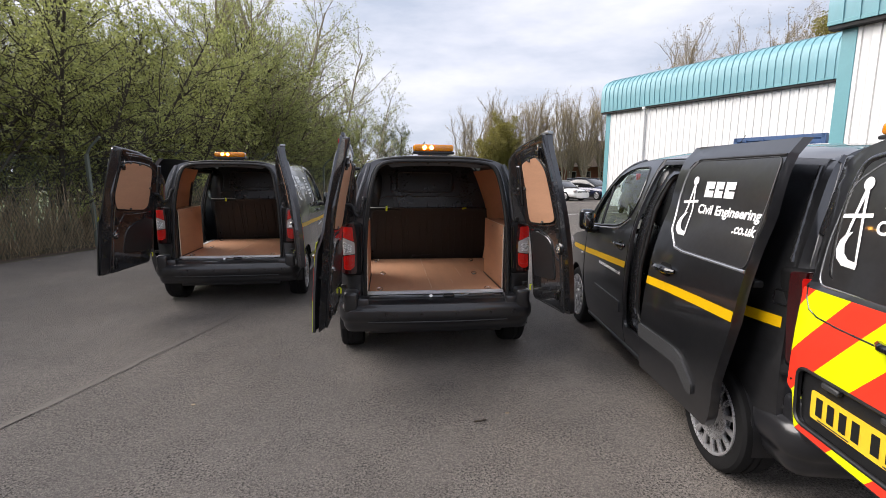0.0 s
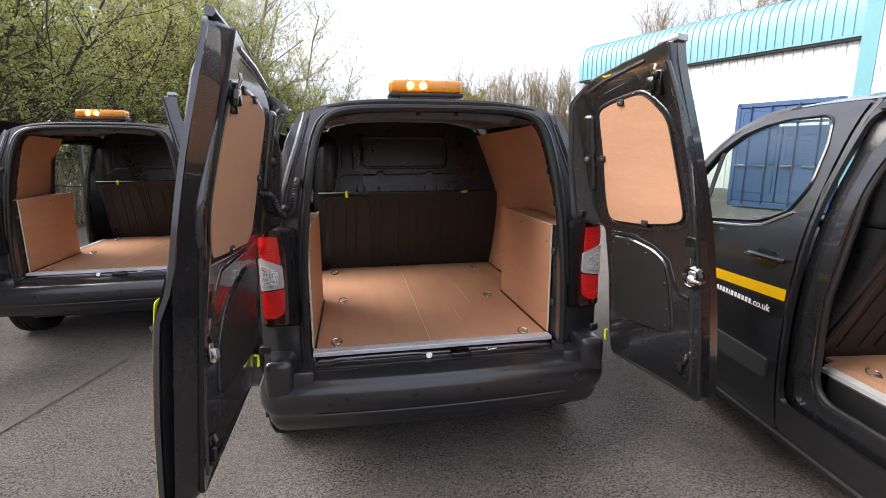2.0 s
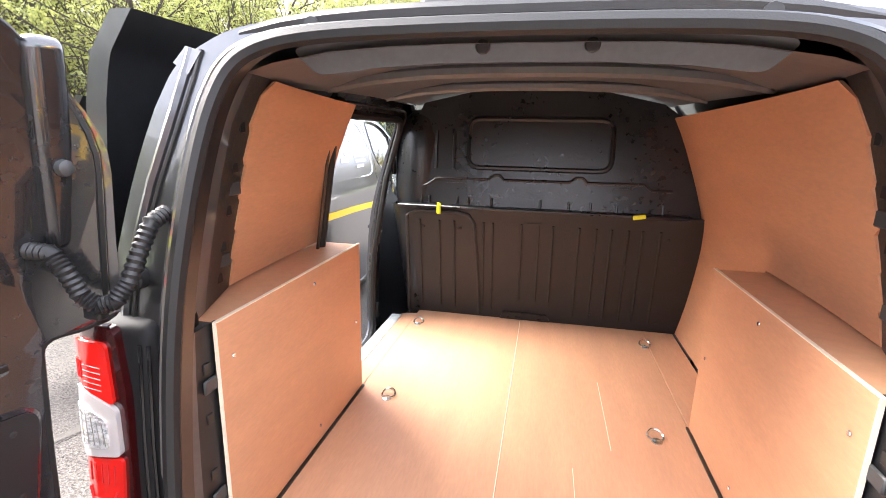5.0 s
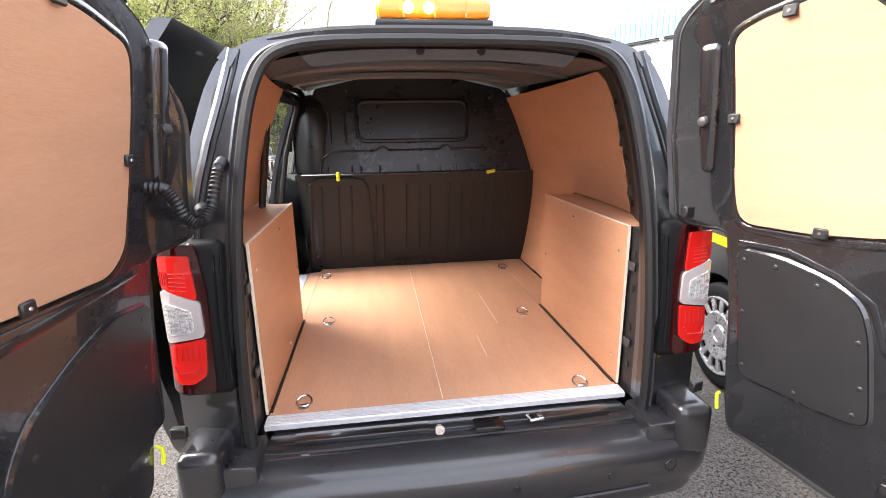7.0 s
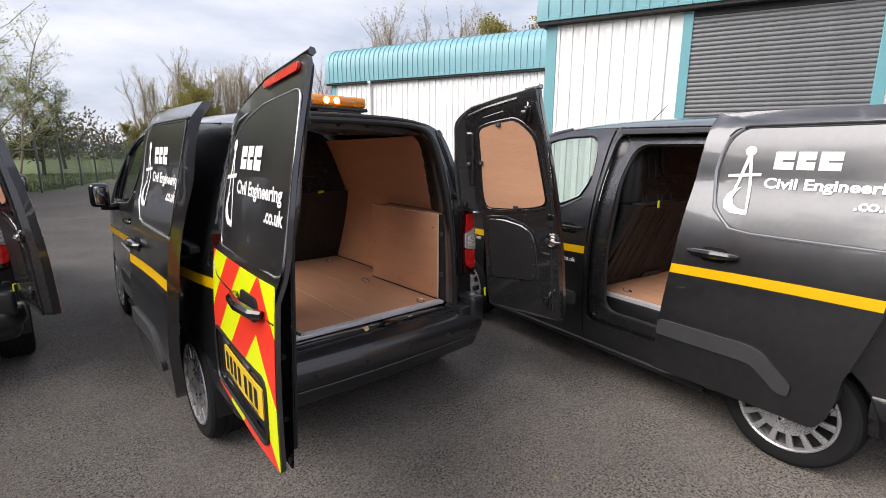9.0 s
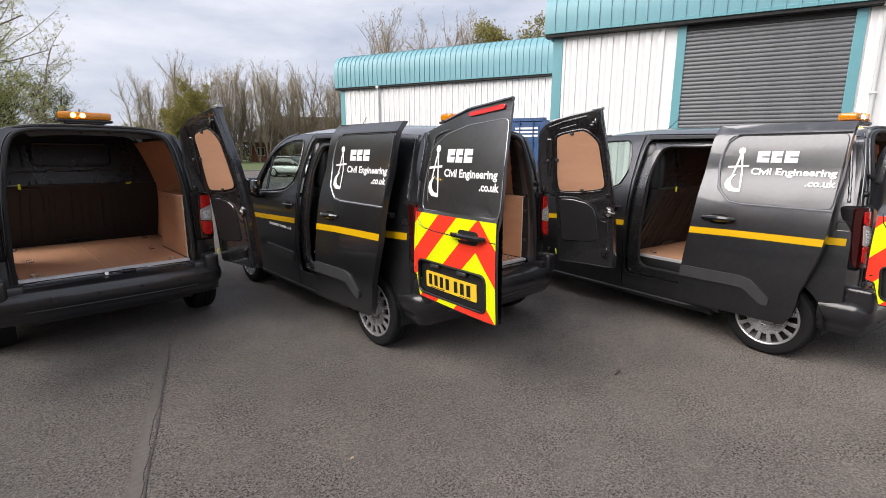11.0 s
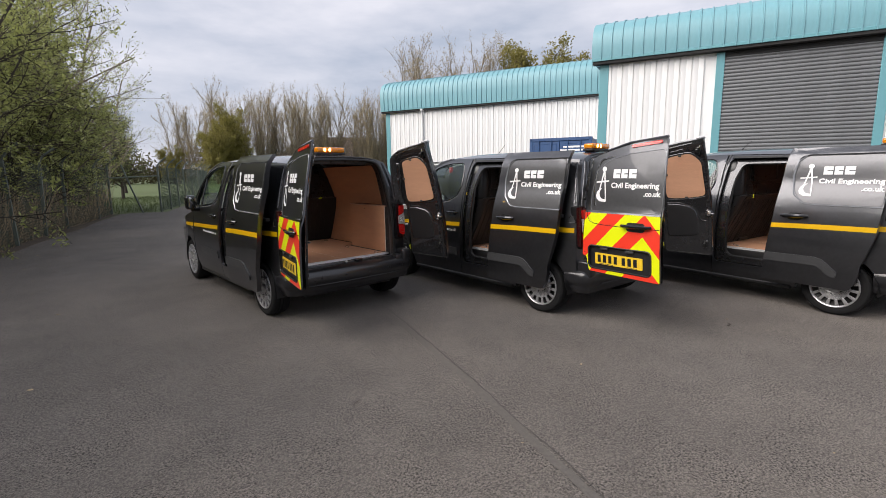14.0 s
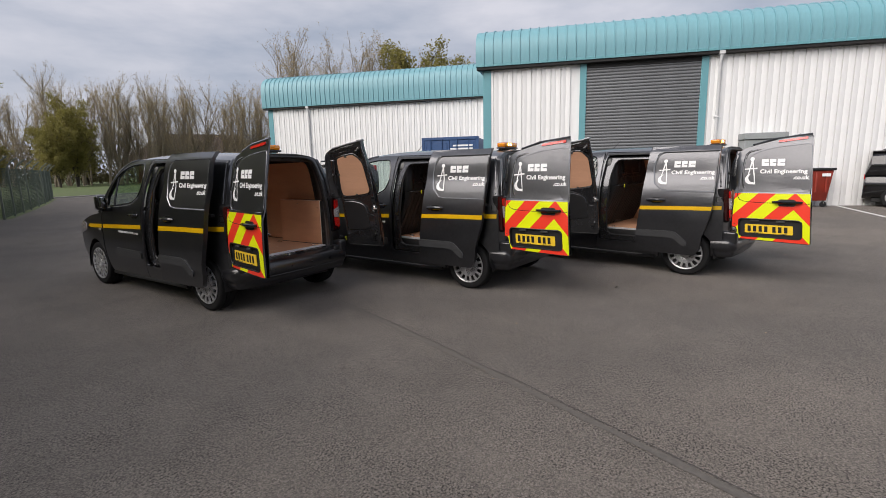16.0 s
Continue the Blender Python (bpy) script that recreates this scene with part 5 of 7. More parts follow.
    bar.parent = van
    bar.matrix_basis = pose(-0.012, -0.13, ROOF(-0.13) + 0.018)
    part("base", block((-0.19, -0.07, 0.0), (0.19, 0.07, 0.022), 0.008, 2), BLACK, bar, "black light bar base")
    part("lens", block((-0.185, -0.065, 0.022), (0.185, 0.065, 0.085), 0.02, 3), AMBER, bar, "amber light bar lens")
    for x in (-0.10, 0.0, 0.10):
        part("rib", block((x - 0.003, -0.0665, 0.026), (x + 0.003, 0.0665, 0.084), 0), AMBER, bar)
    for x in (-0.085, -0.02):
        part("lit_lamp", turned(lathe([(0.018, 0.0), (0.014, 0.006), (0, 0.009)], 14), Matrix.Translation((x, -0.064, 0.055)) @ pose(0, 0, 0, 0, 0, -90)), AMBER_LIT, bar, "lit amber lamp")
    for y in (-0.055, 0.055):
        part("foot", block((-0.14, y - 0.012, -0.012), (0.14, y + 0.012, 0.002), 0.002, 1), BLACK, bar)
    # right flank signs
    fnr = side_fn(1)
    win = rounded([(1.20, 1.66), (1.26, 1.48), (1.2, 1.25, 0.08), (1.08, 1.222), (-0.22, 1.222), (-0.26, 1.695), (1.15, 1.70, 0.06)], 0.05, 5)
    part("window_panel", sheet(win, fnr, thick=0.003, at=0.004, step=0.07), PANEL, van, "glossy black blanked window panel")
    part("pinstripe", tube_on(win, fnr, 0.008, 0.002), PINSTRIPE, van, "silver outline")
    logo(fnr, -0.10, 1, False, van)
    for i, wide_ in enumerate((0.20, 0.16, 0.24, 0.22, 0.30, 0.27, 0.18)):
        part("sign_line", bars([(0.80, 1.585 - 0.046 * i, 0.80 + wide_, 1.607 - 0.046 * i)], fnr, 0.009), WHITE_VINYL, van, "plain white bar of a small sign")
    part("panel_gap", tube_on([(1.29, z) for z in (0.3, 0.8, 1.2, 1.5, 1.75)], fnr, 0.004, 0.0, 6, False), INK, van)
    rear_door(van, -1, 0.885, 94.5)
    rear_door(van, 1, 0.625, 106)
    return van


BUMP = curve_of([0.30, 0.34, 0.385, 0.40, 0.42, 0.48, 0.515, 0.54, 0.555, 0.566, 0.572], [-0.055, -0.03, -0.022, -0.008, 0.0, 0.004, -0.004, -0.025, -0.055, -0.10, -0.15])
BON = curve_of([2.46, 2.9, 3.3, 3.5, 3.58], [1.11, 1.06, 0.96, 0.86, 0.78])


def arch_liner(s, y):
    bm = bmesh.new()
    ring = arc(y, 0.316, 0.37, -8, 188, 16)
    a = [bm.verts.new((s * 0.87, p, q)) for p, q in ring]
    b = [bm.verts.new((s * 0.64, p, q)) for p, q in ring]
    for i in range(len(ring) - 1):
        bm.faces.new((a[i], a[i + 1], b[i + 1], b[i]))
    bm.faces.new(b)
    return bm


VAN_LABEL = "dark grey panel van, rear doors open, plywood-lined, amber light bar"
van_c = build_van(pose(0, 5.2, 0), VAN_LABEL)
van_l = copy_thing(van_c, pose(-2.443, 7.294, 0, 0, 0, 2.13))
van_r = copy_thing(van_c, pose(2.257, 2.847, 0, 0, 0, -6.95))
for van, back in ((van_c, 0.01), (van_r, -0.015)):
    for door in van.children:
        if door.name.startswith("sliding_door"):
            door.matrix_basis = pose(0, back, 0)
for door in van_l.children:
    if door.name.startswith("rear_door") and door.matrix_basis.translation.x < 0:
        door.matrix_basis = pose(-0.866, -0.54, 0, 0, 0, -102)

# ---- the yard ----


def asphalt_mat():
    m = bpy.data.materials.new("worn_asphalt")
    m.use_nodes = True
    n, l = m.node_tree.nodes, m.node_tree.links
    p = n["Principled BSDF"]
    p.inputs["Roughness"].default_value, p.inputs["Specular IOR Level"].default_value = 0.82, 0.35
    p.inputs["Diffuse Roughness"].default_value = 0.6
    tc = n.new("ShaderNodeTexCoord")

    def tex(kind, scale, detail=4.0, rough=0.6):
        t = n.new(kind)
        t.inputs["Scale"].default_value = scale
        if kind == "ShaderNodeTexNoise":
            t.inputs["Detail"].default_value, t.inputs["Roughness"].default_value = detail, rough
        l.new(tc.outputs["Object"], t.inputs["Vector"])
        return t

    def ranged(sock, a, b, c, d):
        r = n.new("ShaderNodeMapRange")
        for k, v in (("From Min", a), ("From Max", b), ("To Min", c), ("To Max", d)):
            r.inputs[k].default_value = v
        l.new(sock, r.inputs["Value"])
        return r.outputs[0]

    def mul(a, b):
        k = n.new("ShaderNodeMath")
        k.operation = "MULTIPLY"
        l.new(a, k.inputs[0])
        l.new(b, k.inputs[1])
        return k.outputs[0]

    stones = tex("ShaderNodeTexVoronoi", 105)
    grain = tex("ShaderNodeTexNoise", 130, 3, 0.7)
    pits = tex("ShaderNodeTexNoise", 75, 2, 0.5)
    worn = tex("ShaderNodeTexNoise", 2.6, 5, 0.6)
    patch = tex("ShaderNodeTexNoise", 1.1, 6, 0.62)
    broad = tex("ShaderNodeTexNoise", 0.22, 5, 0.6)
    sep = n.new("ShaderNodeSeparateColor")
    l.new(stones.outputs["Color"], sep.inputs[0])
    v = mul(ranged(sep.outputs[0], 0.0, 1.0, 0.68, 1.32), ranged(grain.outputs[0], 0.3, 0.7, 0.56, 1.44))
    # open pits where the surface has worn, closed elsewhere
    pit = n.new("ShaderNodeMix")
    l.new(ranged(worn.outputs[0], 0.38, 0.60, 0.25, 1), pit.inputs["Factor"])
    pit.inputs["A"].default_value = 1.0
    l.new(ranged(pits.outputs[0], 0.38, 0.49, 0.22, 1.10), pit.inputs["B"])
    v = mul(v, pit.outputs[0])
    v = mul(v, ranged(patch.outputs[0], 0.3, 0.7, 0.88, 1.1))
    v = mul(v, ranged(broad.outputs[0], 0.3, 0.7, 0.85, 1.12))
    mx = n.new("ShaderNodeMix")
    mx.data_type, mx.blend_type, mx.inputs["Factor"].default_value = "RGBA", "MULTIPLY", 1
    tone = n.new("ShaderNodeMix")
    tone.data_type = "RGBA"
    l.new(ranged(broad.outputs[0], 0.4, 0.62, 0, 1), tone.inputs["Factor"])
    tone.inputs["A"].default_value, tone.inputs["B"].default_value = (0.134, 0.121, 0.110, 1), (0.154, 0.136, 0.119, 1)
    l.new(tone.outputs["Result"], mx.inputs["A"])
    l.new(v, mx.inputs["B"])
    l.new(mx.outputs["Result"], p.inputs["Base Color"])
    b = n.new("ShaderNodeBump")
    b.inputs["Strength"].default_value, b.inputs["Distance"].default_value = 0.8, 0.006
    l.new(stones.outputs["Distance"], b.inputs["Height"])
    l.new(b.outputs[0], p.inputs["Normal"])
    return m


ASPHALT = asphalt_mat()
SEAL = mat("joint_filler", (0.124, 0.111, 0.098), 0.85, vary=0.3, scale=30, bump=0.3, bump_scale=120)
CRACK = mat("crack_dark", (0.072, 0.066, 0.060), 0.9, vary=0.3, scale=30)
GRASS = mat("mown_grass", (0.075, 0.105, 0.03), 0.9, vary=0.35, scale=1.2, bump=0.5, bump_scale=40, dirt=0.4, dirt_color=(0.12, 0.11, 0.05))
SOIL = mat("leaf_litter", (0.075, 0.055, 0.038), 0.95, vary=0.4, scale=5, bump=0.7, bump_scale=40, dirt=0.5, dirt_color=(0.16, 0.125, 0.075))
KERB = mat("concrete_kerb", (0.32, 0.31, 0.29), 0.85, vary=0.2, scale=4, bump=0.2, bump_scale=80)
ROAD_PAINT = mat("worn_white_line", (0.62, 0.62, 0.6), 0.7, vary=0.25, scale=14)
CLAD = mat("white_profiled_sheet", (0.80, 0.805, 0.795), 0.45, vary=0.05, scale=0.9, dirt=0.14, dirt_color=(0.55, 0.53, 0.48), stretch=(1, 1, 0.25))
TEAL = mat("teal_profiled_sheet", (0.165, 0.36, 0.41), 0.42, vary=0.08, scale=1.2, dirt=0.25, dirt_color=(0.26, 0.44, 0.44), stretch=(1, 1, 0.3))
TEAL_TRIM = mat("teal_trim", (0.13, 0.33, 0.37), 0.4, vary=0.06, scale=3)
SLAT = mat("grey_shutter_slat", (0.155, 0.162, 0.168), 0.45, 0.3, vary=0.12, scale=2)
PIPE = mat("white_downpipe", (0.66, 0.67, 0.67), 0.45, vary=0.06, scale=6)
# near black that stands in for shade under eaves and in recesses
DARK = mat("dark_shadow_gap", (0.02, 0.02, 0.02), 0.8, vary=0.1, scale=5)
BRICK = mat("red_brick_wall", (0.26, 0.1, 0.07), 0.85, vary=0.25, scale=3)
TILE = mat("brown_roof_tile", (0.06, 0.042, 0.03), 0.8, vary=0.3, scale=2)
CONTAINER = mat("blue_container_steel", (0.03, 0.08, 0.2), 0.45, vary=0.15, scale=3, dirt=0.25, dirt_color=(0.1, 0.1, 0.12))
BIN = mat("red_bin_steel", (0.28, 0.035, 0.02), 0.5, vary=0.2, scale=5, dirt=0.3, dirt_color=(0.14, 0.05, 0.03))
GREY_BOX = mat("grey_cabinet_paint", (0.3, 0.32, 0.32), 0.5, vary=0.1, scale=4)
POST = mat("pale_green_post", (0.12, 0.14, 0.12), 0.6, vary=0.2, scale=8)
WIRE = mat("green_chain_link", (0.055, 0.078, 0.06), 0.6, vary=0.2, scale=20)
BARK = mat("grey_brown_bark", (0.055, 0.045, 0.035), 0.9, vary=0.3, scale=6, bump=0.3, bump_scale=60)
TWIG = mat("pale_twig_bark", (0.245, 0.205, 0.15), 0.85, vary=0.25, scale=5)
STALK = mat("dead_stalks", (0.36, 0.28, 0.18), 0.9, vary=0.3, scale=8, island=0.4)
LEAF_A = leaf_mat("spring_willow_leaf", (0.33, 0.355, 0.12), 0.6)
LEAF_B = leaf_mat("olive_leaf", (0.23, 0.205, 0.055), 0.45)
LEAF_C = leaf_mat("dark_leaf", (0.12, 0.14, 0.05), 0.35)
WOODS = leaf_mat("far_woods_mix", (0.10, 0.088, 0.042), 0.5)
LEAF_D = leaf_mat("tan_bud", (0.36, 0.29, 0.16), 0.3)


def flat_poly(pts, z):
    bm = bmesh.new()
    vs = [bm.verts.new((x, y, z)) for x, y in pts]
    edges = [bm.edges.new((vs[i], vs[(i + 1) % len(vs)])) for i in range(len(vs))]
    bmesh.ops.triangle_fill(bm, use_beauty=True, edges=edges, normal=(0, 0, 1))
    return bm


FENCE_A = [(-12.5, 0.0), (-8.4, 8.0), (-6.9, 12.0), (-5.7, 17.0), (-4.6, 21.0), (-3.5, 24.4), (-2.9, 26.4)]
FENCE_B = [(-1.05, 26.4), (1.3, 32.6), (3.4, 38.4), (5.7, 45.4)]
FAR_EDGE = [(5.9, 46.2), (10.7, 47.5), (25, 51), (45, 50), (70, 46)]
YARD = [(-30, -60), (-18, -8)] + [(x + 0.25, y) for x, y in FENCE_A] + [(-2.0, 27.0)] + [(x + 0.2, y) for x, y in FENCE_B] + FAR_EDGE + [(70, -60)]
tagged(finish("ground", flat_poly([(-1500, -1500), (1500, -1500), (1500, 1500), (-1500, 1500)], -0.03), GRASS), "short green and brown grass land", "ground", "", "structure")
tagged(finish("pavement", flat_poly(YARD, 0.0), ASPHALT), "worn grey asphalt yard with fine stones", "asphalt", "", "structure")


def ribbon(pts, width, z, wob, seed):
    """A wavering strip along a line."""
    random.seed(seed)
    bm = bmesh.new()
    prev = None
    fine = []
    for (x0, y0), (x1, y1) in zip(pts, pts[1:]):
        k = max(2, int(math.hypot(x1 - x0, y1 - y0) / 0.06))
        fine += [(x0 + (x1 - x0) * i / k, y0 + (y1 - y0) * i / k) for i in range(k)]
    for i, (x, y) in enumerate(fine[:-1]):
        dx, dy = fine[i + 1][0] - x, fine[i + 1][1] - y
        q = math.hypot(dx, dy)
        nx, ny = -dy / q, dx / q
        o = wob * (noise.noise((i * 0.11, seed, 0)) + 0.6 * noise.noise((i * 0.45, seed, 3)))
        w = width * (0.6 + 0.7 * abs(noise.noise((i * 0.21, seed, 7))) + 0.25 * random.random())
        a, b = bm.verts.new((x + nx * (o - w / 2), y + ny * (o - w / 2), z)), bm.verts.new((x + nx * (o + w / 2), y + ny * (o + w / 2), z))
        if prev:
            bm.faces.new((prev[0], a, b, prev[1]))
        prev = (a, b)
    return bm


CRACK_LINE = [(-2.15, 6.4), (-2.29, 5.88), (-2.40, 5.48), (-2.54, 5.0), (-2.61, 4.77), (-2.74, 4.32), (-2.84, 4.02), (-2.92, 3.78), (-3.1, 3.2), (-3.5, 2.0), (-4.5, -1.0)]
joint = thing("asphalt_joint", pose(0, 0, 0), "pale filled joint with a dark crack in the asphalt", "joint", "", "structure")
part("filler", ribbon([(x - 0.05, y - 0.01) for x, y in CRACK_LINE], 0.07, 0.004, 0.012, 2), SEAL, joint, "pale filler strip")
part("crack", ribbon(CRACK_LINE, 0.009, 0.0065, 0.014, 4), CRACK, joint, "dark crack line")
line = flat_poly([(16.25, 0.42), (16.23, 0.54), (7.0, -1.42), (7.02, -1.54)], 0.004)
tagged(finish("bay_line", line, ROAD_PAINT), "worn white parking bay line on asphalt", "road marking", "", "structure")
tagged(finish("bay_line", flat_poly([(7.4, 21.2), (7.45, 21.05), (12.5, 23.0), (12.45, 23.15)], 0.004), ROAD_PAINT), "worn white parking bay line on asphalt", "road marking", "", "structure")

# litter strip under the fence
edge = []
for x, y in FENCE_A:
    edge.append((x + 0.15 + 0.5 * abs(noise.noise((x, y, 1))), y))
litter = edge + [(x - 2.6, y) for x, y in FENCE_A[::-1]]
tagged(finish("earth_strip", flat_poly(litter, 0.008), SOIL), "brown earth and leaf litter below the fence", "earth", "", "structure")
random.seed(11)
grit = bmesh.new()
for i in range(236):
    t = random.random()
    if i < 200:
        k = random.randrange(len(FENCE_A) - 1)
        x = FENCE_A[k][0] + (FENCE_A[k + 1][0] - FENCE_A[k][0]) * t + random.uniform(0.2, 1.3) ** 2
        y = FENCE_A[k][1] + (FENCE_A[k + 1][1] - FENCE_A[k][1]) * t
    else:
        x, y = random.uniform(-7, 6), random.uniform(-1, 13)
    s = random.uniform(0.005, 0.015)
    geom = bmesh.ops.create_icosphere(grit, subdivisions=1, radius=s)
    bmesh.ops.transform(grit, matrix=pose(x, y, 0.003, 0, 0, random.random() * 360) @ Matrix.Diagonal((1.6, 1, 0.4, 1)), verts=geom["verts"])
tagged(finish("grit", grit, STALK), "small leaves and grit lying on the asphalt", "debris", "", "stuff")
tagged(finish("twig", rod([(0.13, 3.55, 0.006), (0.18, 3.545, 0.012), (0.215, 3.57, 0.007)], 0.006, 5), BARK), "small dark twig lying on asphalt", "twig")
tagged(finish("twig", rod([(-3.65, 4.63, 0.006), (-3.62, 4.655, 0.010), (-3.58, 4.67, 0.006)], 0.0026, 5), BARK), "thin dark twig lying on asphalt", "twig")

# kerb at the far end
kerb = thing("kerb", pose(0, 0, 0), "pale concrete kerb along the grass verge", "kerb", "", "structure")
stone_me = None
for (x0, y0), (x1, y1) in zip(FAR_EDGE, FAR_EDGE[1:4]):
    q = math.hypot(x1 - x0, y1 - y0)
    for i in range(int(q / 0.92)):
        if stone_me is None:
            ob = part("kerbstone", block((-0.455, -0.07, -0.05), (0.455, 0.07, 0.11), 0.015, 1), KERB, kerb)
            stone_me = ob.data
        else:
            ob = new("kerbstone", stone_me)
            ob.parent = kerb
        t = (i + 0.5) * 0.92 / q
        ob.matrix_basis = pose(x0 + (x1 - x0) * t, y0 + (y1 - y0) * t + 0.07, 0, 0, 0, math.degrees(math.atan2(y1 - y0, x1 - x0)))


# ---- buildings ----
def repeated(name, mesh_ob, parent, places):
    """More pieces that share one mesh."""
    for m in places:
        ob = new(name, mesh_ob.data)
        ob.parent = parent
        ob.matrix_basis = m


def fascia_piece(profile, w):
    """One sheet of the curved eaves with its raised seam."""
    bm = bmesh.new()
    rows = []
    for y, lift in ((0.0, 0.0), (w - 0.05, 0.0), (w - 0.04, 0.035), (w - 0.01, 0.035), (w, 0.0)):
        row = []
        for i, (o, z) in enumerate(profile):
            a, b = profile[max(0, i - 1)], profile[min(len(profile) - 1, i + 1)]
            tx, tz = b[0] - a[0], b[1] - a[1]
            q = math.hypot(tx, tz)
            row.append(bm.verts.new((-(o + lift * tz / q), -y, z - lift * tx / q)))
        rows.append(row)
    for A, B in zip(rows, rows[1:]):
        for i in range(len(profile) - 1):
            bm.faces.new((A[i], A[i + 1], B[i + 1], B[i]))
    return bm


def clad_piece(w, h):
    """One white wall sheet: a flat face whose edges fall back to the joint."""
    bm = bmesh.new()
    rows = [[bm.verts.new((x, -y, z)) for x, y in ((0.012, 0.0), (0.012, 0.014), (-0.036, 0.022), (-0.036, w * 0.5 - 0.012), (-0.028, w * 0.5), (-0.036, w * 0.5 + 0.012), (-0.036, w - 0.022), (0.012, w - 0.014), (0.012, w))] for z in (0, h)]
    for i in range(8):
        bm.faces.new((rows[0][i], rows[0][i + 1], rows[1][i + 1], rows[1][i]))
    return bm


def hall(m, label, length, eave, profile, seam, pitch, gaps, corner_strip):
    b = thing("industrial_unit", m, label, "building", "industrial units")
    part("core", block((0.02, -length, 0), (16, 0, eave + 0.4)), CLAD, b, "white building core")
    # shade below the overhang is put into the gutter's colour
    part("gutter", block((-profile[0][0] + 0.02, -length, eave - 0.10), (0.0, 0.28, eave + 0.02), 0.01, 1), DARK, b, "gutter under the eaves, coloured dark as shade")
    part("eaves_edge", block((-profile[0][0] - 0.02, -length, eave), (-profile[0][0] + 0.03, 0.3, eave + 0.10), 0.01, 1), TEAL_TRIM, b, "teal eaves edge")
    n = int((length + 0.3) / seam)
    first = part("eaves_sheet", fascia_piece(profile, seam), TEAL, b, "curved teal profiled sheet")
    first.matrix_basis = Matrix.Translation((0, 0.3, 0))
    repeated("eaves_sheet", first, b, [Matrix.Translation((0, 0.3 - seam * i, 0)) for i in range(1, n)])
    end = bmesh.new()
    vs = [end.verts.new((-o, 0.3, z)) for o, z in profile] + [end.verts.new((4, 0.3, eave))]
    end.faces.new(vs)
    part("eaves_end", end, TEAL, b, "flat teal end of the eaves")
    top = profile[-1]
    part("roof", sheet([(-length, 0), (0.3, 0), (0.3, 1), (-length, 1)], lambda y, t, d: (-top[0] + 9 * t, y, top[1] + 1.2 * t + d), thick=0.1, step=0), TEAL, b, "low teal roof")
    k = int(length / pitch)
    spans = [i * pitch for i in range(k) if not any(a - pitch * 0.6 < i * pitch + pitch / 2 < c + pitch * 0.0 + 0.02 for a, c in gaps)]
    first = part("wall_sheet", clad_piece(pitch, eave - 0.1), CLAD, b, "white profiled wall sheet")
    first.matrix_basis = Matrix.Translation((0, -spans[0], 0))
    repeated("wall_sheet", first, b, [Matrix.Translation((0, -s, 0)) for s in spans[1:]])
    if corner_strip:
        part("corner_strip", block((-0.06, -0.26, 0), (0.2, 0.06, eave - 0.1), 0.01, 1), TEAL_TRIM, b, "teal corner strip")
    return b


TALL = [(0.30, 5.47), (0.33, 5.9), (0.31, 6.2), (0.22, 6.48), (0.05, 6.7), (-0.2, 6.85), (-0.6, 6.97), (-1.6, 7.1), (-3.5, 7.3)]
LOW = [(0.28, 5.52), (0.31, 6.2), (0.30, 6.65), (0.20, 6.98), (0.0, 7.2), (-0.3, 7.36), (-0.7, 7.45), (-1.6, 7.55), (-3.5, 7.7)]
tall = hall(pose(11.055, 11.961, 0, 0, 0, 22), "white-clad industrial unit with curved teal eaves and grey shutter", 44, 5.47, TALL, 0.345, 0.37, [(3.72, 8.02)], True)
low = hall(pose(12.789, 28.677, 0, 0, 0, 22), "lower white-clad unit with curved teal eaves, set back", 15.5, 5.52, LOW, 0.31, 0.34, [], True)
shutter = new("roller_shutter")
shutter.parent = tall
for y in (-3.78, -7.98):
    part("door_post", block((-0.07, y - 0.12, 0), (0.02, y + 0.12, 5.36), 0.01, 1), TEAL_TRIM, shutter, "teal door post")
# housing takes the same shade colour, as it sits under the eaves
part("shutter_box", block((-0.05, -7.86, 5.20), (0.02, -3.90, 5.37), 0.01, 1), DARK, shutter, "shutter housing, coloured dark as shade")
bm = bmesh.new()
prof = [(0.0, 0.0), (-0.018, 0.018), (-0.026, 0.05), (-0.02, 0.085), (0.0, 0.112)]
rows = [[bm.verts.new((x, y, z)) for x, z in prof] for y in (-3.90, -7.86)]
for i in range(4):
    bm.faces.new((rows[0][i], rows[0][i + 1], rows[1][i + 1], rows[1][i]))
slat = part("shutter_slat", bm, SLAT, shutter, "grey steel shutter slat")
slat.matrix_basis = Matrix.Translation((-0.005, 0, 0.02))
repeated("shutter_slat", slat, shutter, [Matrix.Translation((-0.005, 0, 0.02 + 0.1136 * i)) for i in range(1, 46)])
for parent, s, top in ((tall, 8.45, 5.4), (low, 2.75, 5.45), (tall, 20.0, 5.4)):
    dp = new("downpipe")
    dp.parent = parent
    part("pipe", rod([(-0.22, -s, top + 0.02), (-0.22, -s, top - 0.12), (-0.12, -s, top - 0.3), (-0.12, -s, 0.0)], 0.055, 10), PIPE, dp, "white plastic downpipe")
    part("hopper", block((-0.30, -s - 0.10, top - 0.06), (-0.12, -s + 0.10, top + 0.08), 0.02, 1), PIPE, dp)
    for z in (1.0, 3.2):
        part("bracket", block((-0.19, -s - 0.08, z), (-0.02, -s + 0.08, z + 0.05), 0.005, 1), PIPE, dp)

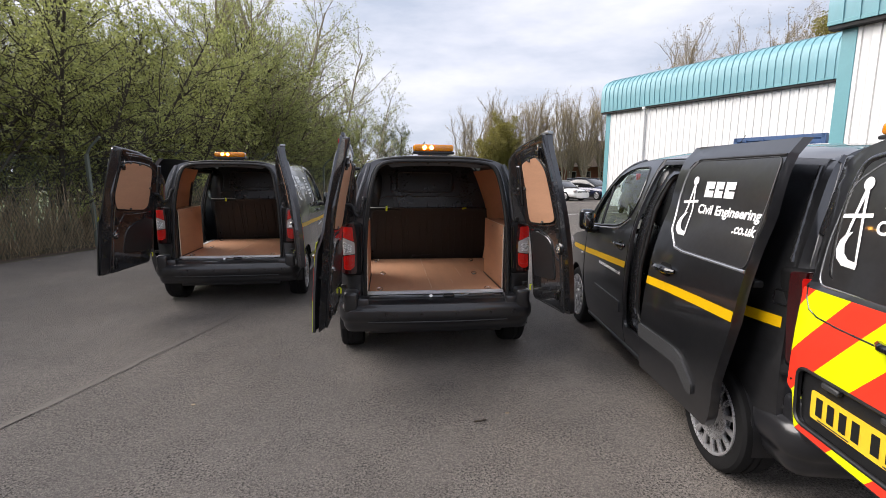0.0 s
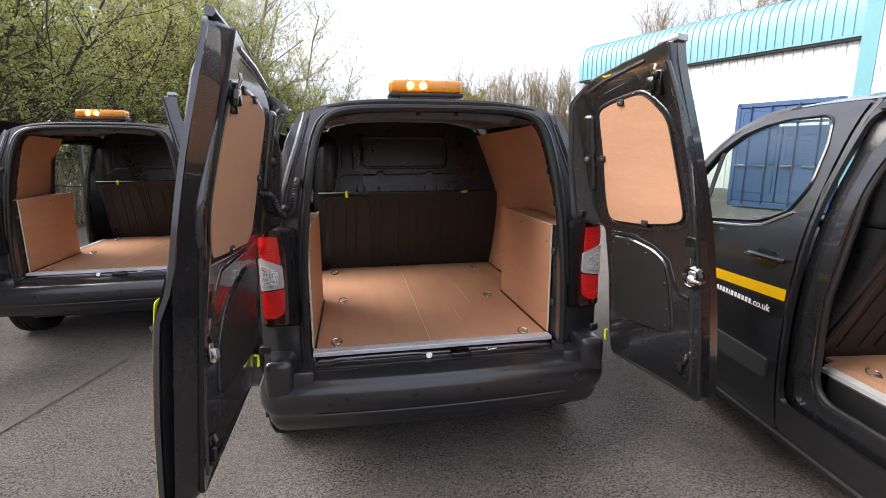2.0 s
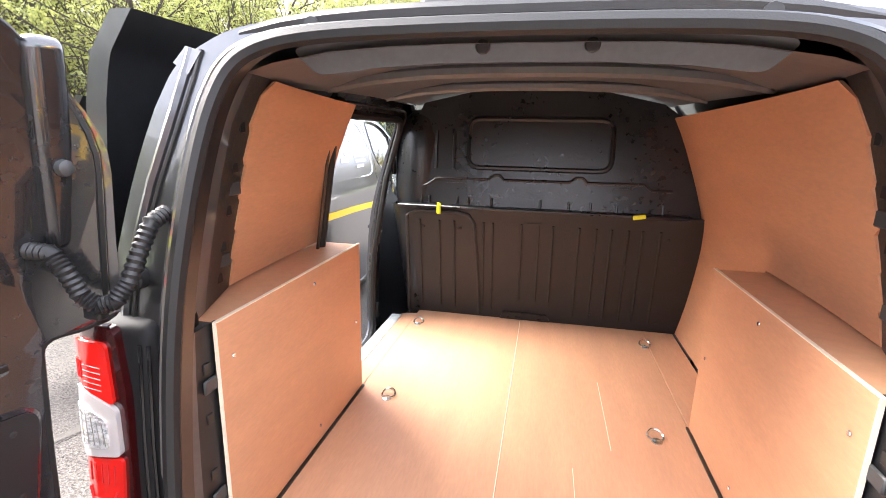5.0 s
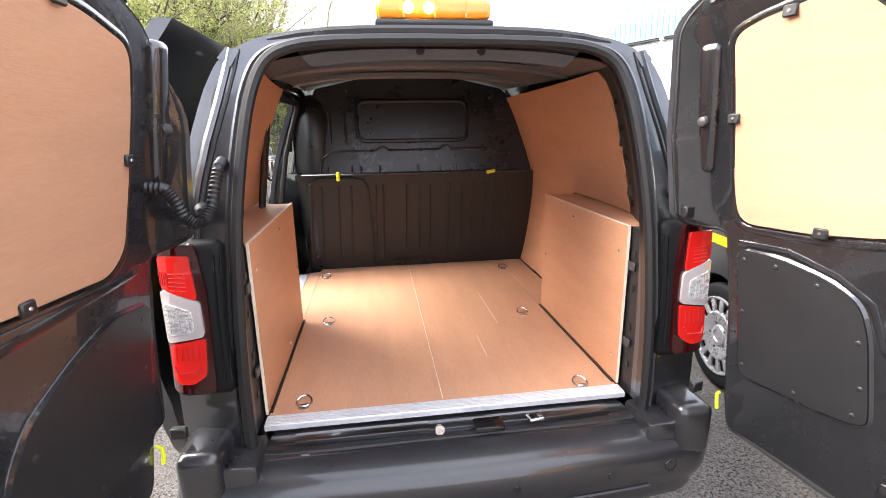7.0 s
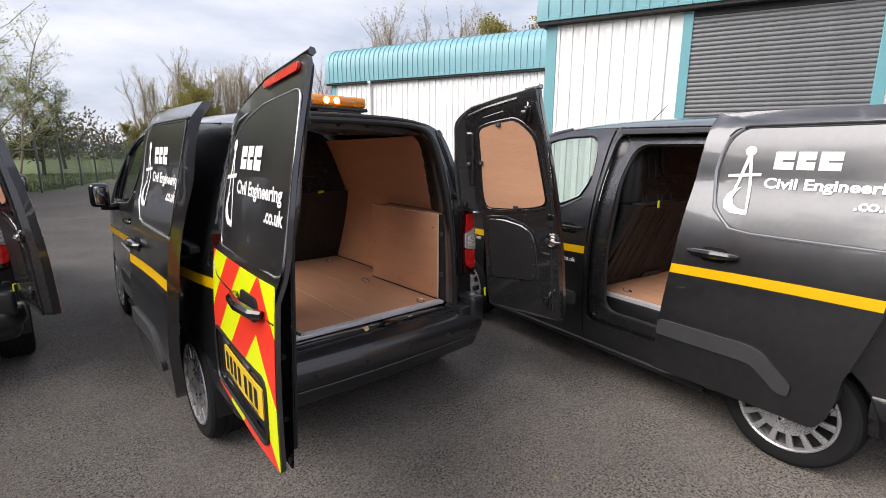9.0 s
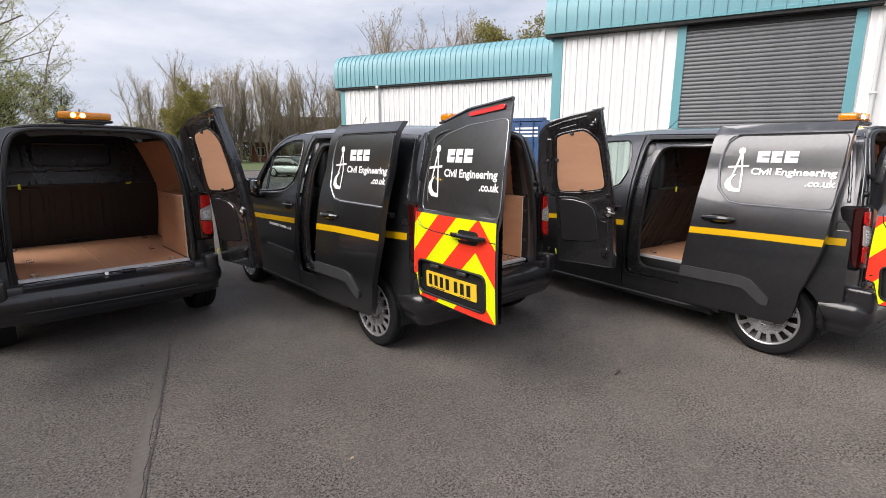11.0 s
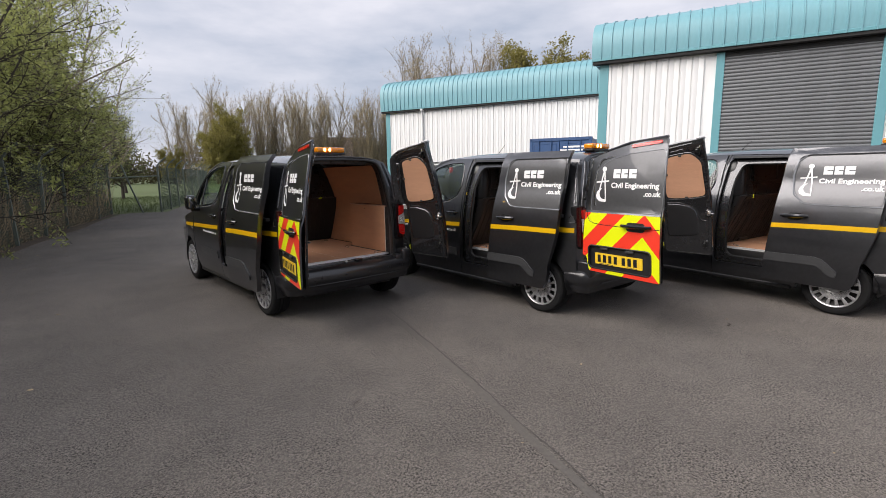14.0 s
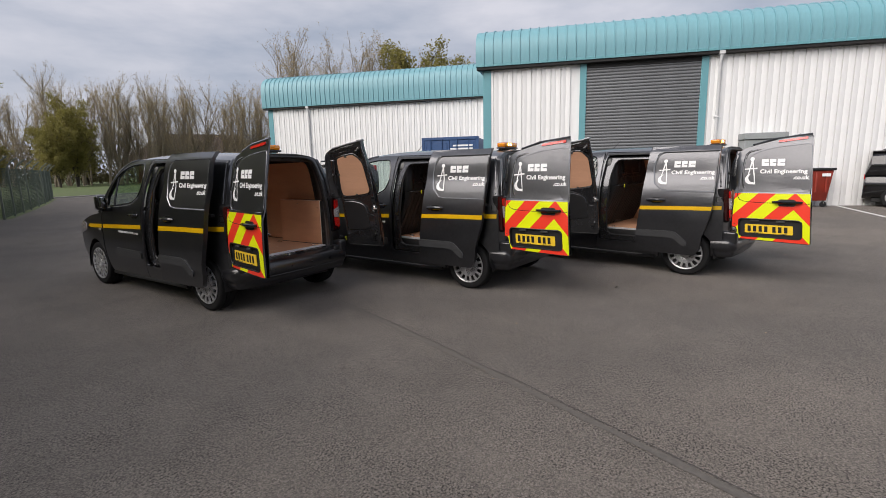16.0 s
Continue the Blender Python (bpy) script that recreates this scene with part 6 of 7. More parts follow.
# shipping container beside the corner
cont = thing("shipping_container", pose(10.42, 14.72, 0, 0, 0, 22), "dark blue steel shipping container with ribbed sides and end doors", "container")
part("shell", block((0.06, -2.40, 0.15), (6.0, -0.04, 2.86), 0.02, 1), CONTAINER, cont, "blue steel shell")
for y in (-2.40, -0.04):
    part("corner_post", block((0.0, y - 0.06, 0.1), (0.14, y + 0.06, 2.9), 0.01, 1), CONTAINER, cont)
part("top_rail", block((0.0, -2.44, 2.78), (0.12, 0.0, 2.9), 0.01, 1), CONTAINER, cont)
part("bottom_rail", block((0.0, -2.44, 0.05), (0.12, 0.0, 0.2), 0.01, 1), CONTAINER, cont)
for k in range(2):
    d = part("end_door", block((0.02, -1.21 - 1.15 * k + 0.02, 0.22), (0.07, -0.07 - 1.15 * k, 2.76), 0.01, 1), CONTAINER, cont, "blue steel end door")
    for i in range(3):
        part("pressing", block((0.005, -1.1 - 1.15 * k, 0.45 + 0.78 * i), (0.03, -0.18 - 1.15 * k, 1.1 + 0.78 * i), 0.02, 1), CONTAINER, d)
    for y in (-0.38, -0.88):
        part("lock_rod", rod([(-0.02, y - 1.15 * k, 0.15), (-0.02, y - 1.15 * k, 2.82)], 0.02, 6), CONTAINER, d)
        part("rod_handle", block((-0.05, y - 0.02 - 1.15 * k, 1.18), (-0.01, y + 0.28 - 1.15 * k, 1.23), 0.005, 1), STEEL, d)
random.seed(3)
for i in range(3):
    part("marking", block((-0.001, -2.2, 2.50 - 0.13 * i), (0.004, -1.35 + 0.12 * i, 2.57 - 0.13 * i), 0), WHITE_VINYL, cont, "small white marking bars")
for x in np.arange(0.35, 5.9, 0.28):
    part("side_rib", block((x, -0.04, 0.2), (x + 0.14, -0.005, 2.78), 0.01, 1), CONTAINER, cont)

# bin and cabinet by the wall
rb = thing("wheeled_bin", pose(15.0, 1.35, 0, 0, 0, 22), "red steel four-wheeled waste bin with black lid", "bin")
bm = block((-0.5, -0.65, 0.22), (0.5, 0.65, 1.25), 0.02, 1)
for v in bm.verts:
    k = 1 - 0.16 * (1.25 - v.co.z)
    v.co.x, v.co.y = v.co.x * k, v.co.y * k
part("tub", bm, BIN, rb, "red steel tub")
part("lid", block((-0.56, -0.70, 1.25), (0.56, 0.70, 1.33), 0.02, 2), BLACK, rb, "black lid")
for y in (-0.45, -0.15, 0.15, 0.45):
    part("tub_rib", block((-0.52, y - 0.03, 0.5), (-0.44, y + 0.03, 1.22), 0.01, 1), BIN, rb)
part("sticker", block((-0.535, -0.55, 1.05), (-0.50, -0.30, 1.15), 0.0), WHITE_VINYL, rb, "white sticker")
for x in (-0.36, 0.36):
    for y in (-0.48, 0.48):
        w = part("castor", turned(lathe([(0.0, -0.025), (0.09, -0.025), (0.1, -0.01), (0.1, 0.01), (0.09, 0.025), (0, 0.025)], 16), Matrix.Translation((x, y, 0.1))), RUBBER, rb, "black castor wheel")
        part("fork", block((x - 0.05, y - 0.02, 0.12), (x + 0.05, y + 0.02, 0.25), 0.005, 1), STEEL, rb)
gb = thing("metal_cabinet", pose(14.28, 3.25, 0, 0, 0, 22), "tall grey metal cabinet standing against the wall", "cabinet")
part("body", block((-0.35, -1.25, 0.05), (0.35, 0.02, 2.34), 0.015, 1), GREY_BOX, gb, "grey metal body")
part("top", block((-0.40, -1.30, 2.36), (0.40, 0.06, 2.58), 0.02, 1), GREY_BOX, gb, "grey overhanging top")
part("plinth", block((-0.30, -1.2, 0), (0.30, -0.03, 0.05), 0), DARK, gb)


# ---- distant parked vehicles ----
def loft(sections, material, parent, name, label=""):
    """Skins closed rings of equal count."""
    bm = bmesh.new()
    rings = [[bm.verts.new(p) for p in s] for s in sections]
    n = len(rings[0])
    for A, B in zip(rings, rings[1:]):
        for j in range(n):
            bm.faces.new((A[j], A[(j + 1) % n], B[(j + 1) % n], B[j]))
    bm.faces.new(rings[0][::-1])
    bm.faces.new(rings[-1])
    return part(name, bm, material, parent, label, angle=50)


def ring_at(y, half_w, z0, z1, top=0.85, n=3.5, count=20):
    out = []
    for i in range(count):
        a = 2 * math.pi * i / count
        c, s = math.cos(a), math.sin(a)
        x = half_w * math.copysign(abs(c) ** (2 / n), c)
        z = (z0 + z1) / 2 + (z1 - z0) / 2 * math.copysign(abs(s) ** (2 / n), s)
        x *= 1 - (1 - top) * max(0, (z - (z0 + z1) / 2) / (z1 - z0) * 2) ** 2
        out.append((x, y, z))
    return out


def vehicle(name, m, label, category, paint, L, W, H, belt, stations, cabin, rack=False):
    """A parked vehicle: body loft, glazed cabin loft, roof, wheels, lamps and plates."""
    v = thing(name, m, label, category, "distant parked vehicles")
    loft([ring_at(y, W / 2 * k, 0.22, z, 0.93) for y, z, k in stations], paint, v, "body", "painted body")
    loft([ring_at(y, W / 2 * k, belt - 0.25, z, 0.80, 5) for y, z, k in cabin], GLOSS_BLACK, v, "glazing", "dark glazing")
    inner = cabin[1:-1]
    loft([ring_at(y, W / 2 * k * 0.83, z - 0.06, z + 0.02, 0.95, 4) for y, z, k in inner], paint, v, "roof", "painted roof")
    for y in (L * 0.5 - 0.85, -L * 0.5 + 0.8):
        for s in (-1, 1):
            hub = new("wheel")
            hub.parent = v
            hub.matrix_basis = pose(s * (W / 2 - 0.12), y, 0.33, 0, 0, 0 if s > 0 else 180)
            part("tyre", lathe([(0.21, 0.1), (0.3, 0.11), (0.33, 0.08), (0.33, -0.08), (0.3, -0.1), (0.2, -0.1)], 28), TYRE, hub, "black tyre")
            cover = [lathe([(0.22, 0.1), (0.2, 0.11), (0.185, 0.09)], 28), lathe([(0.06, 0.1), (0.03, 0.11), (0, 0.11)], 14), lathe([(0.2, 0.05), (0, 0.05)], 20)]
            for i in range(7):
                cover.append(turned(block((0.085, -0.02, 0.04), (0.1, 0.02, 0.2), 0.004, 1), Matrix.Rotation(2 * math.pi * i / 7, 4, "X")))
            part("rim", merged(*cover), SILVER, hub, "silver spoked rim")
    z = stations[1][1]
    for s in (-1, 1):
        part("rear_lamp", block((s * W * 0.40 - 0.08, -L / 2 - 0.0, z - 0.35), (s * W * 0.40 + 0.08, -L / 2 + 0.12, z - 0.1), 0.02, 1), RED_LENS, v, "red rear lamp")
        part("headlamp", block((s * W * 0.36 - 0.14, L / 2 - 0.16, 0.62), (s * W * 0.36 + 0.14, L / 2 - 0.02, 0.78), 0.03, 2), CLEAR_LENS, v, "clear headlamp")
        part("mirror", block((s * (W / 2 + 0.08) - 0.09, cabin[-1][0] - 0.45, belt), (s * (W / 2 + 0.08) + 0.09, cabin[-1][0] - 0.35, belt + 0.15), 0.03, 2), paint, v)
    part("grille", block((-W * 0.26, L / 2 - 0.08, 0.38), (W * 0.26, L / 2 + 0.01, 0.7), 0.03, 2), BLACK, v, "black grille")
    part("number_plate", block((-0.26, L / 2 + 0.005, 0.42), (0.26, L / 2 + 0.02, 0.53), 0.004, 1), WHITE_VINYL, v, "white front plate")
    part("number_plate", block((-0.26, -L / 2 - 0.02, 0.55), (0.26, -L / 2 + 0.02, 0.66), 0.004, 1), PLATE, v, "yellow rear plate")
    part("underside", block((-W * 0.4, -L * 0.45, 0.16), (W * 0.4, L * 0.45, 0.3), 0.02, 1), DARK, v)
    if rack:
        for y in np.linspace(cabin[1][0] + 0.2, cabin[-2][0] - 0.1, 4):
            part("rack_bar", rod([(-W * 0.40, y, H - 0.05), (-W * 0.38, y, H + 0.12), (W * 0.38, y, H + 0.12), (W * 0.40, y, H - 0.05)], 0.018, 6), BLACK, v, "black roof rack bar")
        for s in (-1, 1):
            part("rack_rail", rod([(s * W * 0.38, cabin[1][0] + 0.1, H + 0.15), (s * W * 0.38, cabin[-2][0], H + 0.15)], 0.018, 6), BLACK, v)
    return v


CAR_WHITE = mat("white_car_paint", (0.75, 0.75, 0.74), 0.25, vary=0.03, scale=3, coat=1.0)
CAR_BLUE = mat("dark_blue_car_paint", (0.015, 0.02, 0.05), 0.25, 0.3, vary=0.1, scale=3, coat=1.0)
CAR_BLACK = mat("black_car_paint", (0.012, 0.012, 0.013), 0.25, 0.3, vary=0.1, scale=3, coat=1.0)
CAR_GREY = mat("dark_van_paint", (0.05, 0.05, 0.05), 0.35, 0.2, vary=0.1, scale=3, coat=0.6)
HATCH = dict(stations=[(-2.05, 0.7, 0.8), (-1.95, 0.9, 0.95), (-0.5, 0.95, 1), (0.8, 0.93, 1), (1.5, 0.85, 0.97), (1.95, 0.72, 0.9), (2.08, 0.6, 0.75)], cabin=[(-1.95, 0.95, 0.9), (-1.55, 1.38, 0.95), (-0.6, 1.46, 0.97), (0.2, 1.42, 0.96), (1.0, 0.98, 0.9)])
SUV = dict(stations=[(-2.25, 0.8, 0.85), (-2.15, 1.05, 0.96), (-0.5, 1.08, 1), (1.0, 1.06, 1), (1.8, 0.98, 0.97), (2.2, 0.85, 0.92), (2.32, 0.65, 0.8)], cabin=[(-2.2, 1.08, 0.92), (-1.8, 1.55, 0.96), (-0.6, 1.66, 0.98), (0.3, 1.62, 0.97), (1.15, 1.1, 0.9)])
BOXY = dict(stations=[(-2.4, 1.1, 0.92), (-2.35, 1.2, 0.98), (-0.5, 1.2, 1), (1.2, 1.15, 1), (1.9, 1.05, 0.97), (2.3, 0.9, 0.92), (2.42, 0.65, 0.8)], cabin=[(-2.38, 1.2, 0.95), (-2.25, 1.86, 0.98), (-0.6, 1.92, 0.99), (0.7, 1.88, 0.98), (1.75, 1.15, 0.92)])
VAN = dict(stations=[(-2.4, 1.84, 0.95), (-2.37, 1.92, 0.98), (-0.5, 1.95, 1), (0.6, 1.93, 1), (0.75, 1.2, 1), (2.2, 0.95, 0.92), (2.42, 0.65, 0.8)], cabin=[(-2.0, 1.3, 0.6), (-1.9, 1.90, 0.96), (-0.6, 1.97, 0.98), (0.9, 1.9, 0.96), (1.75, 1.15, 0.92)])
vehicle("hatchback", pose(12.4, 34.8, 0, 0, 0, 205), "white hatchback parked beyond the yard", "car", CAR_WHITE, 4.1, 1.78, 1.46, 0.95, **HATCH)
vehicle("sport_utility", pose(15.2, 36.2, 0, 0, 0, 205), "dark blue sport utility car parked beside hatchback", "car", CAR_BLUE, 4.6, 1.85, 1.66, 1.08, **SUV)
carrier = vehicle("people_carrier", pose(16.0, -2.75, 0, 0, 0, 174), "black people carrier with roof rails parked by the wall", "car", CAR_BLACK, 4.8, 1.92, 1.92, 1.2, **BOXY)
for s in (-1, 1):
    part("roof_rail", rod([(s * 0.70, -2.0, 1.88), (s * 0.70, -1.8, 1.97), (s * 0.70, 0.2, 1.97), (s * 0.70, 0.5, 1.9)], 0.022, 6), BLACK, carrier, "black roof rail")
    part("side_strip", rod([(s * 0.965, -1.2, 0.66), (s * 0.97, 0.0, 0.62), (s * 0.965, 1.2, 0.62)], 0.018, 6), STEEL, carrier, "silver door strip")
    part("door_handle", rod([(s * 0.975, -0.35, 1.06), (s * 0.99, -0.25, 1.06), (s * 0.975, -0.15, 1.06)], 0.018, 6), STEEL, carrier, "silver door handle")
vehicle("works_van", pose(10.9, 20.4, 0, 0, 0, -20), "dark grey works van with black roof rack", "van", CAR_GREY, 4.8, 1.92, 1.95, 1.2, rack=True, **VAN)

# far brick building behind the trees
far = thing("brick_building", pose(51, 108, 0, 0, 0, -25), "low red brick building with hipped brown roof behind trees", "building")
part("wall", block((-13, -5, 0), (13, 5, 4.2)), BRICK, far, "red brick wall")
bm = bmesh.new()
lo = [bm.verts.new(p) for p in ((-16, -7, 4.1), (16, -7, 4.1), (16, 7, 4.1), (-16, 7, 4.1))]
hi = [bm.verts.new(p) for p in ((-7, 0, 10.2), (7, 0, 10.2))]
for f in ((lo[0], lo[1], hi[1], hi[0]), (lo[2], lo[3], hi[0], hi[1]), (lo[1], lo[2], hi[1]), (lo[3], lo[0], hi[0]), lo[::-1]):
    bm.faces.new(f)
part("roof", bm, TILE, far, "brown tiled hipped roof", smooth=False)
for i in range(8):
    win = part("window", block((-11.6 + 3.2 * i, -5.06, 1.4), (-10.2 + 3.2 * i, -4.98, 3.0), 0.02, 1), GLOSS_BLACK, far, "dark window")
    part("frame", block((-11.7 + 3.2 * i, -5.04, 1.3), (-10.1 + 3.2 * i, -4.985, 3.1), 0.02, 1), PIPE, win)

# ---- fence ----
def fence(points, label):
    f = thing("chain_link_fence", pose(0, 0, 0), label, "fence", "yard fences", "structure")
    post_me = arm = None
    wires = []
    for (x0, y0), (x1, y1) in zip(points, points[1:]):
        q = math.hypot(x1 - x0, y1 - y0)
        a = math.degrees(math.atan2(y1 - y0, x1 - x0))
        k = max(1, round(q / 2.6))
        for i in range(k + 1 if (x1, y1) == points[-1] else k):
            random.seed(int(x0 * 10 + i))
            t = i / k
            m = pose(x0 + (x1 - x0) * t, y0 + (y1 - y0) * t, 0, random.uniform(-2, 2), random.uniform(-3, 3), a)
            if post_me is None:
                ob = part("post", merged(block((-0.035, -0.035, -0.1), (0.035, 0.035, 2.05), 0.006, 1), rod([(0, 0, 2.03), (0, -0.1, 2.2), (0, -0.36, 2.42)], 0.03, 6)), POST, f, "pale post with cranked top")
                post_me = ob.data
            else:
                ob = new("post", post_me)
                ob.parent = f
            ob.matrix_basis = m
        ux, uy = (x1 - x0) / q, (y1 - y0) / q
        for j in range(int(q / 0.075)):
            s = j * 0.075
            for sg in (1, -1):
                h = 1.95
                s1 = s + sg * h * 0.55
                z0, z1 = 0.04, 0.04 + h
                if s1 > q:
                    z1, s1 = z0 + h * (q - s) / (s1 - s), q
                if s1 < 0:
                    z1, s1 = z0 + h * s / (s - s1), 0
                wires.append(((x0 + ux * s, y0 + uy * s, z0), (x0 + ux * s1, y0 + uy * s1, z1)))
        for z in (0.1, 1.0, 1.97):
            wires.append(((x0, y0, z), (x1, y1, z)))
        nx, ny = uy, -ux
        for z, o in ((2.12, 0.05), (2.26, 0.18), (2.4, 0.34)):
            wires.append(((x0 + nx * o, y0 + ny * o, z), (x1 + nx * o, y1 + ny * o, z)))
    me = prisms(np.array([w[0] for w in wires]), np.array([w[1] for w in wires]), np.full(len(wires), 0.0035), np.full(len(wires), 0.0035), 3)
    me.materials.append(WIRE)
    ob = new("wire_mesh", me)
    ob.parent = f
    tagged(ob, "green chain link mesh", "", "", "stuff")


def prisms(p0, p1, r0, r1, k):
    """Many tapered bars in one mesh."""
    d = p1 - p0
    d = d / np.maximum(np.linalg.norm(d, axis=1, keepdims=True), 1e-9)
    ref = np.where(np.abs(d[:, 2:3]) > 0.9, [[1.0, 0, 0]], [[0, 0, 1.0]])
    a = np.cross(d, ref)
    a /= np.linalg.norm(a, axis=1, keepdims=True)
    b = np.cross(d, a)
    n = len(p0)
    ang = 2 * np.pi * np.arange(k) / k
    off = a[:, None, :] * np.cos(ang)[None, :, None] + b[:, None, :] * np.sin(ang)[None, :, None]
    v = np.concatenate([p0[:, None] + off * r0[:, None, None], p1[:, None] + off * r1[:, None, None]], 1).reshape(-1, 3)
    base = (np.arange(n) * 2 * k)[:, None]
    faces = [np.concatenate([base + j, base + (j + 1) % k, base + k + (j + 1) % k, base + k + j], 1) for j in range(k)]
    f = np.concatenate(faces)
    return raw_mesh("bars", v, f)


def ribbons(p0, p1, r0, r1, rng):
    """Hair-thin twigs as narrow strips turned at random, many in one mesh."""
    d = p1 - p0
    a = np.cross(d, rng.normal(size=d.shape))
    a /= np.maximum(np.linalg.norm(a, axis=1, keepdims=True), 1e-9)
    v = np.stack([p0 - a * r0[:, None], p0 + a * r0[:, None], p1 + a * r1[:, None], p1 - a * r1[:, None]], 1).reshape(-1, 3)
    return raw_mesh("twigs", v, np.arange(len(v)).reshape(-1, 4))


def raw_mesh(name, v, f):
    me = bpy.data.meshes.new(name)
    w = f.shape[1]
    me.vertices.add(len(v))
    me.vertices.foreach_set("co", v.astype(np.float32).ravel())
    me.loops.add(f.size)
    me.loops.foreach_set("vertex_index", f.astype(np.int32).ravel())
    me.polygons.add(len(f))
    me.polygons.foreach_set("loop_start", np.arange(0, f.size, w, dtype=np.int32))
    me.update(calc_edges=True)
    return me


def leaf_mesh(centres, dirs, length, width, rng):
    n = len(centres)
    d = dirs / np.maximum(np.linalg.norm(dirs, axis=1, keepdims=True), 1e-9)
    s = np.cross(d, rng.normal(size=(n, 3)))
    s /= np.maximum(np.linalg.norm(s, axis=1, keepdims=True), 1e-9)
    L = (length * rng.uniform(0.6, 1.35, n))[:, None]
    w = (width * rng.uniform(0.6, 1.35, n))[:, None]
    v = np.stack([centres, centres + d * L * 0.5 + s * w * 0.5, centres + d * L, centres + d * L * 0.5 - s * w * 0.5], 1).reshape(-1, 3)
    return raw_mesh("leaves", v, np.arange(4 * n).reshape(-1, 4))


def grow(rng, stems, height, spread, upright, levels, kids, thick, base=0.15, lean=0.35):
    """Branches of a tree as tapering bars, and the twig ends that carry its leaves."""
    bars_, tips = [], []
    todo = []
    for i in range(stems):
        a = rng.uniform(0, 6.283)
        l = lean * rng.uniform(0.4, 1.0) if stems > 1 else 0.06
        todo.append((np.array([math.cos(a) * base * rng.random(), math.sin(a) * base * rng.random(), -0.05]), np.array([math.cos(a) * l, math.sin(a) * l, 1.0]), height * rng.uniform(0.75, 1.0), thick * rng.uniform(0.7, 1), 0))
    while todo:
        p, d, L, r, lev = todo.pop()
        seg = 7 if lev == 0 else (5 if lev == 1 else 3)
        d = d / np.linalg.norm(d)
        for i in range(seg):
            t = (i + 1) / seg
            d = d + rng.normal(size=3) * (0.07 + 0.05 * lev) + np.array([0, 0, upright * 0.12])
            d /= np.linalg.norm(d)
            q = p + d * L / seg
            r1 = r * (1 - 0.8 / seg)
            bars_.append((p, q, r, r1, lev))
            if lev < levels:
                begin = 0.22 if lev == 0 else 0.1
                if t > begin:
                    for _ in range(kids[lev]):
                        a = rng.normal(size=3)
                        side = np.cross(d, a)
                        side /= np.linalg.norm(side) + 1e-9
                        nd = d * (0.35 + upright) + side * spread + np.array([0, 0, 0.15])
                        s = p + (q - p) * rng.random()
                        todo.append((s, nd, L * rng.uniform(0.28, 0.5) * (1.15 - 0.5 * t), max(r1 * 0.55, 0.003), lev + 1))
            else:
                tips.append((q, d.copy()))
            p, r = q, r1
        tips.append((p, d.copy()))
    return bars_, tips


def make_tree(name, label, seed, stems, height, spread, upright, levels, kids, thick, bark, leaf, per_tip, length, width, scatter, category="tree", lean=0.35, base=0.15, share=0.5):
    rng = np.random.default_rng(seed)
    br, tips = grow(rng, stems, height, spread, upright, levels, kids, thick, base, lean)
    tree = thing(name, pose(0, 0, 0), label, category)
    P0, P1 = np.array([b[0] for b in br]), np.array([b[1] for b in br])
    R0, R1 = np.array([b[2] for b in br]), np.array([b[3] for b in br])
    lev = np.array([b[4] for b in br])
    big = lev <= 1
    fine = 1.9 if bark is BARK else 1.0
    me = prisms(P0[big], P1[big], R0[big], R1[big], 6)
    me.materials.append(bark)
    ob = new("trunk", me)
    ob.parent = tree
    tagged(ob, "branching trunk and limbs")
    me = ribbons(P0[~big], P1[~big], R0[~big] * fine, R1[~big] * fine, rng)
    me.materials.append(bark)
    ob = new("brushwood", me)
    ob.parent = tree
    tagged(ob, "fine twigs", "", "", "stuff")
    if per_tip:
        T, D = np.array([t[0] for t in tips]), np.array([t[1] for t in tips])
        pick = rng.random(len(T)) < share
        T, D = T[pick], D[pick]
        k = rng.poisson(per_tip, len(T))
        c, d = np.repeat(T, k, 0), np.repeat(D, k, 0)
        c = c - d * rng.uniform(0, 0.2, (len(c), 1)) + rng.normal(size=c.shape) * scatter
        d = d + rng.normal(size=d.shape) * 0.7
        me = leaf_mesh(c, d, length, width, rng)
        me.materials.append(leaf)
        ob = new("crown", me)
        ob.parent = tree
        tagged(ob, "small separate leaves", "", "", "stuff")
    return tree


fence(FENCE_A, "pale green chain link fence with cranked posts")
fence(FENCE_B, "green chain link fence beside the grass")
gate = thing("fence_brace", pose(-2.3, 26.4, 0), "leaning loose fence post beside the gap", "fence post")
part("post", rod([(0.55, 0, 0), (0.2, 0.05, 1.1), (-0.1, 0.1, 2.2)], 0.035, 6), POST, gate)
part("rail", rod([(-0.6, 0, 1.55), (1.3, 0.2, 1.62)], 0.03, 6), POST, gate)

# plain wall added out of view to close the yard and block low sky light
part_wall = thing("unseen_wall_south", pose(2, -38, 0), "unseen plain low brick wall, added to close the yard", "wall", kind="structure")
part("brickwork", block((-55, -0.4, -0.1), (60, 0, 3.2)), BRICK, part_wall)
part("coping", block((-55, -0.5, 3.2), (60, 0.1, 3.35), 0.02, 1), KERB, part_wall)

# low woods that close the far side of the field
rng = np.random.default_rng(9)
n = 26000
t = rng.random(n)
top = 5.0 + 2.2 * np.sin(t * 61) + 1.3 * np.sin(t * 143 + 1) + 1.0 * np.sin(t * 317)
c = np.stack([-70 + 175 * t + rng.normal(0, 2.0, n), 122 - 8 * t + rng.normal(0, 3.0, n), np.abs(rng.random(n) ** 0.8) * top], 1)
me = leaf_mesh(c, rng.normal(size=(n, 3)) + np.array([0, 0, 0.7]), 0.9, 0.34, rng)
me.materials.append(WOODS)
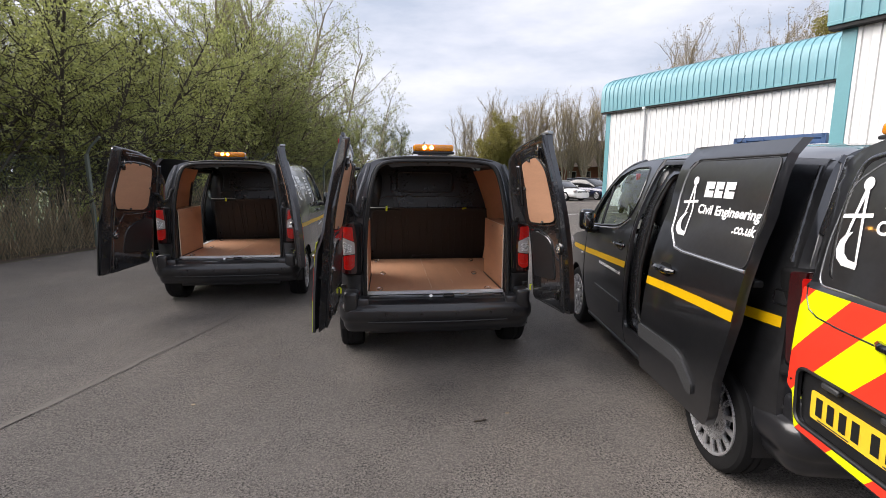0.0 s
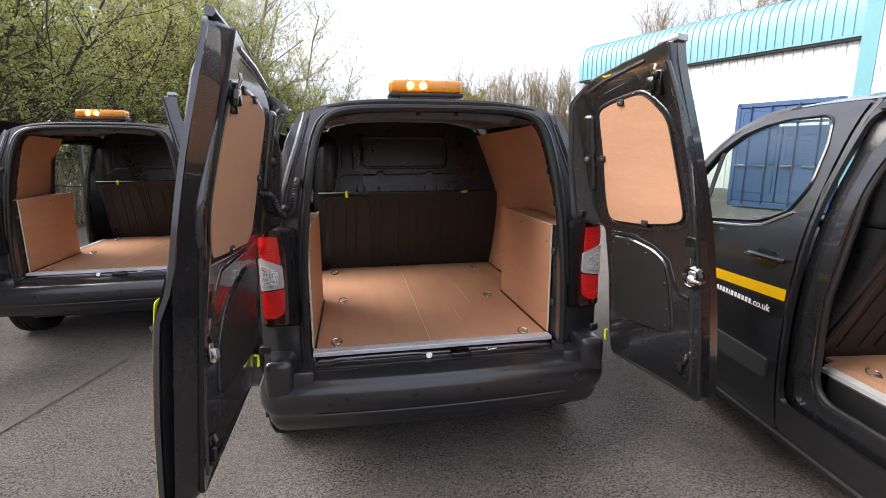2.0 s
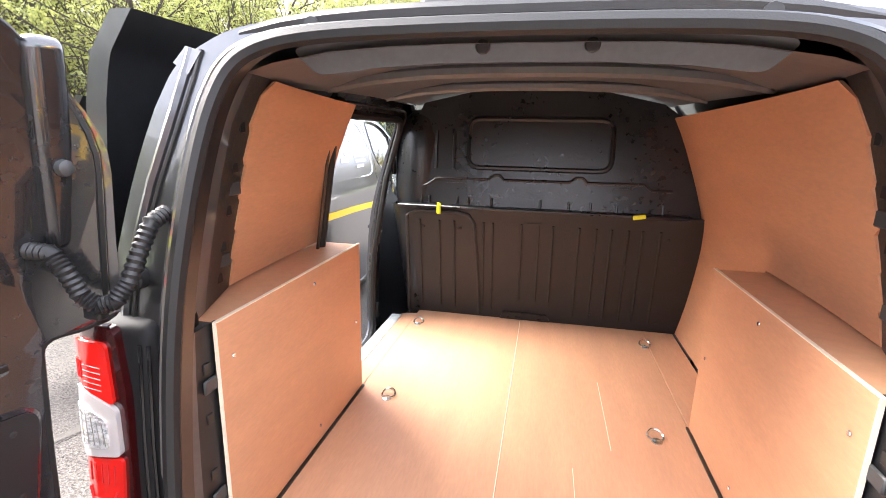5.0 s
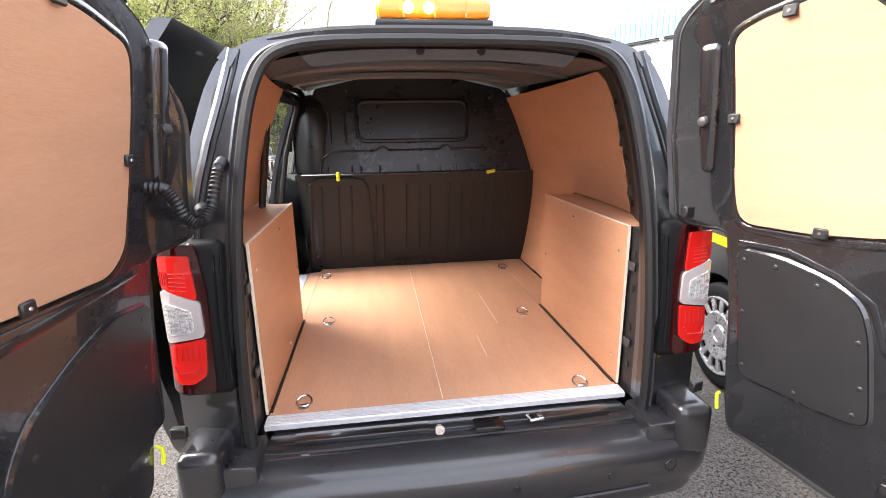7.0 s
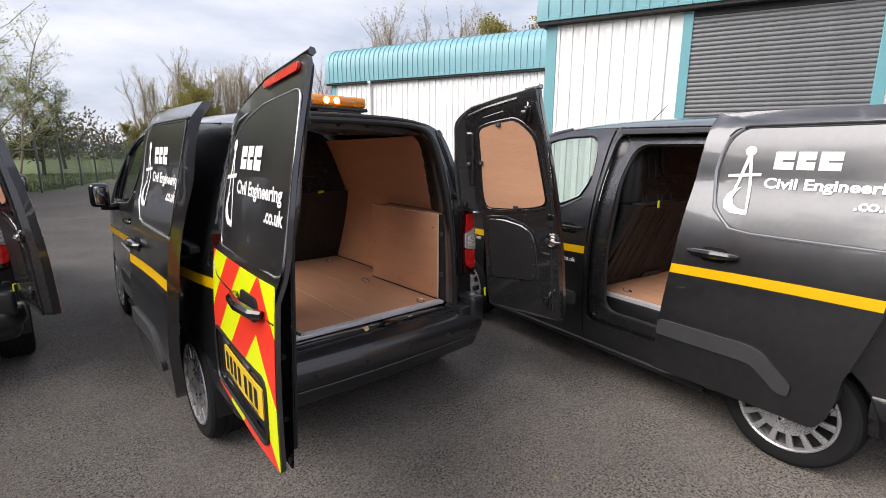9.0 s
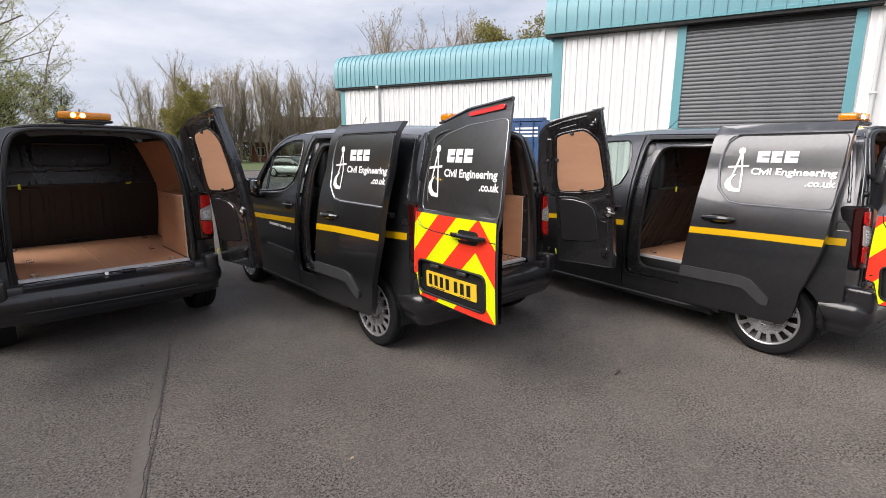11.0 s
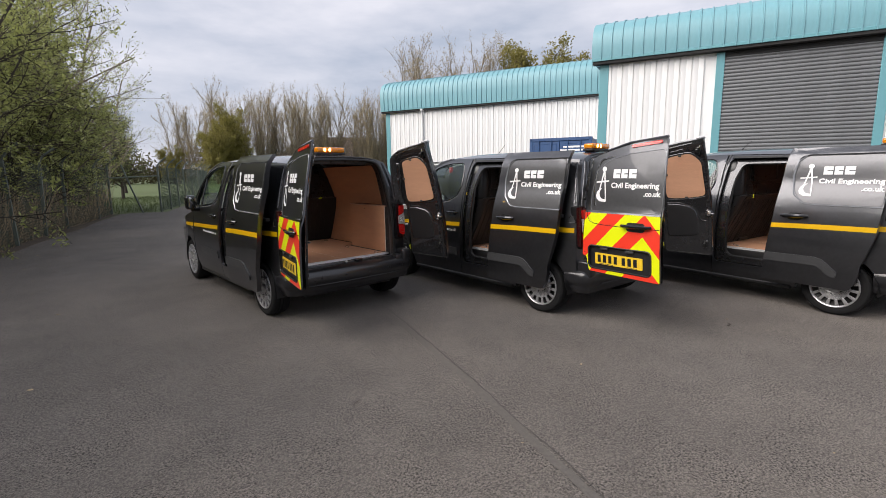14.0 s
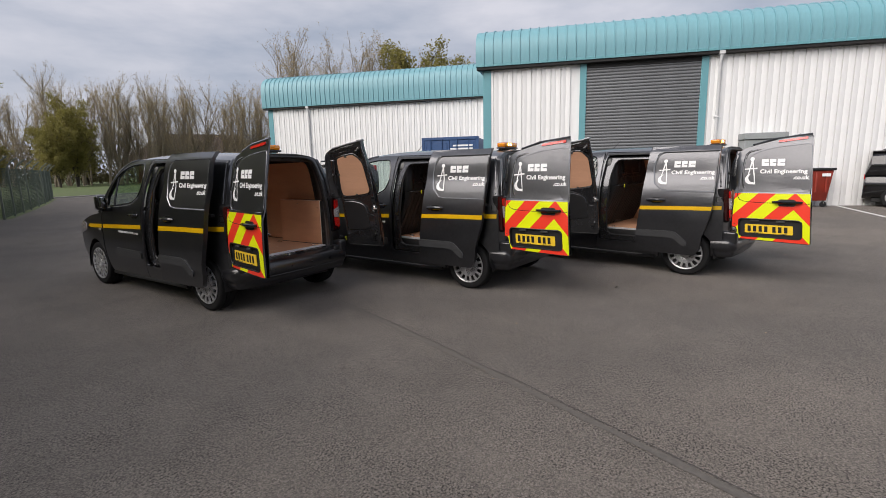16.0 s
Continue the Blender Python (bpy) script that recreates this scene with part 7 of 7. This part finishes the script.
tagged(new("far_woods", me), "dark brown and olive woods beyond the field", "woods", "", "stuff")

# ---- trees ----
def plant(kinds, places):
    """First place takes the tree itself, the others take copies."""
    used = set()
    for k, x, y, s, a in places:
        m = pose(x, y, -0.03, 0, 0, a) @ Matrix.Diagonal((s, s, s * (0.94 + 0.12 * ((x * 7 + y * 3) % 1)), 1))
        if k not in used:
            used.add(k)
            kinds[k].matrix_basis = m
        else:
            ob = copy_thing(kinds[k], m)
            ob.matrix_basis = m


willow = [make_tree("willow_shrub", "tall willow shrub covered with bright spring leaves", 20 + i, 8, 6.0, 0.85, 0.22, 3, (3, 2, 1), 0.06, BARK, LEAF_A, 6.6, 0.072, 0.038, 0.035, lean=0.75, base=0.5, share=0.25) for i in range(3)]
# willows from (-14.2, 1.4) to (-17.8, -10.6) are unseen, added to shade the yard
plant(willow, [(0, -9.6, 10.2, 1.0, 0), (1, -8.4, 13.2, 1.05, 40), (2, -10.8, 7.0, 1.0, 80), (0, -7.4, 16.6, 1.0, 130), (1, -11.5, 12.0, 1.15, 200), (2, -6.4, 20.0, 0.95, 250), (2, -9.6, 17.5, 1.2, 20), (0, -13.0, 4.5, 1.0, 300), (1, -6.2, 24.0, 0.8, 100), (2, -12.5, 16.5, 1.3, 150), (1, -14.2, 1.4, 1.15, 60), (0, -15.2, -2.4, 1.25, 170), (2, -16.6, -6.4, 1.25, 280), (1, -17.8, -10.6, 1.3, 20), (0, -7.6, 21.5, 1.25, 75), (1, -9.0, 25.0, 1.4, 15), (2, -7.0, 28.0, 1.2, 190), (0, -5.0, 26.8, 0.95, 35), (1, -4.9, 30.5, 1.05, 150), (2, -5.2, 23.2, 0.85, 310), (0, -3.9, 34.0, 0.9, 220)])
bare = [make_tree("budding_tree", "slender tree with fine twigs and opening buds", 40 + i, 3, 8.4, 0.75, 0.30, 3, (3, 2, 1), 0.09, TWIG, LEAF_A, 3.0, 0.08, 0.03, 0.05, lean=0.3, base=0.3) for i in range(2)]
plant(bare, [(0, -4.9, 21.8, 1.05, 0), (1, -5.4, 26.0, 1.35, 90), (0, -6.8, 30.0, 1.35, 200), (1, -4.4, 35.0, 1.3, 30), (0, -7.2, 26.0, 1.3, 260), (0, -8.6, 22.5, 1.2, 120), (1, -14.0, 10.0, 1.1, 10), (0, -12.0, 23.0, 1.3, 310), (1, -1.8, 41.0, 1.05, 70)])
dark = [make_tree("hawthorn_tree", "small round dark green tree on the grass", 60, 1, 5.2, 1.0, 0.08, 3, (4, 3, 1), 0.12, BARK, LEAF_C, 2.4, 0.1, 0.05, 0.12)]
plant(dark, [(0, -0.5, 43.7, 1.1, 0), (0, -5.5, 45.0, 1.0, 80), (0, 1.4, 58.0, 1.2, 150), (0, -9.0, 52.0, 1.3, 220)])
olive = [make_tree("yellow_willow_tree", "broad tree with olive yellow spring leaves", 70, 3, 12.0, 0.8, 0.25, 3, (3, 2, 1), 0.2, BARK, LEAF_B, 7.0, 0.26, 0.13, 0.25, lean=0.3, share=0.6)]
plant(olive, [(0, 22.4, 94, 1.0, 0), (0, 19.6, 92, 0.78, 60), (0, 45, 42, 1.4, 120), (0, 49, 39, 1.25, 200), (0, 14.0, 100, 0.55, 100), (0, 29, 110, 0.9, 10)])
poplar = [make_tree("poplar_tree", "tall bare poplar with upright pale branches", 80 + i, 3, 19.0, 0.34, 0.50, 3, (3, 2, 1), 0.2, TWIG, LEAF_D, 1.2, 0.16, 0.08, 0.1, lean=0.16, base=0.5) for i in range(3)]
rows = []
random.seed(21)
for i in range(42):
    t = i / 41
    x, y = 17 + 52 * t + random.uniform(-1.2, 1.2), 106 - 22 * t + random.uniform(-5, 5)
    rows.append((i % 3, x, y, random.uniform(0.66, 0.86) + 0.1 * t, random.uniform(0, 360)))
for i in range(7):
    rows.append((i % 3, 31 + 2.2 * i, 53 - 1.6 * i + random.uniform(-1, 1), random.uniform(0.78, 0.9), random.uniform(0, 360)))
plant(poplar, rows)

# dead grass and brambles along the fence foot
rng = np.random.default_rng(5)
pts, dirs = [], []
for (x0, y0), (x1, y1) in zip(FENCE_A, FENCE_A[1:]):
    q = math.hypot(x1 - x0, y1 - y0)
    k = int(q * 280)
    t = rng.random(k)
    back = np.abs(rng.normal(0.7, 0.7, k))
    pts.append(np.stack([x0 + (x1 - x0) * t - back, y0 + (y1 - y0) * t, np.zeros(k)], 1))
pts = np.concatenate(pts)
tops = pts + np.stack([rng.normal(0, 0.22, len(pts)), rng.normal(0, 0.22, len(pts)), rng.uniform(0.15, 1.5, len(pts))], 1)
mid = (pts + tops) / 2 + rng.normal(0, 0.05, pts.shape)
me = prisms(np.concatenate([pts, mid]), np.concatenate([mid, tops]), np.full(len(pts) * 2, 0.008), np.full(len(pts) * 2, 0.004), 3)
me.materials.append(STALK)
tagged(new("dead_stalks", me), "dry brown stalks and brambles along the fence", "undergrowth", "", "stuff")
g = rng.uniform([-10, 27], [6, 46], (9000, 2))
keepers = g[:, 0] < np.interp(g[:, 1], [26, 32.6, 38.4, 46], [-1.4, 1.0, 3.0, 5.3])
g = g[keepers]
gp = np.concatenate([g, np.full((len(g), 1), -0.03)], 1)
me = prisms(gp, gp + np.stack([rng.normal(0, 0.05, len(g)), rng.normal(0, 0.05, len(g)), rng.uniform(0.05, 0.16, len(g))], 1), np.full(len(g), 0.012), np.full(len(g), 0.004), 3)
me.materials.append(GRASS)
tagged(new("grass_tufts", me), "short grass tufts on the field", "grass", "", "stuff")
